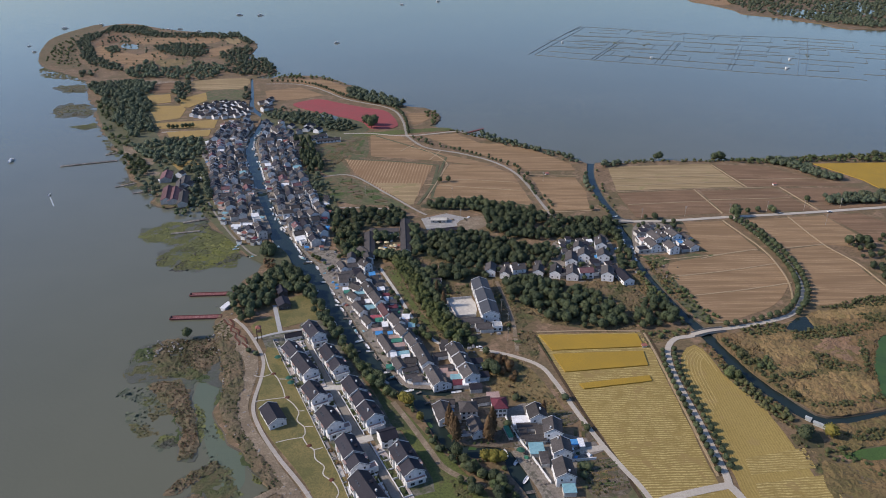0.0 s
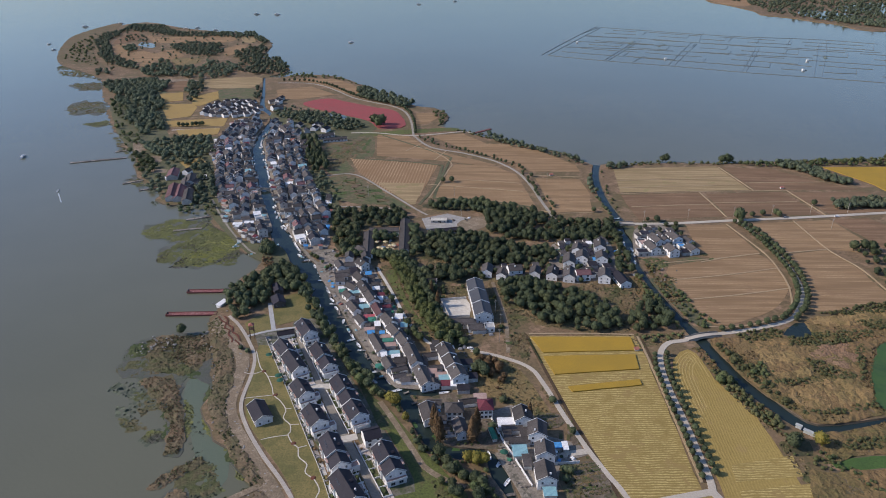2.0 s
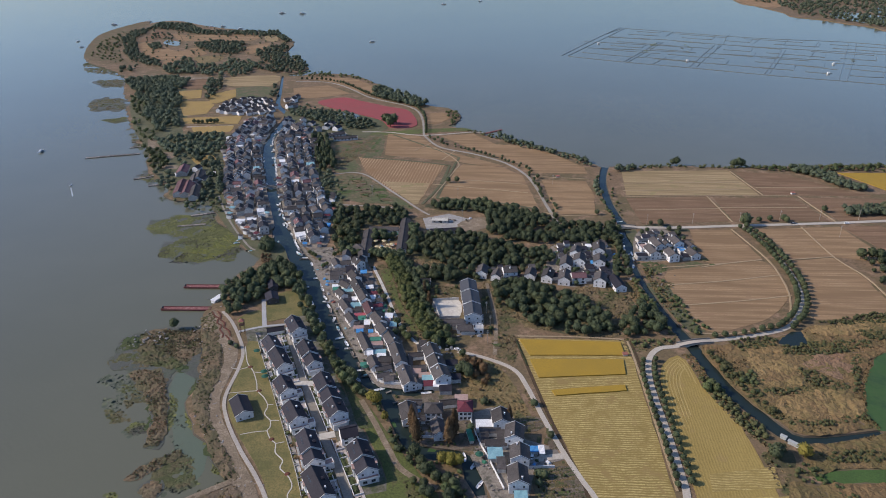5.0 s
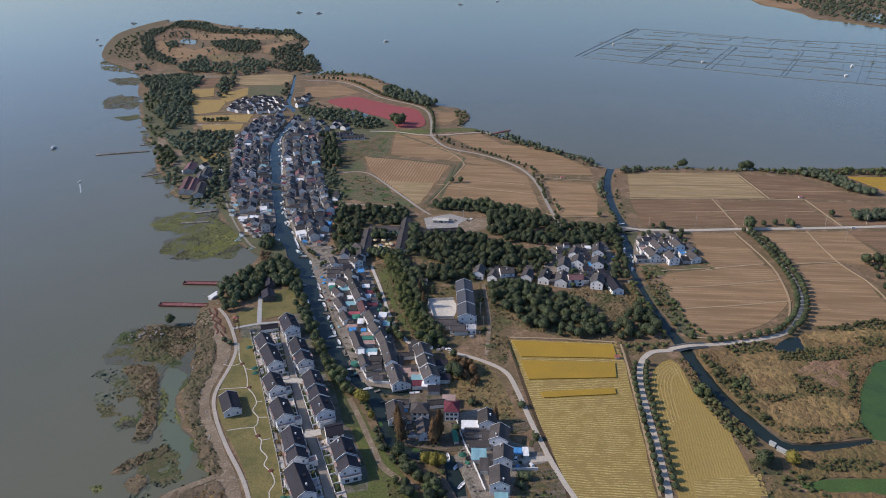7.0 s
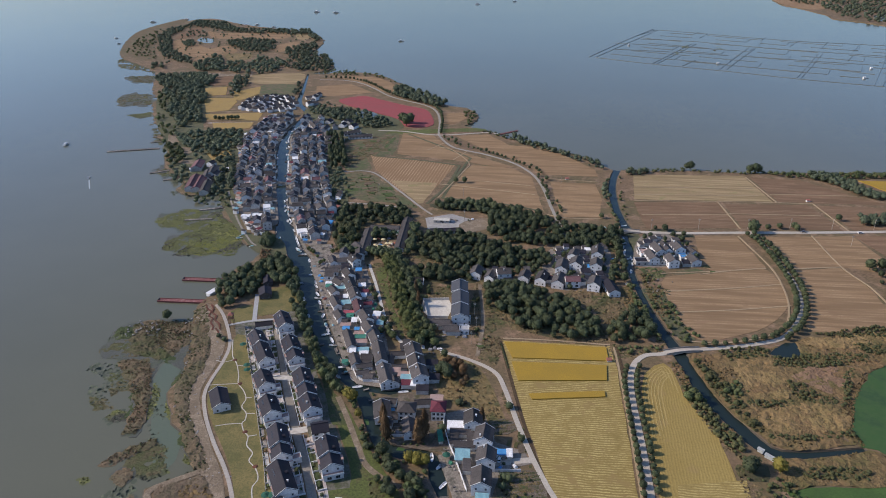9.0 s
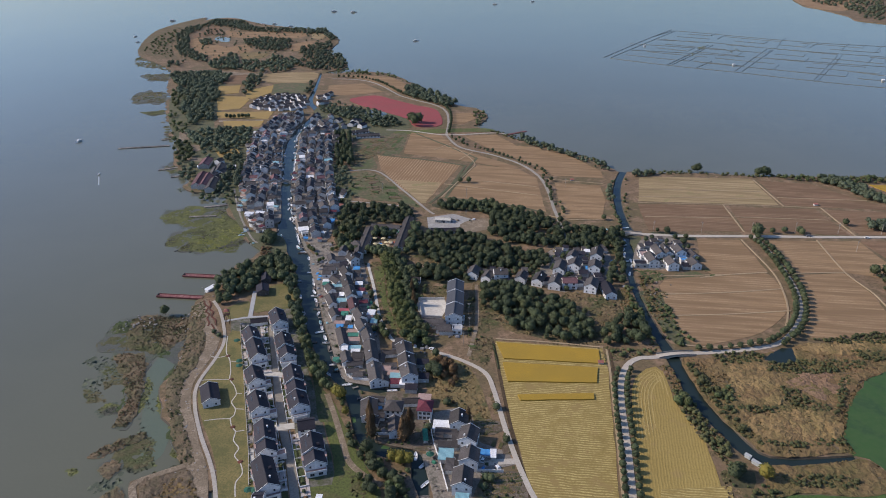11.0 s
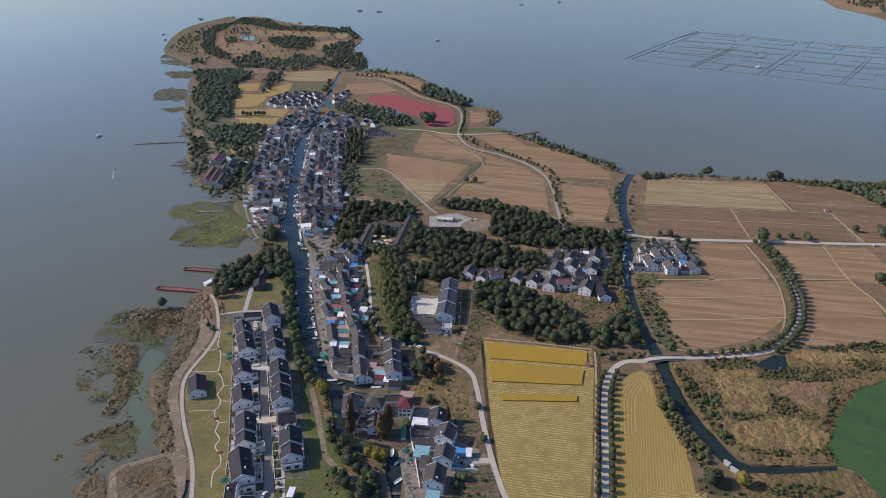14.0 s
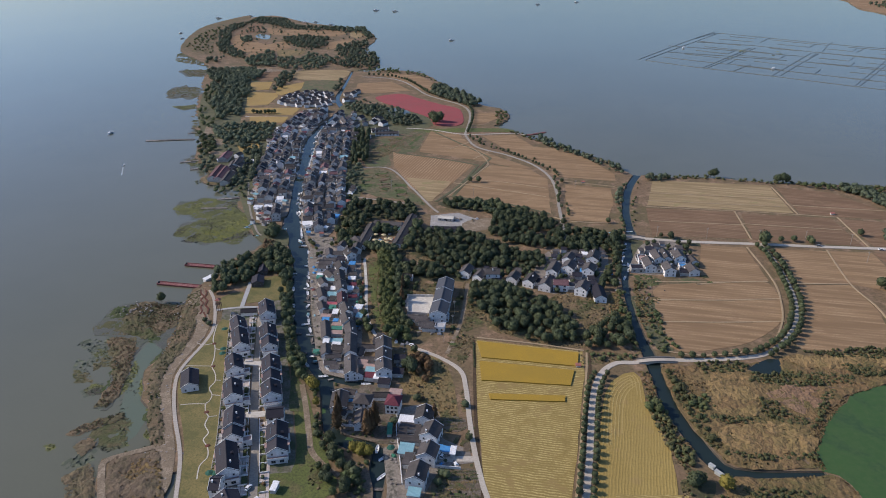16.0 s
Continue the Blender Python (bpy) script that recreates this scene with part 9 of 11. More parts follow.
# ---- things on the water ----
def hull_mesh(length, beam, depth, name="hull"):
    """An open boat: pointed bow, square stern, a floor below the rim."""
    bm = bmesh.new()
    stations = [(-0.5, 0.7), (-0.2, 1.0), (0.15, 1.0), (0.36, 0.7), (0.5, 0.08)]
    rings = []
    for u, k in stations:
        x, b = u * length, beam / 2 * k
        lift = depth * (1.0 + 0.5 * max(0, u) ** 2 * 4)
        rings.append([bm.verts.new(q) for q in ((x, -b * 0.6, 0), (x, b * 0.6, 0), (x, b, lift), (x, b * 0.86, lift), (x, b * 0.55, depth * 0.35), (x, -b * 0.55, depth * 0.35), (x, -b * 0.86, lift), (x, -b, lift))])
    for a, b in zip(rings, rings[1:]):
        for i in range(8):
            bm.faces.new((a[i], b[i], b[(i + 1) % 8], a[(i + 1) % 8]))
    for r in (rings[0], rings[-1]):
        bm.faces.new(r)
    bmesh.ops.recalc_face_normals(bm, faces=bm.faces)
    me = bpy.data.meshes.new(name)
    bm.to_mesh(me)
    bm.free()
    return me


def mesh_of(bm, name, material):
    me = bpy.data.meshes.new(name)
    bm.to_mesh(me)
    bm.free()
    me.materials.append(material)
    return me


ROWBOAT = hull_mesh(6.2, 1.9, 0.6)
ROWBOAT.materials.append(BOAT_WOOD)
WHITEBOAT = ROWBOAT.copy()
WHITEBOAT.materials[0] = WHITE
THWART = mesh_of(boxes((-0.45, -0.1, -0.62, 0.62, 0.36, 0.44)), "thwart", BOAT_WOOD)
COVER = mesh_of(gable_wall(2.2, 1.4, 0.9, 1.35), "canopy", TEAL)


def rowboat(x, y, turn, white=False, cover=False):
    e = base_empty("rowing_boat", x, y, 0.1, turn, "small white open boat moored at the bank" if white else "small weathered wooden boat moored at the bank", "boat", "moored boats")
    new("hull", WHITEBOAT if white else ROWBOAT).parent = e
    new("thwart", THWART).parent = e
    if cover:
        c = new("canopy", COVER)
        c.parent, c.location = e, (-0.5, 0, 0.3)


boat_rng = random.Random(12)
for side, step, odds, inset in ((-1, 6.6, 0.72, -2.3), (-1, 13.0, 0.3, -4.6), (1, 13, 0.4, -1.2)):
    for q, d in along(bank_line(side, inset), step):
        if boat_rng.random() < odds + 0.12 and 335 < q.y < 900:
            across = 75 if boat_rng.random() < 0.25 and q.y < 520 else 0
            rowboat(q.x, q.y, math.degrees(math.atan2(d.y, d.x)) + across + boat_rng.gauss(0, 9) + boat_rng.choice((0, 180)), boat_rng.random() < 0.75, boat_rng.random() < 0.08)
for q, turn in zip([(-115.5, 514.8), (-53.9, 400.8), (-174.7, 539.5), (-175.4, 533.5), (-157.1, 517.7)], (150, 120, 30, 20, 5)):
    rowboat(q[0], q[1], turn, True, True)
for q in [(7.5, 333.8), (-1.1, 334.7), (37.3, 275.7), (40.6, 262.8), (42.3, 254.2), (32, 281.4)]:
    rowboat(q[0], q[1], boat_rng.choice((80, 100, 60, 10)), boat_rng.random() < 0.6, False)
for q in [(155.6, 554), (155.9, 545.6), (154.8, 538.4), (155.6, 530.8), (160.1, 523.3), (160.8, 601), (165.9, 566), (157.3, 509.2), (159.9, 533.1), (157.6, 571), (156.4, 562.5)]:
    rowboat(q[0], q[1], boat_rng.choice((80, 95, 20)), True, False)
for q in [(-140.1, 536.7), (143.8, 593.5)]:
    rowboat(q[0], q[1], 100, True, True)


CRUISER_HULL = hull_mesh(17.0, 5.0, 1.6)
CRUISER_HULL.materials.append(WHITE)
CABIN = mesh_of(boxes((-6, 3.5, -1.9, 1.9, 0.8, 3.2), (-6.5, 4, -2.1, 2.1, 3.2, 3.4), (-3, 1, -1.2, 1.2, 3.4, 4.8)), "cabin", WHITE)
CABIN_GLASS = mesh_of(boxes((-5.5, 3.55, -1.95, 1.95, 1.8, 2.7)), "cabin_window", GLASS)


def cruiser(x, y, turn, scale, label="white passenger boat on the lake"):
    e = base_empty("boat", x, y, -0.2, turn, label, "boat", "lake boats")
    e.scale = (scale,) * 3
    new("hull", CRUISER_HULL).parent = e
    cabin = new("cabin", CABIN)
    cabin.parent = e
    new("cabin_window", CABIN_GLASS).parent = cabin


for q, turn, s in zip([(-503.8, 780.4), (-241.3, 1650.2), (-937.2, 1627.6), (-882.5, 1547), (-999.7, 1921.7), (-932.8, 1987.4), (-711.4, 1882.3), (-609.8, 2198.9), (-544.5, 2188), (-133, 2470.7), (-12.4, 2569.9), (-684.9, 1895.4), (-623.4, 1854.9)], (95, 20, 60, 40, 10, 5, 10, 15, 10, 5, 15, 10, 10), (0.7, 0.8, 0.6, 0.6, 1.0, 0.9, 0.9, 1.1, 1.1, 0.9, 0.9, 0.8, 0.8)):
    cruiser(q[0], q[1], turn, s)
for q in [(-401.5, 667)]:
    rowboat(q[0], q[1], 100, True, False)
foam = surface("white_wake", (0.42, 0.45, 0.45), (0.36, 0.39, 0.39), (0.25, 0.28, 0.28), 0.2, 0.8, relief=0.3)
tagged(strip("wake", [(-397.4, 660.3), (-389.8, 648.7), (-381.5, 635.9)], 1.2, foam, 0.06, -0.1), "thin white wake behind the small boat", "wake", kind="structure")


def pontoon(points, width, n, material, label, h=0.7):
    """A floating walkway of separate pontoons with rails."""
    a, b = Vector(points[0]), Vector(points[-1])
    d = b - a
    turn = math.degrees(math.atan2(d.y, d.x))
    c = (a + b) / 2
    e = base_empty("pontoon_pier", c.x, c.y, 0.0, turn, label, "pier", "lake piers")
    L = d.length
    for k in range(n):
        x0 = -L / 2 + L * k / n
        p = part("pontoon", boxes((x0 + 0.1, x0 + L / n - 0.1, -width / 2, width / 2, 0.0, h)), material, e)
        part("post", boxes((x0 + 0.2, x0 + 0.32, -width / 2, -width / 2 + 0.12, h, h + 1.0)), material, p)
    part("rail", boxes((-L / 2, L / 2, -width / 2, -width / 2 + 0.1, h + 1.0, h + 1.1)), material, e)


def barge(a, b, width, label):
    """A long flat steel barge: dark hull, a pale red deck inside a raised rim, and bollards."""
    a, b = Vector(a), Vector(b)
    d = b - a
    L = d.length
    e = base_empty("barge", (a.x + b.x) / 2, (a.y + b.y) / 2, -0.2, math.degrees(math.atan2(d.y, d.x)), label, "barge", "lake piers")
    bm = boxes((-L / 2, L / 2, -width / 2, width / 2, 0.0, 0.95))
    for v in bm.verts:
        if v.co.z < 0.5:
            v.co.x *= 0.96
    part("hull", bm, PONTOON, e)
    part("deck", boxes((-L / 2 + 0.3, L / 2 - 0.3, -width / 2 + 0.3, width / 2 - 0.3, 0.9, 1.0)), DECK_RED, e)
    for y in (-1, 1):
        part("rim", boxes((-L / 2, L / 2, y * width / 2 - 0.14, y * width / 2 + 0.14, 0.9, 1.4)), PONTOON, e)
    for x in (-1, 1):
        part("rim", boxes((x * L / 2 - 0.14, x * L / 2 + 0.14, -width / 2 + 0.14, width / 2 - 0.14, 0.9, 1.4)), PONTOON, e)
    n = int(L / 5)
    for k in range(1, n):
        part("hatch_bar", boxes((-L / 2 + L * k / n - 0.12, -L / 2 + L * k / n + 0.12, -width / 2 + 0.3, width / 2 - 0.3, 1.0, 1.12)), PONTOON, e)
    part("winch", boxes((-L / 2 + 0.5, -L / 2 + 1.5, -0.6, 0.6, 1.0, 2.0), (-L / 2 + 0.7, -L / 2 + 1.3, -0.3, 0.3, 2.0, 2.5)), GLASS, e)


DECK_RED = surface("worn_red_deck", (0.26, 0.105, 0.098), (0.22, 0.085, 0.08), (0.15, 0.06, 0.058), 0.15, 0.9, c4=(0.31, 0.17, 0.155), mid=0.4)
barge((-188.1, 453.4), (-154.3, 455.2), 4.4, "long flat maroon barge moored at the lake shore")
barge((-190.9, 419.9), (-155.6, 421.6), 4.4, "long flat maroon barge moored at the lake shore")
pontoon([(-436, 758.5), (-379.3, 779.3)], 4.0, 16, BOAT_WOOD, "dark wooden jetty reaching into the lake")
pontoon([(31.5, 889.1), (54.7, 910.2)], 3.5, 8, PONTOON, "red jetty beside the fields")
for q in ([(-343.4, 688.7), (-319.5, 706.1)], [(-317.6, 669.1), (-305, 675.6)], [(-239.8, 591.5), (-216.2, 602.3)], [(-242.3, 566.5), (-217.9, 572.7)], [(-412.2, 825.2), (-398, 831.6)], [(-402.8, 801.1), (-389.3, 809.6)]):
    pontoon(q, 3.0, 7, BOAT_WOOD, "low dark landing stage off the hamlet")
for q in [(-155.5, 434.2)]:
    shed(q[0], q[1], 70, 9, 3.5, 2.4, WHITE, "white covered boat at the pier head", WHITE, 0.3, "houseboat", "lake boats", 0.1)
for q, lx in zip([(200.4, 306.0), (204.3, 300.6)], (3.4, 8.0)):
    shed(q[0], q[1], -42, lx * 0.85, 1.3, 1.8, PALE_METAL, "dull pale metal shed beside the canal", PALE_METAL, 0.3)

# fish pens: net walls on poles in the lake
def net_line(points, label="dark net fence of a fish pen in the lake", w=0.55, group="fish pens"):
    tagged(strip("net_fence", points, w, NET, 0.6, -0.5, 40), label, "net", group)


for q in ([(194.3, 1485.8), (306.6, 1740.5), (376.8, 1899.6)], [(180.5, 1484.8), (295.6, 1757.8), (369.9, 1920.3)], [(376.8, 1899.6), (459.6, 1854.3), (588.5, 1777.9), (689.3, 1732.3), (833.8, 1693), (942.2, 1624.2)], [(313.3, 1741), (431.8, 1714.4), (530.6, 1655.5), (645.8, 1602.8), (775.6, 1555.6), (885.3, 1510.9)],
          [(238.8, 1588.3), (343.6, 1566.3), (464.5, 1532.8)], [(193.8, 1479.1), (297.7, 1417.3), (413.4, 1362.5), (542.1, 1294.1), (639, 1254.2), (733.6, 1209)], [(295.5, 1417.1), (349.5, 1531.3), (418.7, 1679.9)], [(304.3, 1417.8), (362.4, 1539.2), (428.9, 1680.6)], [(409.5, 1367.8), (465.9, 1492.7), (532.5, 1640)],
          [(423, 1368.8), (479.5, 1493.7), (541.8, 1625.3)], [(525.8, 1302.8), (590.9, 1439.3), (653.4, 1574.5)], [(533.7, 1303.4), (599.5, 1440), (661.6, 1575.1)], [(634.3, 1253.8), (705.4, 1401.5), (836.7, 1677.3)], [(648.4, 1254.9), (752.4, 1463.6), (853.9, 1678.5)], [(507.1, 1522.3), (625.7, 1478.9), (720.2, 1449.1)],
          [(247.5, 1676.1), (356.2, 1643.1), (502.3, 1592.4)], [(456.4, 1411.4), (565.3, 1363.2)], [(347.8, 1397.3), (389.7, 1474)], [(453.1, 1768.6), (488.1, 1846.3)], [(623.5, 1662.1), (669.4, 1748.1)], [(677.9, 1635), (727.7, 1735)], [(735.1, 1609.3), (784.5, 1705.7)],
          [(551, 1641.3), (599.1, 1778.7)], [(313.8, 1796), (369.6, 1899.2)], [(675.4, 1482.6), (712.5, 1550.9)], [(350.3, 1471.1), (439.3, 1427.9)], [(610.4, 1405.6), (676.3, 1355.6)]):
    net_line(q)
# finer net rows and cross nets between the outer lines of the pens
pen_rng = random.Random(8)
PEN_NEAR, PEN_FAR = (Vector((193.8, 1479.1)), Vector((950, 1105))), (Vector((376.8, 1899.6)), Vector((1150, 1520)))


def pen_point(u, v):
    return PEN_NEAR[0].lerp(PEN_NEAR[1], u).lerp(PEN_FAR[0].lerp(PEN_FAR[1], u), v)


for v in (0.12, 0.26, 0.38, 0.52, 0.66, 0.8, 0.92):
    u = pen_rng.uniform(0, 0.06)
    while u < 1.0:
        u1 = min(1.0, u + pen_rng.uniform(0.05, 0.16))
        net_line([tuple(pen_point(u, v + pen_rng.gauss(0, 0.006))), tuple(pen_point((u + u1) / 2, v)), tuple(pen_point(u1, v + pen_rng.gauss(0, 0.006)))], w=0.4)
        if pen_rng.random() < 0.5:
            net_line([tuple(pen_point(u1, v)), tuple(pen_point(u1, v + 0.06)), tuple(pen_point(u1, v + 0.12))], w=0.4)
        u = u1 + pen_rng.uniform(0.01, 0.07)
for pts in ([(359, 1553.1), (393.6, 1645.8), (414.9, 1679.6), (391.1, 1599.3), (364.7, 1539.4)], [(436.7, 1573.1), (468.4, 1651.1), (474.7, 1635.9), (466.4, 1589.8)], [(763.6, 1501.8), (750.2, 1451.3), (733.3, 1426.5)]):
    reed_bed("yellow-green weed caught in a fish pen", pts, 5.0, WEED, (0.1, 0.2), 0.0, 0.45, "water_weed", -0.1, 0, 0.7)
for q in [(277, 1645.5), (422.2, 1432.7), (692.5, 1411.9), (643.2, 1316.9)]:
    shed(q[0], q[1], 10, 4.5, 3.2, 2.6, WHITE, "white keeper's hut standing in the fish pens", WHITE, 0.3, "pen_hut", "pen huts", 0.0)

# ---- bridges, poles, field hut ----
def arch_bridge(a, b, width, rise, label):
    """A low concrete arch bridge with parapets."""
    a, b = Vector(a), Vector(b)
    d = b - a
    L, n = d.length, 16
    e = base_empty("bridge", (a.x + b.x) / 2, (a.y + b.y) / 2, 0.9, math.degrees(math.atan2(d.y, d.x)), label, "bridge", "bridges")
    bm = bmesh.new()
    rings = []
    for i in range(n + 1):
        u = i / n
        x, top = -L / 2 + L * u, 0.25 + rise * math.sin(math.pi * u)
        low = -1.4 + (rise + 1.0) * max(0.0, math.sin(math.pi * (u - 0.12) / 0.76)) if 0.12 < u < 0.88 else -1.4
        rings.append([bm.verts.new(q) for q in ((x, -width / 2, low), (x, width / 2, low), (x, width / 2, top), (x, -width / 2, top))])
    for p0, p1 in zip(rings, rings[1:]):
        for i in range(4):
            bm.faces.new((p0[i], p1[i], p1[(i + 1) % 4], p0[(i + 1) % 4]))
    bm.faces.new(rings[0])
    bm.faces.new(rings[-1])
    bmesh.ops.recalc_face_normals(bm, faces=bm.faces)
    part("deck", bm, CONCRETE, e)
    for s in (-1, 1):
        for i in range(n):
            u = (i + 0.5) / n
            z = 0.25 + rise * math.sin(math.pi * u)
            p = part("parapet_panel", boxes((-L / n * 0.47, L / n * 0.47, -0.1, 0.1, -0.1, 0.9)), STONE, e)
            p.location = (-L / 2 + L * u, s * (width / 2 - 0.12), z)


q = [(165.6, 393.8), (189.1, 400.6)]
arch_bridge(q[0], q[1], 5.0, 0.9, "low concrete arch bridge on the tree-lined lane")
q = [(155, 586.8), (173.9, 587.2)]
arch_bridge(q[0], q[1], 7.0, 0.7, "concrete road bridge over the east canal")
q = [(-193.3, 669.5), (-180.3, 670.7)]
arch_bridge(q[0], q[1], 3.0, 1.4, "narrow stone footbridge in the old town")

POLE = mesh_of(boxes((-0.1, 0.1, -0.1, 0.1, 0, 10.5)), "post", CONCRETE)
ARM = mesh_of(boxes((-1.1, 1.1, -0.08, 0.08, 9.6, 9.8), (-0.8, 0.8, -0.08, 0.08, 8.7, 8.85)), "crossarm", CONCRETE)


def power_pole(x, y, turn):
    e = base_empty("power_pole", x, y, 0.9, turn, "thin concrete power pole with crossarms", "pole", "power poles")
    for nm, me in (("post", POLE), ("crossarm", ARM)):
        new(nm, me).parent = e


for q in [(342.6, 612.7), (379.5, 617.4), (268.9, 604.8), (306.6, 610.8), (225.6, 599.6), (183.9, 594.5), (9.4, 652.9), (16.5, 595.2), (-77.2, 656.4), (106.5, 697.8), (-55.4, 947.5), (345.5, 577.3), (42.3, 388.1), (44, 407.1), (41.1, 425.6)]:
    power_pole(q[0], q[1], 10)

for q, k in zip([(345.3, 682.8), (113.5, 719.7), (129.7, 380.1)], (0.6, 0.6, 0.5)):
    shed(q[0], q[1], 10, 6 * k, 4 * k, 2.8 * k, RUST, "small field hut with a rusty roof", PLASTER_B, 0.5, "field_hut", "field huts")

# lookout tower beside the lake road
q = [(-120.9, 389.5)][0]
e = base_empty("lookout_tower", q[0], q[1], 0.9, 10, "dark timber lookout tower with a small brown roof", "tower", "")
DARK_WOOD = surface("dark_timber", (0.06, 0.035, 0.025), (0.085, 0.05, 0.035), None, 0.4, 2.0)
for sx in (-1, 1):
    for sy in (-1, 1):
        part("leg", boxes((sx * 1.4 - 0.12, sx * 1.4 + 0.12, sy * 1.4 - 0.12, sy * 1.4 + 0.12, 0, 10.5)), DARK_WOOD, e)
for z in (7.4,):
    platform = part("platform", boxes((-1.7, 1.7, -1.7, 1.7, z, z + 0.18)), DARK_WOOD, e)
    for y in (-1.65, 1.65):
        part("rail", boxes((-1.7, 1.7, y - 0.05, y + 0.05, z + 0.9, z + 1.0)), DARK_WOOD, platform)
bm = bmesh.new()
bmesh.ops.create_cone(bm, cap_ends=True, segments=4, radius1=2.6, radius2=0.15, depth=1.6, matrix=Matrix.Translation((0, 0, 11.2)) @ Matrix.Rotation(radians(45), 4, "Z"))
part("roof", bm, RUST, e)

# flower beds beside the lake road
BED = surface("red_leaf_bed", (0.15, 0.04, 0.032), (0.12, 0.045, 0.03), (0.08, 0.06, 0.03), 0.2, 0.8, relief=0.6)
for q in ([(-152.7, 417), (-148.5, 411), (-144.9, 408.2), (-143.6, 402.2), (-139.4, 398.8), (-138.5, 393.7), (-134.3, 388.2), (-133.4, 384)], [(-148.6, 417.4), (-144.5, 411.4), (-143.5, 406.8), (-138.5, 402.6), (-136.9, 396.8), (-132.1, 392.8), (-128.6, 385.9)], [(-132.2, 387), (-127.7, 381.7), (-126.3, 376.3)]):
    tagged(strip("flower_bed", q, 1.1, BED, 1.3, 0.8, 1), "curving bed of rusty red shrubs", "flower bed", "flower beds")
for q in [(-71, 287.5), (-103.7, 352.2), (-55.6, 262.7), (-90.8, 328.8)]:
    bm = bmesh.new()
    bmesh.ops.create_icosphere(bm, subdivisions=2, radius=1.5)
    for v in bm.verts:
        v.co = Vector((v.co.x, v.co.y, max(v.co.z, 0) * 0.35)) * (1 + 0.3 * noise.noise(v.co * 1.3))
    me = mesh_of(bm, "flower_bed", BED)
    ob = new("flower_bed", me)
    ob.location = (q[0], q[1], 1.0)
    tagged(ob, "round bed of rusty red shrubs on the lawn", "flower bed", "flower beds")

# cars and vans


def car(x, y, turn, paint, label):
    e = base_empty("car", x, y, 1.15, turn, label, "car", "parked cars")
    bm = boxes((-2.2, 2.2, -0.9, 0.9, 0.35, 1.0))
    bmesh.ops.bevel(bm, geom=list(bm.edges), offset=0.12, segments=2, affect="EDGES")
    part("body", bm, paint, e)
    bm = bmesh.new()
    lo = [bm.verts.new(q) for q in ((-1.7, -0.85, 1.0), (1.2, -0.85, 1.0), (1.2, 0.85, 1.0), (-1.7, 0.85, 1.0))]
    hi = [bm.verts.new(q) for q in ((-1.3, -0.7, 1.5), (0.6, -0.7, 1.5), (0.6, 0.7, 1.5), (-1.3, 0.7, 1.5))]
    for i in range(4):
        bm.faces.new((lo[i], lo[(i + 1) % 4], hi[(i + 1) % 4], hi[i]))
    bm.faces.new(hi)
    part("cabin", bm, GLASS, e)
    part("roof", boxes((-1.35, 0.65, -0.72, 0.72, 1.5, 1.56)), paint, e)
    for sx in (-1.35, 1.35):
        for sy in (-0.85, 0.85):
            bm = bmesh.new()
            bmesh.ops.create_cone(bm, cap_ends=True, segments=14, radius1=0.34, radius2=0.34, depth=0.22, matrix=Matrix.Translation((sx, sy, 0.34)) @ Matrix.Rotation(radians(90), 4, "X"))
            part("wheel", bm, GLASS, e)


for q, turn, m, lab in zip([(23.2, 379), (364.5, 607), (316.1, 603.9), (37.1, 413.1)], (160, 5, 5, 85), (WHITE, WHITE, TRIM, WHITE),
                           ("white car parked at the road head", "white van on the main road", "grey car on the main road", "white car parked by the school")):
    car(q[0], q[1], turn, m, lab)
for q in [(65, 283.9), (66.8, 282.6), (25.1, 345.6), (23.4, 356.2), (-19.9, 239.5), (-12.9, 232.9)]:
    car(q[0], q[1], 80, WHITE, "white car parked beside the houses")


# rough grass and weeds on the open ground near the village
for pts in ([(38.4, 476.3), (43.6, 476.8), (52.9, 426.7), (61.3, 398.1), (60, 365.5), (43.7, 376.4), (39.5, 425.4)], [(137, 480.8), (148.8, 468.5), (145.9, 447.2), (134.2, 422.9), (126.4, 404.2), (124.4, 439.6)],
            [(44.9, 476.9), (102.6, 473.1), (136.6, 478), (135.4, 467.3), (101.8, 459), (68.6, 479.1)], [(188.7, 499.6), (179.6, 471.4), (182.6, 435), (187.2, 411.3), (178.4, 409.1), (170.2, 433.8), (164.6, 470), (161.1, 487.6)], 
            [(-94.1, 568.1), (-72.9, 566.1), (-68.6, 522.5), (-82.8, 521.2)], [(185.3, 269.2), (185.1, 288.3), (179.7, 315.8), (171.3, 344.8), (175.2, 347.8), (184.3, 316.3), (191.7, 301.4), (188.3, 280.7), (207.6, 282.6), (206.3, 264.1), (191, 249.1)], [(-156.8, 407.1), (-151.9, 417.1), (-133.2, 379.8), (-144, 382.3)],
            [(65.7, 271.5), (83.4, 276.9), (93.5, 258), (73.9, 249.8)], [(-149.3, 813.2), (-130.1, 839.2), (-100.4, 867.3), (-115.8, 770.8), (-130.3, 732.4)], [(0.9, 270.2), (10.6, 261.8), (20.5, 256), (21.9, 244.8), (7, 249)], [(66.1, 342.9), (77.5, 315.5), (91.8, 259.4), (87.8, 259.1), (75, 308.1), (63.9, 337.2)]):
    reed_bed("rough dry grass and weeds", pts, 1.7, TUFT, (0.25, 0.8), 0.95, 0.25, "rough_grass", -0.2)
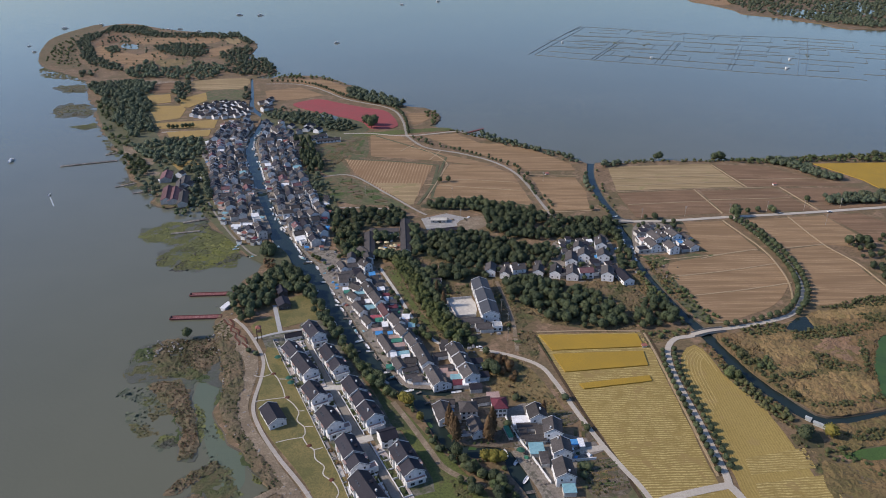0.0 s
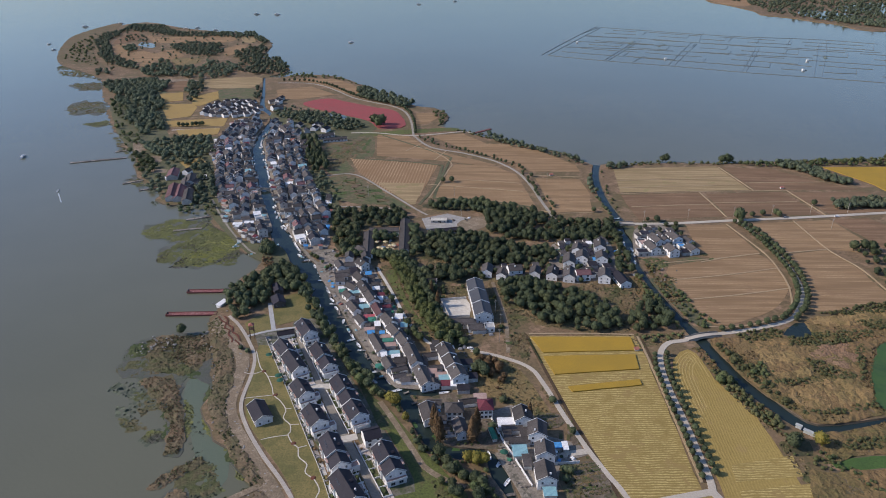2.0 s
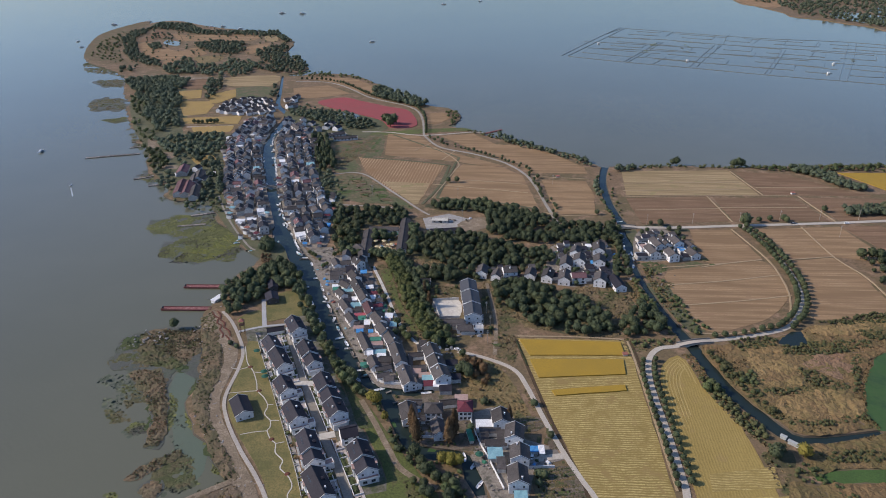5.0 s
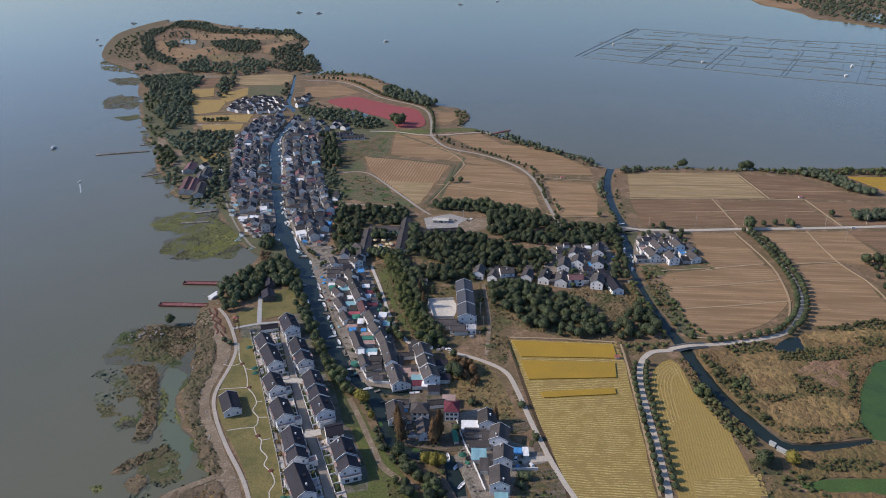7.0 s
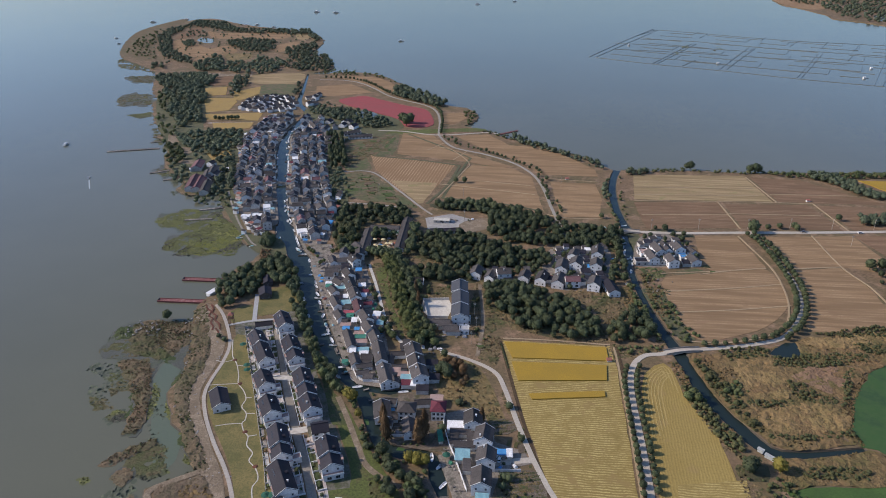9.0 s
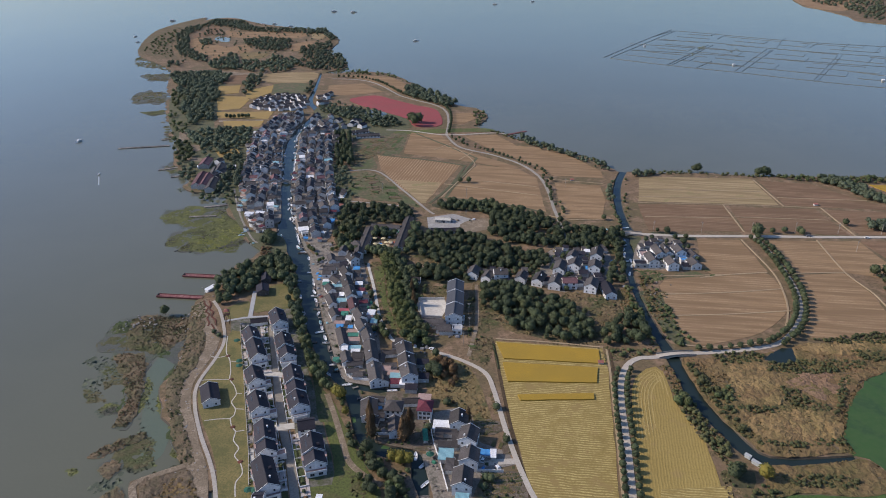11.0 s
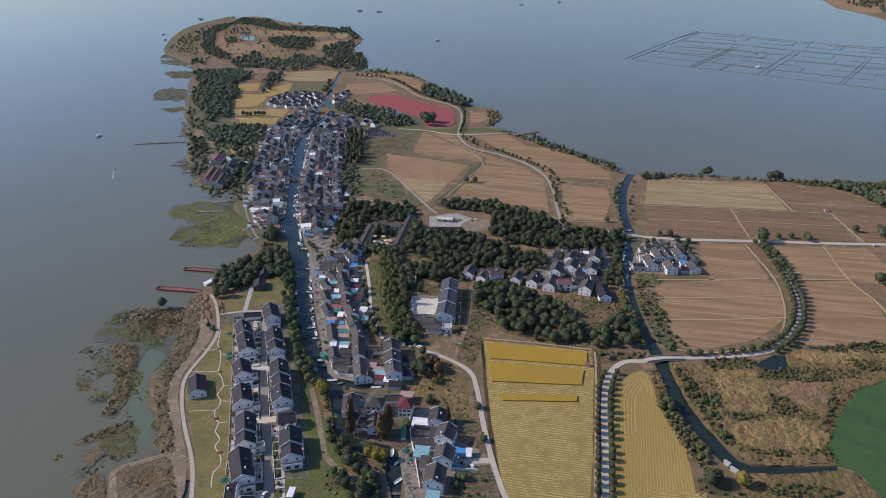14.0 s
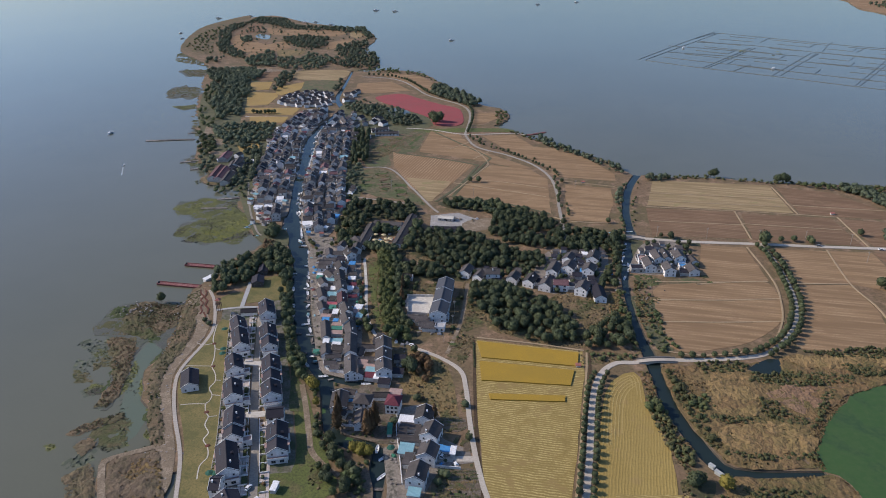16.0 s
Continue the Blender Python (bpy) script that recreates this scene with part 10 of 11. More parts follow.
for pts in ([(38.7, 471.7), (54.9, 426.9), (59.9, 371.6), (45.5, 376.6)], [(130.1, 475.6), (147.9, 468.4), (139.5, 434.8), (127.7, 433.7)], [(181.2, 471.5), (188, 411.4), (173.1, 410), (164.4, 445)], [(46.8, 265.5), (71.2, 272.8), (85.9, 271.5), (79.1, 251)],
            [(181.6, 323.1), (187.9, 303.2), (188.8, 280.8), (198.2, 270.4), (203.5, 286.1), (193.1, 301.5), (187.3, 316.6)], [(-124.9, 709.8), (-96.1, 706.7), (-31.9, 621.8), (-87.9, 637.9)], [(-91, 568.3), (-72.4, 563.7), (-70.9, 522.2)]):
    wood("scattered weeds and low shrubs", pts, 6.5, "bush", LEAF_B, (0.3, 0.75), 0.45, 0.9, "scrub", "shrubs")

# vegetable beds: separate raised strips
BEDS = (surface("leafy_bed", (0.07, 0.10, 0.03), (0.09, 0.12, 0.035), (0.04, 0.06, 0.02), 0.2, 1.5, relief=0.6), surface("dug_bed", (0.17, 0.12, 0.075), (0.14, 0.10, 0.06), None, 0.2, 1.5, relief=0.5), TUFT)
bed_rng = random.Random(4)
for poly, w, ln, turn in (([(67.5, 270.3), (82.8, 275.5), (90.7, 261.1), (75.3, 255.6)], 1.6, 9, 10), ([(-121.4, 702.7), (-98.1, 701), (-56.4, 653.4), (-59.4, 637.4), (-89.2, 644.1), (-112.1, 658.2)], 3.5, 16, 20), ([(-150, 813.1), (-129.6, 836.7), (-101.8, 867.2), (-93.3, 794.8), (-117.6, 779.4), (-130.9, 732.4)], 3.5, 15, 85),
                          ([(68.6, 297.2), (76.4, 303.7), (80.4, 293.2), (73.2, 290.2)], 1.4, 6, 80), ([(42.8, 392.9), (52.1, 393.8), (53.6, 380.6), (44.1, 381.7)], 1.6, 6, 5), ([(210.1, 509.3), (227.6, 518.9), (221.2, 528.5), (210.7, 521.4)], 2, 8, 20)):
    xs, ys, a = [q[0] for q in poly], [q[1] for q in poly], radians(turn)
    c = Vector((sum(xs) / len(xs), sum(ys) / len(ys)))
    for i in range(-14, 15):
        for k in range(-5, 6):
            q = c + Vector((math.cos(a), math.sin(a))) * k * (ln + 1.2) + Vector((-math.sin(a), math.cos(a))) * i * (w + 0.6)
            if inside(q.x, q.y, poly) and bed_rng.random() < 0.62:
                m = bed_rng.choice(BEDS)
                ob = part("vegetable_bed", boxes((-ln / 2 + bed_rng.uniform(0, 0.4) * ln, ln / 2 - bed_rng.uniform(0, 0.3) * ln, -w / 2 - bed_rng.uniform(-0.3, 0.5), w / 2, -0.15, bed_rng.uniform(0.12, 0.4))), m, None)
                ob.matrix_world = pose(q.x, q.y, 1.0, 0, 0, turn + bed_rng.gauss(0, 1.5))
                tagged(ob, "raised vegetable bed with leaves or bare soil", "garden bed", "vegetable beds")

# clutter on quays and in yards
CRATE = mesh_of(boxes((-0.5, 0.5, -0.4, 0.4, 0, 0.7), (-0.55, 0.55, -0.45, 0.45, 0.7, 0.78)), "crate", BOAT_WOOD)
TARP = {}
for nm, m in (("blue", BLUE), ("white", WHITE), ("grey", TRIM), ("brown", BOAT_WOOD), ("green", surface("green_tarp", (0.05, 0.2, 0.12), (0.06, 0.24, 0.15), None, 0.3, 1.5)), ("rust", RUST)):
    bm = bmesh.new()
    bmesh.ops.create_grid(bm, x_segments=6, y_segments=5, size=1.0)
    for v in bm.verts:
        k = max(abs(v.co.x), abs(v.co.y))
        v.co = Vector((v.co.x * 1.5, v.co.y * 1.1, (1.1 if k < 0.85 else 0.05) + 0.15 * noise.noise(v.co * 2.3 + Vector((len(TARP), 0, 0)))))
    TARP[nm] = mesh_of(bm, "tarpaulin", m)
clutter_rng = random.Random(9)


def clutter(poly, n, tries=900, crates=0.55):
    xs, ys = [q[0] for q in poly], [q[1] for q in poly]
    while n and tries:
        tries -= 1
        x, y = clutter_rng.uniform(min(xs), max(xs)), clutter_rng.uniform(min(ys), max(ys))
        if not inside(x, y, poly) or covered(x, y, 0.9) or any(inside(x, y, c) for c in (canal_w, canal_b, canal_e)):
            continue
        n -= 1
        k = clutter_rng.random()
        at = pose(x, y, 0.92, 0, 0, clutter_rng.uniform(0, 360))
        if k < crates:
            ob = tagged(new("crate", CRATE), "weathered wooden crate standing on the paving", "crate", "crates")
            ob.matrix_world = at
        elif k < 0.9:
            nm = clutter_rng.choice(("blue", "white", "grey", "brown", "green", "rust", "grey", "brown", "brown", "grey"))
            ob = tagged(new("tarpaulin", TARP[nm]), nm + " tarpaulin draped over stored goods", "tarpaulin", "tarpaulins")
            ob.matrix_world = at
        else:
            tree(x, y, "bush", clutter_rng.uniform(0.4, 0.9), LEAF, "small potted shrub in a yard", "yard shrubs")


clutter([(-98.8, 501.3), (-84.9, 510), (-75.3, 490), (-51.7, 416.9), (-30.4, 363.1), (-23.2, 345.7), (-26.9, 346.5), (-48.9, 387.8), (-69.6, 431.3)], 60)
clutter([(-76.5, 495), (-55.4, 505.2), (-19.5, 404.8), (-7.3, 365.3), (-5.2, 341.7), (-20.2, 339.1), (-43.3, 388.3)], 60)
clutter([(30.5, 310), (36.7, 311.5), (52.1, 259.6), (46.4, 257.5)], 26, 900, 0.86)
clutter([(2.1, 303.3), (14.5, 306.2), (17.9, 296.6), (7.1, 294.6)], 16)
clutter([(59.4, 290.5), (74.3, 291.8), (76.6, 277.3), (64.4, 274.5)], 14)
clutter([(97.1, 543.2), (140.6, 554), (134.8, 480.6), (94.3, 476.9)], 30)
clutter([(168.5, 567.1), (193.7, 587.8), (214.2, 537.4), (164, 521.2)], 26)
clutter([(4.5, 384.6), (19.2, 385.9), (25.6, 339), (2.3, 336.8)], 20)
clutter([(24, 416.3), (39.3, 421.6), (40.8, 396.2), (20.3, 394.2)], 14)
clutter([(-64.3, 561.9), (-39.2, 564.1), (-36.3, 531), (-55.4, 529.3)], 20)
clutter([(-109.5, 521), (-90, 530.7), (-82.8, 521.2), (-85.9, 504.6), (-94.6, 501.7)], 16)
clutter([(-15.3, 597.7), (32, 599.3), (29.9, 589.7), (-8.6, 584.9)], 14)

for pts in ([(35.1, 497.2), (94.3, 476.9), (140.7, 476.6), (145.9, 447.2), (129.3, 397.7), (98.3, 397.5), (63.1, 398.3), (59.9, 371.6), (43.7, 375.2), (37.6, 387.7), (39.5, 425.4)], [(-51.5, 497.3), (-40.2, 498.3), (4.8, 382.6), (-3.9, 383.8), (-19.5, 404.8)], [(-17.4, 516.2), (36.9, 505.4), (36.3, 476.1), (18.2, 483.9), (-9.4, 481.3)],
            [(95.1, 554.5), (150.4, 557.3), (146.3, 542.1), (135.5, 551.3), (94.5, 537.4)], [(-63.8, 522.9), (-15, 516.4), (-15.2, 500.6), (-37, 506.9), (-55.4, 505.2)]):
    reed_bed("rough dry grass and weeds", pts, 2.1, TUFT, (0.25, 0.7), 0.95, 0.3, "rough_grass", -0.12)
for pts in ([(-195.7, 338.4), (-175.5, 343.1), (-146.7, 310.2), (-140.5, 294.1), (-148, 284), (-172.3, 304.3)], [(-145.7, 256.3), (-131.8, 254.8), (-109.5, 246.4), (-108.1, 233.9), (-119.3, 231.3)], [(-200.6, 367.4), (-187.2, 380.3), (-181.2, 375.1), (-189.2, 358.4)], [(-142.9, 323), (-135.4, 318.3), (-118.5, 289.6), (-116.4, 271.8), (-127.8, 288.8)]):
    reed_bed("dark weed clumps standing in shallow water", pts, 1.8, SUBMERGED, (0.05, 0.12), -0.02, 0.35, "water_weed", 0.12, 0, 1.5)
for pts in ([(-310.4, 660.9), (-305, 675.6), (-281.2, 638.2), (-284.1, 626.7)], [(-339.6, 704.3), (-333.5, 714.7), (-313.4, 693.2), (-323.6, 681.2)], [(-246.2, 581.1), (-213.4, 602.6), (-190.7, 572.4), (-228.5, 559.8)]):
    reed_bed("dark weed clumps standing in shallow water", pts, 2.0, SUBMERGED, (0.1, 0.3), 0.0, 0.3, "water_weed", -0.1, 0, 1.0)

for q, d in along(spline([(61.5, 391.3), (67.8, 363.4)], 3), 1.8):
    tree(q.x, q.y, "bush", 0.5, LEAF, "low dark bush beside the field ditch", "ditch bushes")
for bank, (poly, side) in TOWN.items():
    clutter(poly, 28, 1500)
reed_bed("brown and green marsh plants", [(-225.2, 497.2), (-232.3, 522.4), (-219, 544.1), (-214.2, 566.3), (-232.5, 556.8), (-255.7, 562.6), (-250.8, 584.9), (-211.7, 591.2), (-182, 556.3), (-165, 528.5), (-170.3, 512.1), (-183, 501), (-204.1, 493.7)], 2.0, WEED, (0.2, 0.6), 0.03, 0.3, "reeds", -0.1, 1, 1.2)

islet("shallow green water in the marsh channel", [(-147, 342.9), (-137, 353), (-131.2, 324.1), (-123.5, 308.9), (-112.3, 297.4), (-102, 277.6), (-99.2, 261), (-104.2, 252.6), (-116.4, 271.8), (-130.7, 298.1), (-142.9, 323)], SHALLOW, 0.03, 1.0, "shallow_water")


# low white front walls of the western villa row, with a cross wall at each garden
front = spline([(-112.3, 389.6), (-99.9, 363.8), (-88, 339.5), (-74.9, 312.4), (-63.3, 288.3), (-52.9, 266.9), (-44.5, 247.5)], 3)
wall_run([(-112.3, 389.6), (-99.9, 363.8), (-88, 339.5), (-74.9, 312.4), (-63.3, 288.3), (-52.9, 266.9), (-44.5, 247.5)], 0.9, 0.22, PLASTER_B, "low white front wall of the villa gardens")
for q, d in along(front, 9.0):
    side = Vector((-d.y, d.x)) * 2.0
    wall_run([(q.x, q.y), (q.x + side.x, q.y + side.y)], 0.9, 0.2, PLASTER_B, "low white cross wall between villa gardens")

# short plank landing stages on the town side of the canal
STAGE = mesh_of(boxes((-1.8, 1.8, -0.55, 0.55, 0.75, 0.87)), "deck", BOAT_WOOD)
STAGE_POST = mesh_of(boxes((-0.08, 0.08, -0.08, 0.08, -0.6, 1.3)), "post", BOAT_WOOD)
for q, d in along(bank_line(-1, -1.2), 11.0):
    if 305 < q.y < 620 and boat_rng.random() < 0.75:
        e = base_empty("landing_stage", q.x, q.y, 0.1, math.degrees(math.atan2(d.y, d.x)) + 90 + boat_rng.gauss(0, 6), "short weathered plank landing stage on the canal bank", "jetty", "landing stages")
        new("deck", STAGE).parent = e
        for sx in (-1.6, 1.6):
            for sy in (-0.45, 0.45):
                p = new("post", STAGE_POST)
                p.parent, p.location = e, (sx, sy, 0)

# parasols in the workshop courtyard
CREAM = surface("cream_canvas", (0.55, 0.45, 0.24), (0.48, 0.38, 0.19), (0.6, 0.52, 0.34), 0.3, 1.5)
bm = bmesh.new()
bmesh.ops.create_cone(bm, cap_ends=False, segments=8, radius1=2.2, radius2=0.08, depth=0.9, matrix=Matrix.Translation((0, 0, 2.75)))
PARASOL = mesh_of(bm, "canopy", CREAM)
PARASOL_POLE = mesh_of(boxes((-0.05, 0.05, -0.05, 0.05, 0, 3.1)), "pole", BOAT_WOOD)
for q in [(-55.5, 539.7), (-48.2, 540.3), (-43.4, 532.7), (-40.7, 534.1), (-48.6, 526.5), (-52.4, 528.4), (-45.3, 526.8), (-41.3, 526.1)]:
    e = base_empty("parasol", q[0], q[1], 0.95, clutter_rng.uniform(0, 45), "cream canvas parasol standing in the workshop courtyard", "parasol", "courtyard parasols")
    new("canopy", PARASOL).parent = e
    new("pole", PARASOL_POLE).parent = e

GREEN_CANVAS = surface("green_canvas", (0.018, 0.075, 0.052), (0.022, 0.09, 0.06), (0.03, 0.11, 0.075), 0.3, 1.5)
PARASOL_G = PARASOL.copy()
PARASOL_G.materials[0] = GREEN_CANVAS
for q in [(-92.8, 345), (-90.7, 340.2), (-104.2, 367), (-42.5, 242.8), (-39.3, 243.2), (-31.9, 354.2), (39.7, 280.9), (-43.5, 410.1)]:
    e = base_empty("parasol", q[0], q[1], 1.1, clutter_rng.uniform(0, 45), "dark green canvas parasol on a terrace", "parasol", "terrace parasols")
    new("canopy", PARASOL_G).parent = e
    new("pole", PARASOL_POLE).parent = e

# brown reeds and green shrubs beyond the damp meadow
LOW_MARSH = [(190.1, 269.3), (205, 272.8), (249.5, 273), (230.2, 240.2), (187.5, 236)]
field("marsh of brown and rusty reeds", LOW_MARSH, MARSH, 1.0, "marsh", "marsh", 1.5)
tagged(relief("reeds", ragged(spline(LOW_MARSH, 3, True), 2.0, 0.12), DULL_MAT, 1.06, 0.9, 1.0, 2.0, (), 3.0, 0.22), "matted bed of tan and rusty reeds", "reeds", kind="stuff")
for pts in ([(206, 280.8), (212.2, 276.1), (224.7, 264), (228.7, 255.7), (222.3, 253.7), (209.1, 269.7), (202.3, 275.9)], [(200.8, 288.3), (209.9, 285.9), (202.2, 272.7), (193.1, 270.9)]):
    wood("dark green scrub in the reeds", pts, 2.6, "bush", LEAF_B, (0.3, 1.1), 0.3, 0.9, "scrub", "shrubs")
# duckweed along the still canal reach
for lo, hi, side in ((0.866, 0.876, -1), (0.908, 0.918, -1), (0.924, 0.932, -1), (0.898, 0.905, 1)):
    tagged(slab("duckweed", ragged(bank_strip(lo, hi, side, -2.6, 2.6), 1.4, 0.35), DUCKWEED, 0.15, 0.0), "bright green duckweed along the canal edge", "water weed", kind="structure")
for pts, w in (([(162.2, 514.9), (179.2, 518.5), (193.3, 511.7), (212.4, 519.5), (203.1, 506.7), (186.9, 501.4), (170.1, 503.7)], 2.2),):
    reed_bed("garden greens by the bridge houses", pts, 1.8, LEAF_B, (0.2, 0.5), 0.95, 0.45, "garden_plants", -0.1, 0, 1.0)

# the wide marsh on the lake side of the old town
WIDE_MARSH = [(-267.4, 562.2), (-266.1, 583.9), (-240.1, 592.6), (-208, 583.9), (-180.7, 548), (-168.4, 528.1), (-167.4, 506.1), (-187.2, 498.2), (-210.6, 496.8), (-235.3, 507.4), (-236, 526.7), (-226.4, 539.5), (-244.3, 544)]
tagged(slab("mud_flat", ragged(spline(WIDE_MARSH, 4, True), 9.0, 0.1), WET_MUD, 0.03, -1.2), "drowned mud flat with marsh plants", "mud", kind="structure")
tagged(relief("reeds", ragged(spline(WIDE_MARSH, 4, True), 12.0, 0.08), GREEN_MAT, -0.10, 0.40, 1.5, 4.0, (), 4.0, 0.25), "low dark green marsh plants off the old town", "reeds", kind="stuff")
reed_bed("olive marsh plants off the old town", WIDE_MARSH, 2.2, GREEN_MAT, (0.15, 0.4), 0.05, 0.4, "reeds", -0.05, 1, 1.0)

clutter([(165.8, 506.9), (187.4, 511.7), (185.3, 472.8), (168.3, 468.9)], 10, 900, 0.9)
clutter([(143.3, 528.8), (153.5, 536.3), (154.4, 483.1), (146.4, 472.5)], 16)
reed_bed("garden greens on the canal bank", [(165.8, 506.9), (187.4, 511.7), (177.5, 454.7), (186.3, 413.1), (179.8, 408.3), (169.8, 453)], 1.8, LEAF_B, (0.2, 0.6), 0.95, 0.4, "garden_plants", -0.05, 0, 1.0)

# golden grass, weeds and brushwood on the open ground by the farm road
DRY_GROUND = [(17.9, 367.3), (31.1, 376.6), (50.4, 362.2), (59.3, 343.1), (70.5, 304.1), (62.2, 300.8), (54.6, 311.5), (48.2, 313.1), (44.5, 324.2), (37.1, 326.9), (27.2, 339.1)]
reed_bed("dry golden grass by the farm road", DRY_GROUND, 0.95, DRY, (0.12, 0.38), 0.98, 0.1, "rough_grass", -0.6, 2, 1.1)
wood("olive weeds in the dry grass", DRY_GROUND, 5.5, "bush", LEAF_M, (0.2, 0.5), 0.72, 0.95, "scrub", "shrubs")
wood("dark brush in the dry grass", [(30, 345), (34, 352), (48, 340), (58, 318), (50, 316), (40, 330)], 5.0, "bush", LEAF_R, (0.5, 1.1), 0.7, 0.95, "scrub", "shrubs")

# brushwood on the brown soil of the canal bend
BEND_SOIL = [(19, 269), (29.6, 268), (36, 258), (42, 246), (30, 244), (24, 254)]
field("bare brown soil on the canal bend", BEND_SOIL, YARD_SOIL, 1.0, "soil", "soil", 1.5, 4)
wood("rusty brushwood on the canal bend", [(33, 258), (40, 256), (46, 247), (40, 243)], 2.2, "bush", LEAF_R, (0.6, 1.4), 0.2, 0.95, "scrub", "shrubs")
wood("olive brushwood on the canal bend", BEND_SOIL, 2.6, "bush", LEAF_M, (0.4, 1.1), 0.5, 0.95, "scrub", "shrubs")


def garden_beds(poly, turn, gap, label):
    """A kitchen garden: trodden soil and rows of low plants along one direction."""
    field(label, poly, YARD_SOIL, 1.03, "garden", "garden_soil", 0.5, 4)
    r = random.Random(len(poly) + int(turn))
    c, s = math.cos(radians(turn)), math.sin(radians(turn))
    us = [x * c + y * s for x, y in poly]
    vs = [y * c - x * s for x, y in poly]
    v = min(vs) + gap
    while v < max(vs) - gap * 0.5:
        row = [(u * c - w * s, u * s + w * c) for u, w in ((min(us), v - gap * 0.3), (max(us), v - gap * 0.3), (max(us), v + gap * 0.3), (min(us), v + gap * 0.3))]
        row = [q for q in spots(row, 0.7, 0.3) if inside(q[0], q[1], poly)]
        if row and r.random() < 0.8:
            leaf = r.choice((LEAF_B, LEAF_M, LEAF_M, DRY, LEAF_B))
            V, F, n = [], [], 0
            for x, y in row:
                if r.random() < 0.25:
                    continue
                k = r.uniform(0.25, 0.5)
                V.append(OCTA[0] * np.array([k, k, k * 0.8]) * tree_rng.uniform(0.7, 1.3, (6, 1)) + (x, y, 1.12))
                F.append(OCTA[1] + n)
                n += 6
            if V:
                tagged(new("vegetable_row", fast_mesh("vegetable_row", np.concatenate(V), np.concatenate(F), [leaf])), "row of low vegetables in a kitchen garden", "vegetables", kind="stuff")
        v += gap


garden_beds([(57.5, 309), (66, 316), (72.5, 315), (74.6, 307.5), (70, 303.5), (62.7, 301)], 22, 2.2, "kitchen garden beside the farmhouse")
garden_beds([(69.5, 270.1), (76, 275), (86.0, 277.5), (91.2, 260), (88, 252), (70.9, 252)], 14, 2.4, "kitchen garden behind the farmyard")
garden_beds([(74.8, 300.5), (78.6, 299.5), (81.5, 289.5), (76.5, 289)], 100, 1.8, "small vegetable plot by the farm road")

# curved straw swaths at the head of the lane-side field, and the trodden soil beyond the bridge
STRAW = surface("raked_straw", (0.41, 0.305, 0.115), (0.36, 0.265, 0.095), (0.32, 0.23, 0.08), 0.5, 2.0, relief=0.4)
HEAD = [(147, 312), (147.2, 342), (148.4, 356), (152, 367), (157.6, 375), (163, 378.8), (165.2, 375.5), (166.6, 363), (167, 350)]
for k in range(6):
    ring = offset_line(spline(HEAD, 3), 1.9 * k)
    ring = [q for q in ring[:len(ring) - 2 * k] if inside(q.x, q.y, [(145, 300), (145, 345), (150, 372), (163, 382), (169, 365), (170, 345)])]
    if len(ring) > 4:
        tagged(strip("straw_swath", [tuple(q) for q in ring[::2]], 0.6, STRAW, 1.06 + next(LEVEL), 0.9), "raked straw swath curving across the stubble", "straw", "straw swaths", "structure")
field("bare pinkish soil by the bridge", [(185.5, 390.2), (195.8, 394), (196.4, 378), (189.4, 375.3), (186, 381.6)], YARD_SOIL, 1.06, "soil", "soil", 0.8, 3)
for x, y, turn, lx, ly in ((34.5, 295.4, 14, 2.3, 9.0),):
    shed(x, y, turn, lx, ly, 2.2, TARP["green"].materials[0], "long low shelter under green sheeting", PLASTER_B, 0.3)
ob = tagged(new("tarpaulin", TARP["blue"]), "blue tarpaulin draped over stored goods", "tarpaulin", "tarpaulins")
ob.matrix_world = pose(4.5, 315.8, 0.96, 0, 0, 20)

# lawn strip in the darker green that carries the villas' shade
field("green lawn between the villas and the canal path, shade in its colour", [(-66.5, 386), (-54.2, 362.4), (-36.6, 323.6), (-25.4, 299.4), (-17.2, 300.4), (-31.0, 324.2), (-48.0, 354), (-60, 378)], GARDEN_LAWN, 1.1, "lawn", "lawn", 0.8, 5)
# taller grey-olive scrub on both banks below the lane bridge, and weeds beside the lane
for pts, gap, leaf, size, thin in (([(181, 388), (185.5, 366.5), (193, 345.2), (201.5, 324), (205.5, 318), (206, 333.5), (199, 353.5), (191, 380)], 2.7, LEAF_M, (0.6, 1.6), 0.35), ([(190, 356), (203.6, 366.2), (210.7, 356), (204.2, 343.9), (193, 345.2)], 2.8, LEAF_B, (0.6, 1.5), 0.4),
                                   ([(134.9, 399.2), (155, 398.1), (167.5, 404.5), (166.2, 397.8), (149.6, 391.5), (137.2, 388)], 3.0, LEAF_B, (0.4, 1.2), 0.4), ([(158.7, 455), (164.3, 421.7), (168.4, 407.2), (163, 409), (157, 430)], 3.0, LEAF_M, (0.6, 1.4), 0.35)):
    wood("grey-olive scrub on the canal bank", pts, gap, "bush", leaf, size, thin, 0.85, "scrub", "shrubs")
reed_bed("dark rough grass beside the lane", [(131, 400), (155, 400), (168, 405.5), (165, 396), (150, 388), (137, 384), (131, 384)], 1.5, TUFT, (0.2, 0.6), 0.95, 0.25, "rough_grass", -0.5, 1, 1.0)
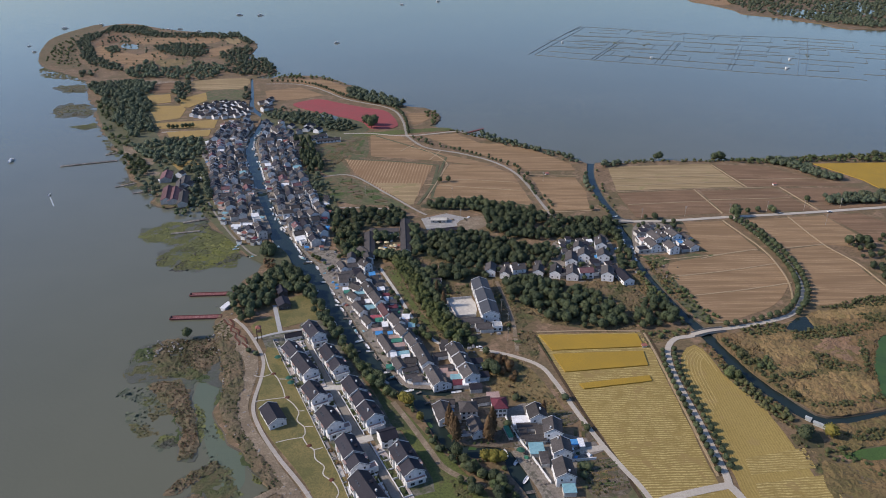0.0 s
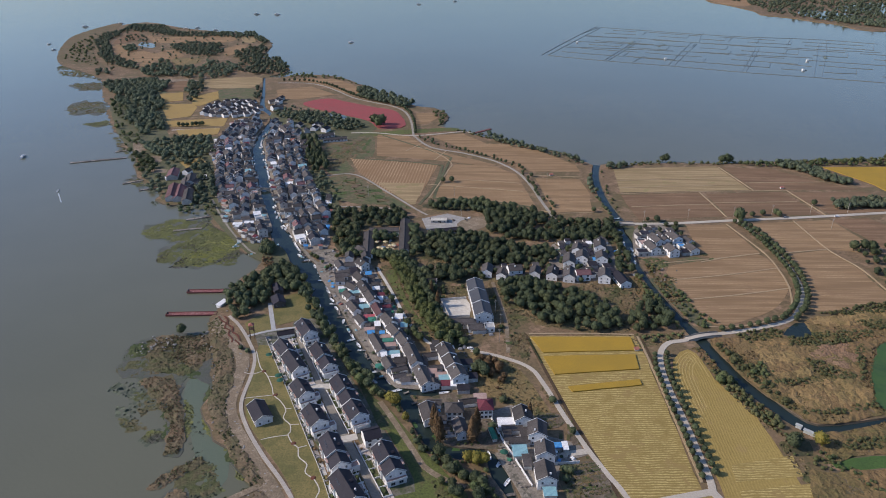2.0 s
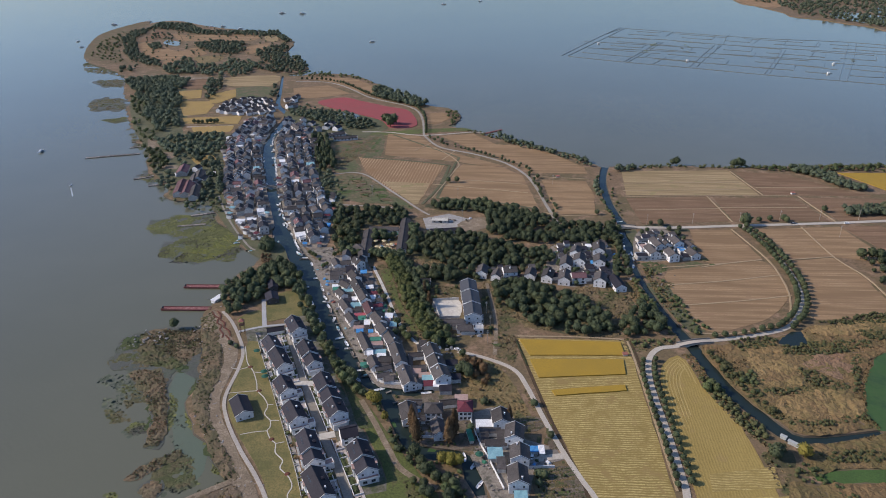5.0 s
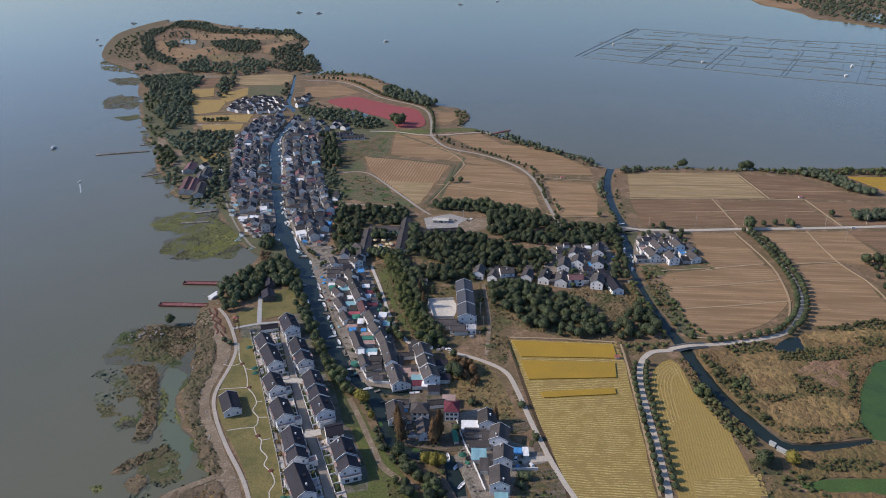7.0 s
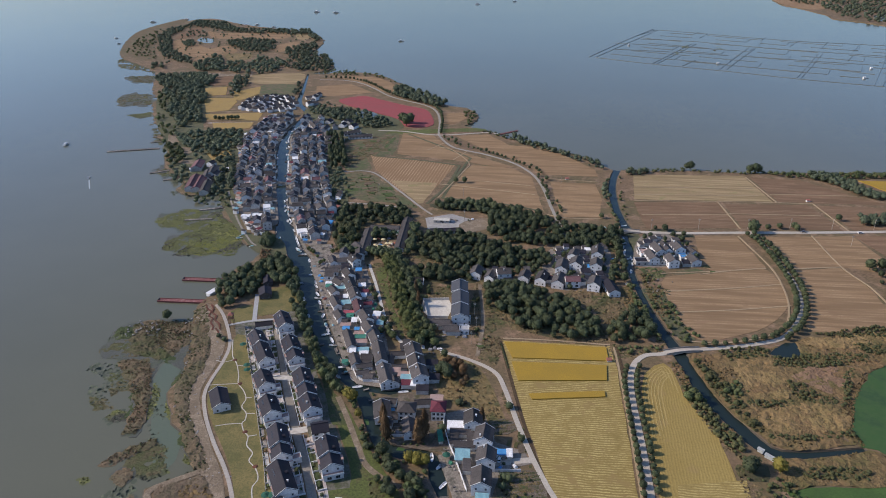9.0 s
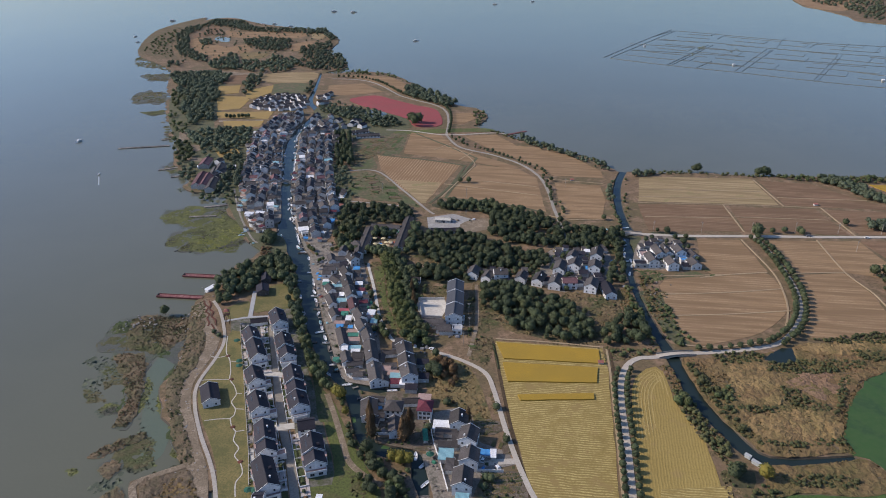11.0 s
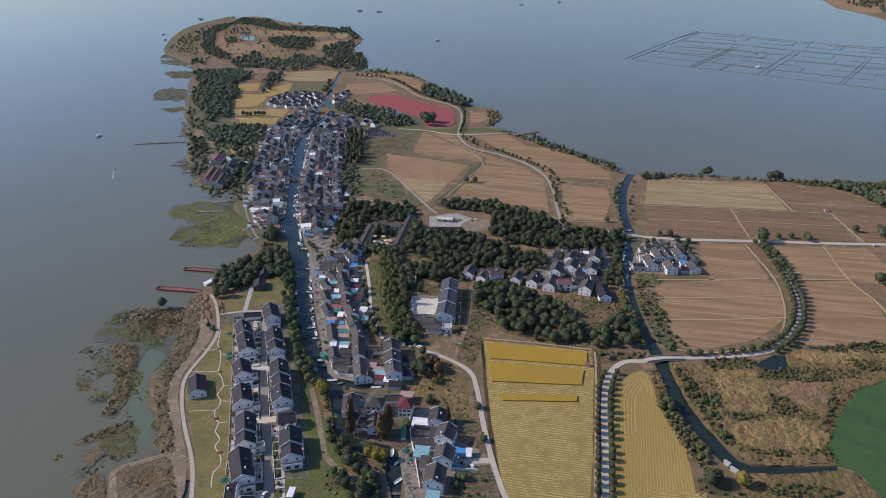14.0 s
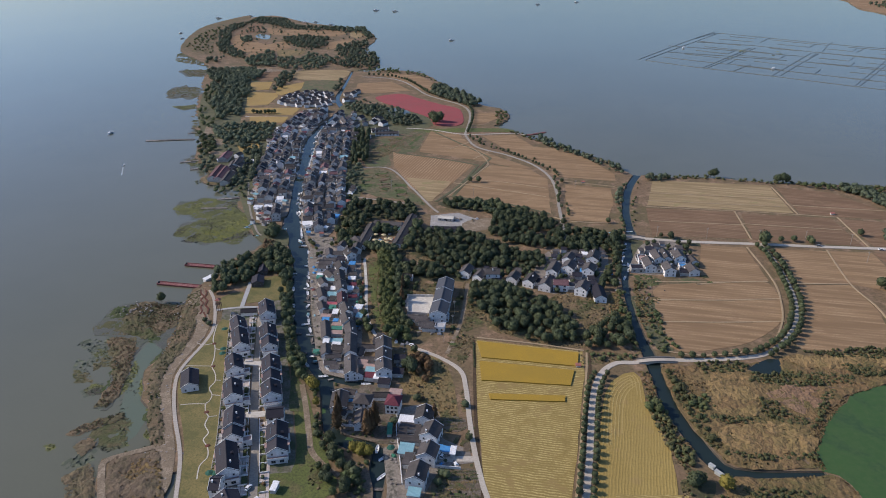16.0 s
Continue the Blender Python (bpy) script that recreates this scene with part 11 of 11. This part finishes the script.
# rough ground round the school and thin brush on the neck of land at the canal mouth
for pts in ([(-16, 470), (-2, 466), (20, 465), (22, 448), (2, 444), (-9, 456)], [(0, 440), (7, 419), (22, 398), (15, 396), (2, 420)], [(38, 470), (44, 440), (52, 400), (44, 398), (38, 420)], [(-31, 500), (-24, 500), (-9, 458), (-4, 440), (-8, 440), (-22, 470)]):
    reed_bed("rough olive grass beside the school", pts, 1.6, TUFT, (0.2, 0.6), 0.95, 0.2, "rough_grass", -0.5, 1, 1.0)
    wood("low bushes beside the school", pts, 5.0, "bush", LEAF_B, (0.5, 1.4), 0.55, 0.9, "scrub", "shrubs")
wood("thin brown brush at the canal mouth", [(-147, 512), (-139, 512), (-134, 500), (-139, 492), (-143, 500)], 2.4, "bush", LEAF_R, (0.6, 1.3), 0.4, 0.9, "scrub", "shrubs")

# reeds and weeds that hide the outer half of the dirt verge
BANK_GROWTH = [(-150, 390), (-146, 396), (-137, 385), (-130, 372), (-122.5, 355), (-119.5, 338), (-117, 320), (-111, 303), (-100, 288), (-86, 269), (-78, 258), (-84, 256), (-98, 272), (-110, 290), (-121, 306), (-128, 322), (-131, 340), (-136, 360), (-143, 376)]
tagged(relief("reeds", ragged(ragged(spline(BANK_GROWTH, 1.8, True), 2.5, 0.12), 1.5, 0.4), REED_MAT_W, 1.0, 0.8, 0.85, 8.0, (), 2.5, 0.2), "matted rusty and olive weeds on the lake bank", "reeds", kind="stuff")
reed_bed("upright weeds on the lake bank", BANK_GROWTH, 1.3, OLIVE_MAT, (0.2, 0.55), 1.0, 0.3, "reeds", -0.3, 2, 0.8)
wood("low olive bushes on the lake bank", BANK_GROWTH, 2.2, "bush", LEAF_M, (0.2, 0.5), 0.5, 0.95, "scrub", "shrubs")
# tall reeds round the duckweed pond and along the east canal
for pts in ([(318, 412), (309, 410), (283, 384), (264.5, 354), (254.4, 329), (256.5, 317), (250, 318), (249, 331), (259, 358), (278, 389), (303, 413)], [(226, 306), (241, 309.5), (257, 314), (262.5, 312.5), (267.5, 303), (263, 300), (259, 308), (241, 305), (227, 302)]):
    reed_bed("tall brown reeds round the pond", pts, 1.1, DULL_MAT, (0.4, 1.1), 0.9, 0.12, "reeds", -0.6, 3, 1.0)
for pts in ([(163.5, 505), (171, 505), (176, 470), (181, 440), (187, 413), (179, 409), (172, 425), (166, 455)], [(146, 480), (153.5, 486), (157, 455), (163, 427), (170, 406), (161, 406), (153, 430), (147, 455)],
            [(181, 392), (188, 394), (193, 365), (200, 340), (207, 322), (200, 318), (190, 335), (183, 360)], [(166, 384), (173, 384), (178, 360), (186, 334), (194, 316), (187, 308), (178, 330), (171, 355)]):
    reed_bed("golden and olive bank weeds along the canal", pts, 1.5, DULL_MAT, (0.3, 1.0), 0.92, 0.2, "rough_grass", -0.3, 2, 0.8)
    wood("low olive bushes along the canal", pts, 3.4, "bush", LEAF_M, (0.25, 0.7), 0.45, 0.9, "scrub", "shrubs")

# bright yellow-green growth in the drowned marsh, and a green fringe along the open lake shore
LIME_MAT = swathes("yellow_green_marsh_plants", (0.17, 0.17, 0.045), (0.14, 0.15, 0.04), (0.10, 0.12, 0.035), (0.075, 0.085, 0.032), k=3.0)
for pts in ([(-208, 511), (-200, 530), (-186, 540), (-172, 534), (-165, 522), (-177, 506), (-196, 498)], [(-192, 546), (-184, 552), (-172, 540), (-180, 534)]):
    tagged(relief("reeds", ragged(ragged(spline(pts, 2.0, True), 4.0, 0.1), 2.0, 0.35), LIME_MAT, -0.02, 0.3, 1.2, 5.0, (), 3.0, 0.2), "bright yellow-green marsh plants off the old town", "reeds", kind="stuff")
wood("low green fringe on the lake shore", [(182, 757), (243, 770), (304, 767.5), (370, 773), (438, 778), (521, 788), (612, 795), (610, 788), (520, 780), (438, 771), (370, 766), (304, 760), (243, 762), (184, 750)], 3.6, "bush", LEAF_M, (0.5, 1.5), 0.25, 0.6, "scrub", "shrubs")
wood("low green fringe on the lake shore", [(12, 905), (27, 893), (60, 865), (97, 838), (131, 811), (149, 790), (146, 784), (127, 803), (93, 828), (56, 855), (22, 884), (8, 898)], 3.6, "bush", LEAF_M, (0.5, 1.4), 0.3, 0.6, "scrub", "shrubs")

DEAD = surface("dead_marsh_stems", (0.085, 0.074, 0.062), (0.065, 0.058, 0.05), (0.045, 0.042, 0.036), 0.05, 0.7)
reed_bed("grey-brown dead stems in the drowned marsh", [(-233.9, 505.9), (-234.6, 517.2), (-225.5, 530.5), (-215, 541.9), (-202.8, 520), (-195.1, 498.9), (-209.1, 492.4), (-222, 494.6)], 1.3, DEAD, (0.2, 0.6), 0.0, 0.3, "reeds", -0.25, 2, 0.8)
stones([(-186.1, 381.8), (-180.9, 381.2), (-177.8, 384), (-173.6, 382.4), (-185.1, 376.2), (-175.6, 377.8)], 7, (0.4, 1.0), "pale broken stone at the tip of the spit", 6)
